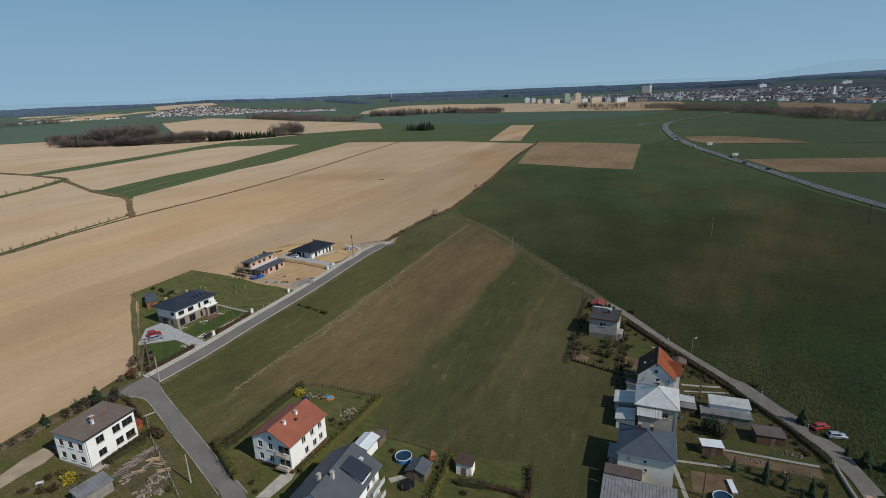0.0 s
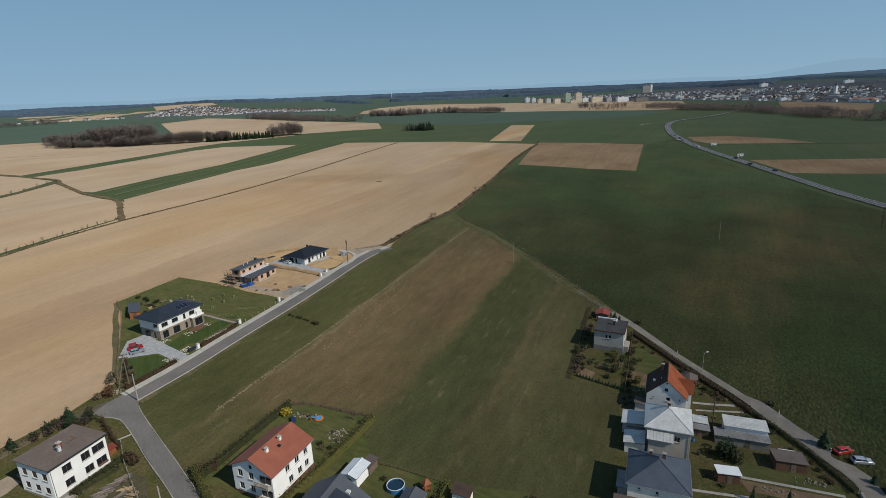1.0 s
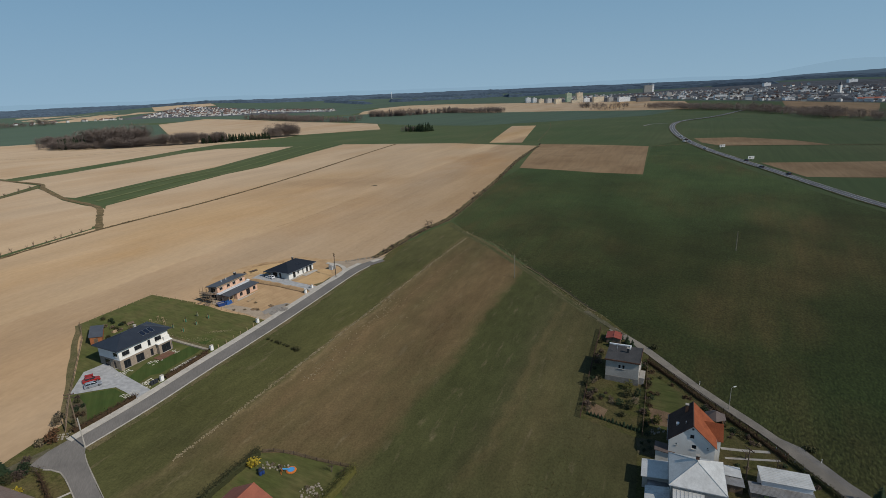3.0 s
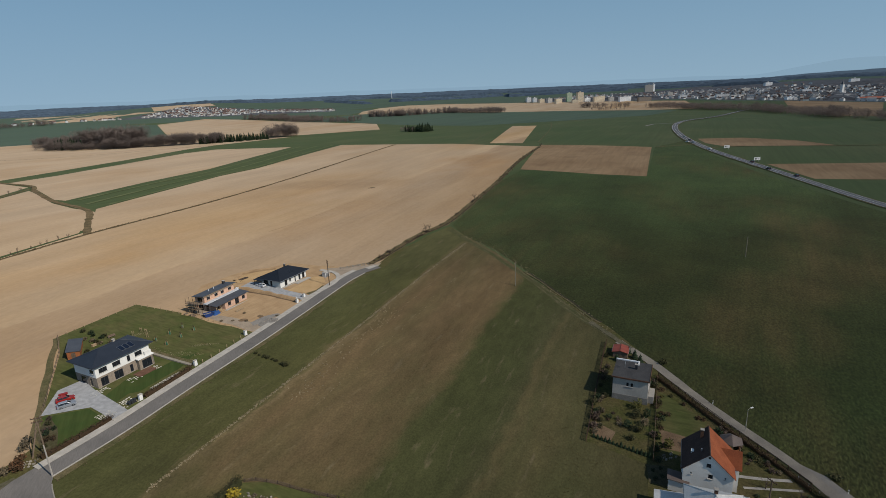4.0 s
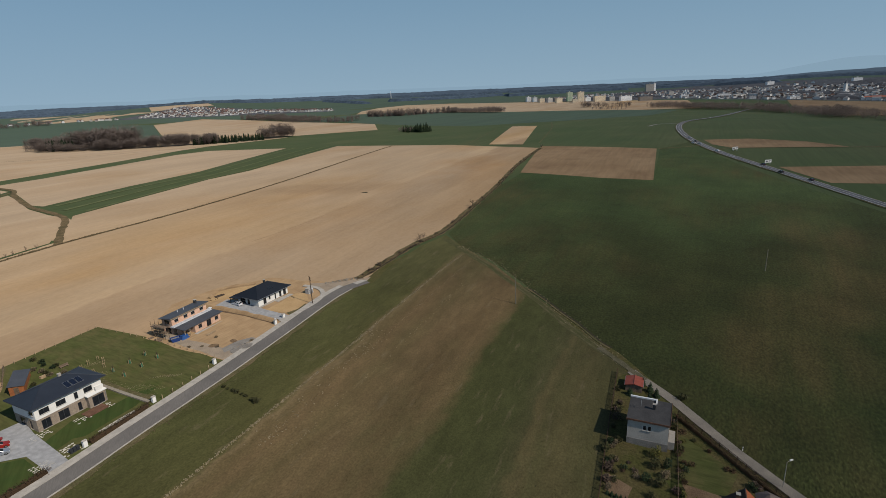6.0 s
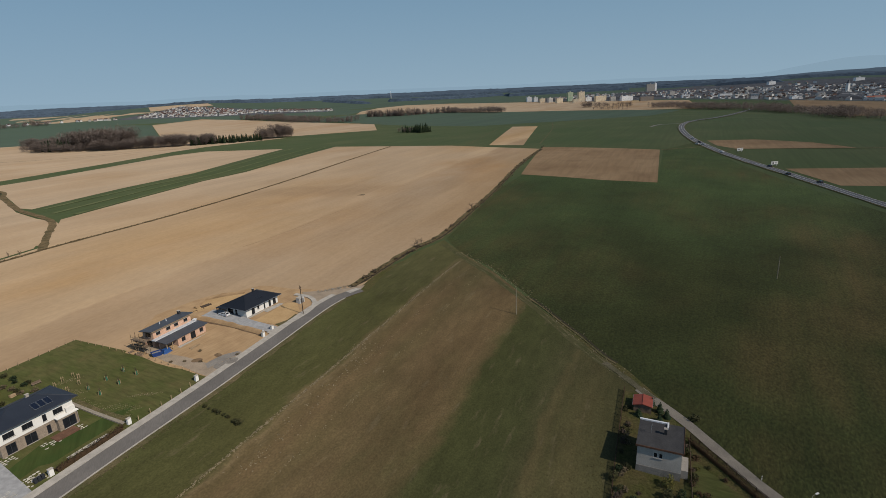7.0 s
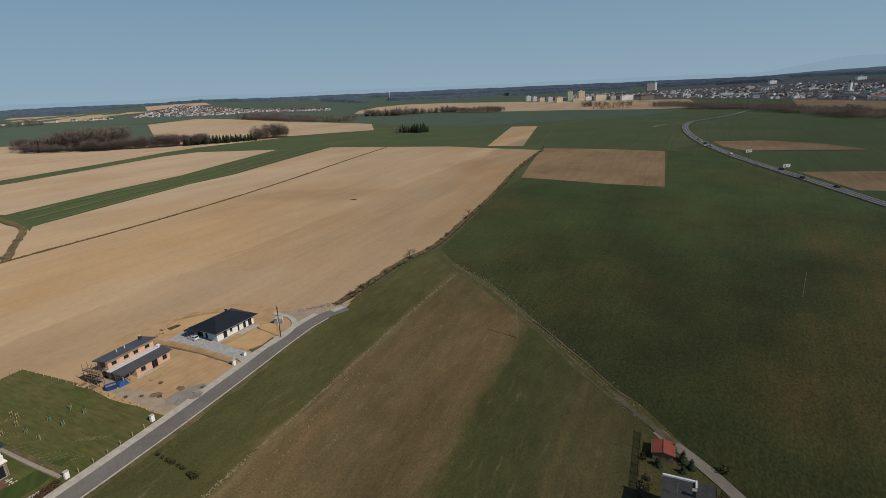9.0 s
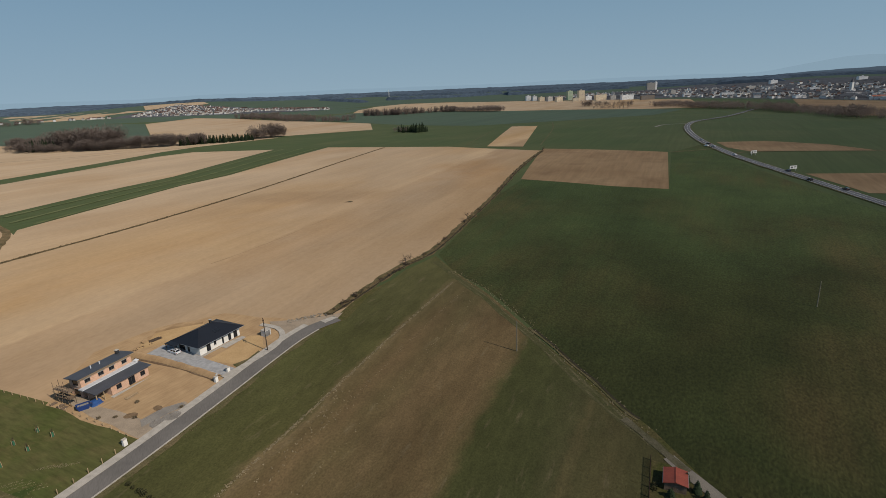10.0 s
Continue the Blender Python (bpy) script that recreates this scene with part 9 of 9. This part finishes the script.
# daylight and haze of both backdrops are put into their emission
for key, name, glow in (("hills", "far_hills_haze_glow", (0.225, 0.340, 0.440)), ("far_ridge", "far_ridge_haze_glow", (0.058, 0.084, 0.115))):
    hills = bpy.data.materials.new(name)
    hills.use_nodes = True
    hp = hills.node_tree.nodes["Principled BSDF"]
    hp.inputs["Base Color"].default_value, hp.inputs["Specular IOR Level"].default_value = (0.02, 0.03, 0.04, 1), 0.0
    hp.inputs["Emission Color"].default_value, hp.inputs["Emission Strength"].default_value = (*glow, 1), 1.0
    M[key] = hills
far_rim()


def far_house_kind(L, W, H, R, wall, roof, label, group):
    t = thing("house", label, "house", group=group)
    bm = boxes((-L / 2, L / 2, -W / 2, W / 2, -2, H))
    for s in (-1, 1):
        bm.faces.new([bm.verts.new(v) for v in ((s * L / 2, -W / 2, H), (s * L / 2, W / 2, H), (s * L / 2, 0, H + R))])
    part("wall", bm, wall, t)
    for s in (-1, 1):
        q = [Vector((-L / 2 - 0.4, s * (W / 2 + 0.5), H - 0.3)), Vector((L / 2 + 0.4, s * (W / 2 + 0.5), H - 0.3)), Vector((L / 2 + 0.4, 0, H + R)), Vector((-L / 2 - 0.4, 0, H + R))]
        bm = bmesh.new()
        solid(bm, q[::s], [v + UP * 0.3 for v in q[::s]])
        part("roof", bm, roof, t)
    return t


def block_kind(L, W, H, wall, label):
    t = thing("apartment_block", label, "apartment block", group="apartment blocks of the town")
    part("wall", boxes((-L / 2, L / 2, -W / 2, W / 2, -3, H)), wall, t)
    part("roof", boxes((-L / 2 - 0.3, L / 2 + 0.3, -W / 2 - 0.3, W / 2 + 0.3, H, H + 0.6)), M["dull_sheet"], t)
    part("stair_head", boxes((-2, 2, -2, 2, H + 0.6, H + 3)), wall, t)
    for k in range(int(H / 2.9)):
        part("window_band", boxes((-L / 2 + 1.5, L / 2 - 1.5, -W / 2 - 0.06, -W / 2 - 0.01, 1.3 + 2.9 * k, 2.1 + 2.9 * k)), M["glass_far"], t)
    return t


M["glass_far"] = mat("far_windows", (0.28, 0.27, 0.26), (0.2, 0.2, 0.2), 0.4, 0.3, 0.6, 0.3)
VILLAGE, TOWN = "houses of the far village", "houses of the far town"
kinds = [far_house_kind(11, 9, 5.5, 3.5, M["far_wall"], M["far_roof"], "pale village house with a dark pitched roof", VILLAGE), far_house_kind(14, 9, 6, 3, M["trim"], M["far_roof"], "white village house with a pitched roof", VILLAGE)]
town_kinds = [far_house_kind(11, 9, 5.5, 3.2, M["far_wall"], M["far_roof"], "pale town house with a dark roof", TOWN), far_house_kind(17, 10, 6, 2.5, M["trim"], M["dull_sheet"], "long white town building with a grey roof", TOWN)]
rv = random.Random(21)


def scatter(proto, n, inside, rng, face=None):
    k = 0
    while k < n:
        x, y = inside(rng)
        t = proto[rng.randrange(len(proto))]
        copy_thing(t, pose(x, y, gz(x, y), 0, 0, (rng.uniform(0, 180) if face is None else face + rng.uniform(-14, 14))))
        k += 1


def between(p, q, r, s):
    """A random place in the four-sided area p q r s."""
    def pick(rng):
        u, v = rng.random(), rng.random()
        a = [p[i] + (q[i] - p[i]) * u for i in (0, 1)]
        b = [s[i] + (r[i] - s[i]) * u for i in (0, 1)]
        return a[0] + (b[0] - a[0]) * v, a[1] + (b[1] - a[1]) * v
    return pick


scatter(kinds, 84, between((-1250, 2240), (-880, 2225), (-770, 2400), (-1290, 2740)), rv)
scatter(kinds, 60, between((-800, 2340), (-485, 2262), (-480, 2310), (-740, 2430)), rv)
scatter(kinds, 16, between((-1720, 2130), (-1260, 2190), (-1260, 2225), (-1720, 2180)), rv)
scatter(town_kinds, 80, between((800, 1960), (1010, 1350), (1480, 1960), (1060, 2330)), rv)
scatter(town_kinds, 44, between((1010, 1350), (1250, 1270), (1750, 1800), (1480, 1960)), rv)


def roofscape(label, n, inside, seed):
    """The many small houses that melt together in the distance."""
    rng = random.Random(seed)
    bm = bmesh.new()
    for _ in range(n):
        x, y = inside(rng)
        L, W, H, R = rng.uniform(7, 11), rng.uniform(6, 8), rng.uniform(3, 5.5), rng.uniform(2, 3.5)
        m = pose(x, y, gz(x, y), 0, 0, rng.uniform(0, 180))
        first = len(bm.faces)
        tone = 3 if rng.random() < 0.5 else 0
        box(bm, -L / 2, L / 2, -W / 2, W / 2, -2, H, m)
        bm.faces.ensure_lookup_table()
        for k in range(first, first + 6):
            bm.faces[k].material_index = tone
        for s in (-1, 1):
            f = bm.faces.new([bm.verts.new(m @ Vector(v)) for v in ((-L / 2, s * (W / 2 + 0.5), H), (L / 2, s * (W / 2 + 0.5), H), (L / 2, 0, H + R), (-L / 2, 0, H + R))])
            f.material_index = 1 if rng.random() < 0.6 else 2
            g = bm.faces.new([bm.verts.new(m @ Vector(v)) for v in ((s * L / 2, -W / 2, H), (s * L / 2, W / 2, H), (s * L / 2, 0, H + R))])
            g.material_index = tone
    return single("far_houses", bm, [M["far_wall"], M["far_roof"], M["dull_sheet"], M["trim"]], label, "houses", kind="stuff")


roofscape("crowded small houses of a far village", 300, between((-1260, 2230), (-870, 2215), (-750, 2400), (-1310, 2760)), 51)
roofscape("crowded small houses of a far village", 130, between((-860, 2330), (-470, 2245), (-465, 2325), (-760, 2440)), 56)
roofscape("crowded small houses of a far town", 430, between((800, 1960), (1010, 1345), (1500, 1990), (1063, 2345)), 52)
roofscape("crowded small houses of a far town", 300, between((1010, 1345), (1290, 1260), (1850, 1780), (1500, 1990)), 53)
roofscape("crowded small houses of a far town", 220, between((420, 2450), (800, 1960), (1063, 2345), (620, 2620)), 54)
# apartment blocks: place, length, height and kind
WALLS = {"o": ("ochre", "ochre rendered apartment block"), "w": ("pale_block", "white rendered apartment block"), "p": ("far_wall", "pale grey town block with rows of windows"), "g": ("green_block", "tall green and cream apartment tower"), "b": ("stone", "brown-grey town block with rows of windows"), "s": ("grey_render", "tall dark grey slab block")}
M["green_block"] = mat("green_cream_render", (0.42, 0.55, 0.36), (0.62, 0.62, 0.46), 0.1, 0.9, 0.4, 0.1)
ROW_A = [(332, 2329, 20, 24, "w"), (353, 2302, 18, 22, "w"), (368, 2226, 23, 19, "o"), (393, 2193, 22, 21, "p"), (412, 2111, 27, 22, "o"), (471, 2202, 22, 42, "g"), (469, 2087, 24, 15, "o"), (492, 2112, 25, 45, "o"), (522, 2126, 23, 18, "w"), (553, 2077, 46, 24, "o"), (596, 2069, 18, 18, "p"), (628, 2015, 48, 20, "w")]
ROW_B = [(672, 1942, 45, 17, "b"), (904, 2558, 36, 40, "s"), (926, 2562, 9, 42, "w"), (845, 2169, 24, 19, "p"), (817, 1978, 27, 13, "w"), (902, 1878, 39, 15, "w"), (927, 1833, 48, 12, "p"), (1308, 2334, 34, 16, "w"), (1508, 2129, 36, 22, "w"), (964, 1610, 30, 9, "w"), (1048, 1620, 38, 9, "p"), (1190, 1900, 30, 12, "w"), (1120, 2150, 36, 14, "p")]
for x, y, L, H, k in ROW_A + ROW_B:
    t = block_kind(L, 11, 0.8 * H, M[WALLS[k][0]], WALLS[k][1])
    t.matrix_basis = pose(x, y, gz(x, y), 0, 0, -math.degrees(math.atan2(x, y)) + rv.uniform(24, 48))
for k, p in enumerate(kinds + town_kinds):
    x, y = 1300 + 40 * k, 2200 + 13 * k
    p.matrix_basis = pose(x, y, gz(x, y), 0, 0, 20 * k)
t = far_house_kind(56, 14, 5, 3, M["far_wall"], M["red_roof"], "long low building with a red roof", TOWN)
t.matrix_basis = pose(1066, 1437, gz(1066, 1437), 0, 0, -30)
t = thing("church_tower", "white church tower with a dark pointed roof", "church tower", 1205, 1753, turn=20)
part("wall", boxes((-4, 4, -4, 4, -2, 27)), M["trim"], t)
bm = bmesh.new()
rod(bm, (0, 0, 27), (0, 0, 38), 5.0, 0.2, 8)
part("roof", bm, M["dark_roof"], t)
t = thing("chimney_stack", "tall white factory chimney", "factory chimney", -330, 3300)
bm = bmesh.new()
rod(bm, (0, 0, -2), (0, 0, 40), 1.8, 1.1, 12)
part("shaft", bm, M["trim"], t)
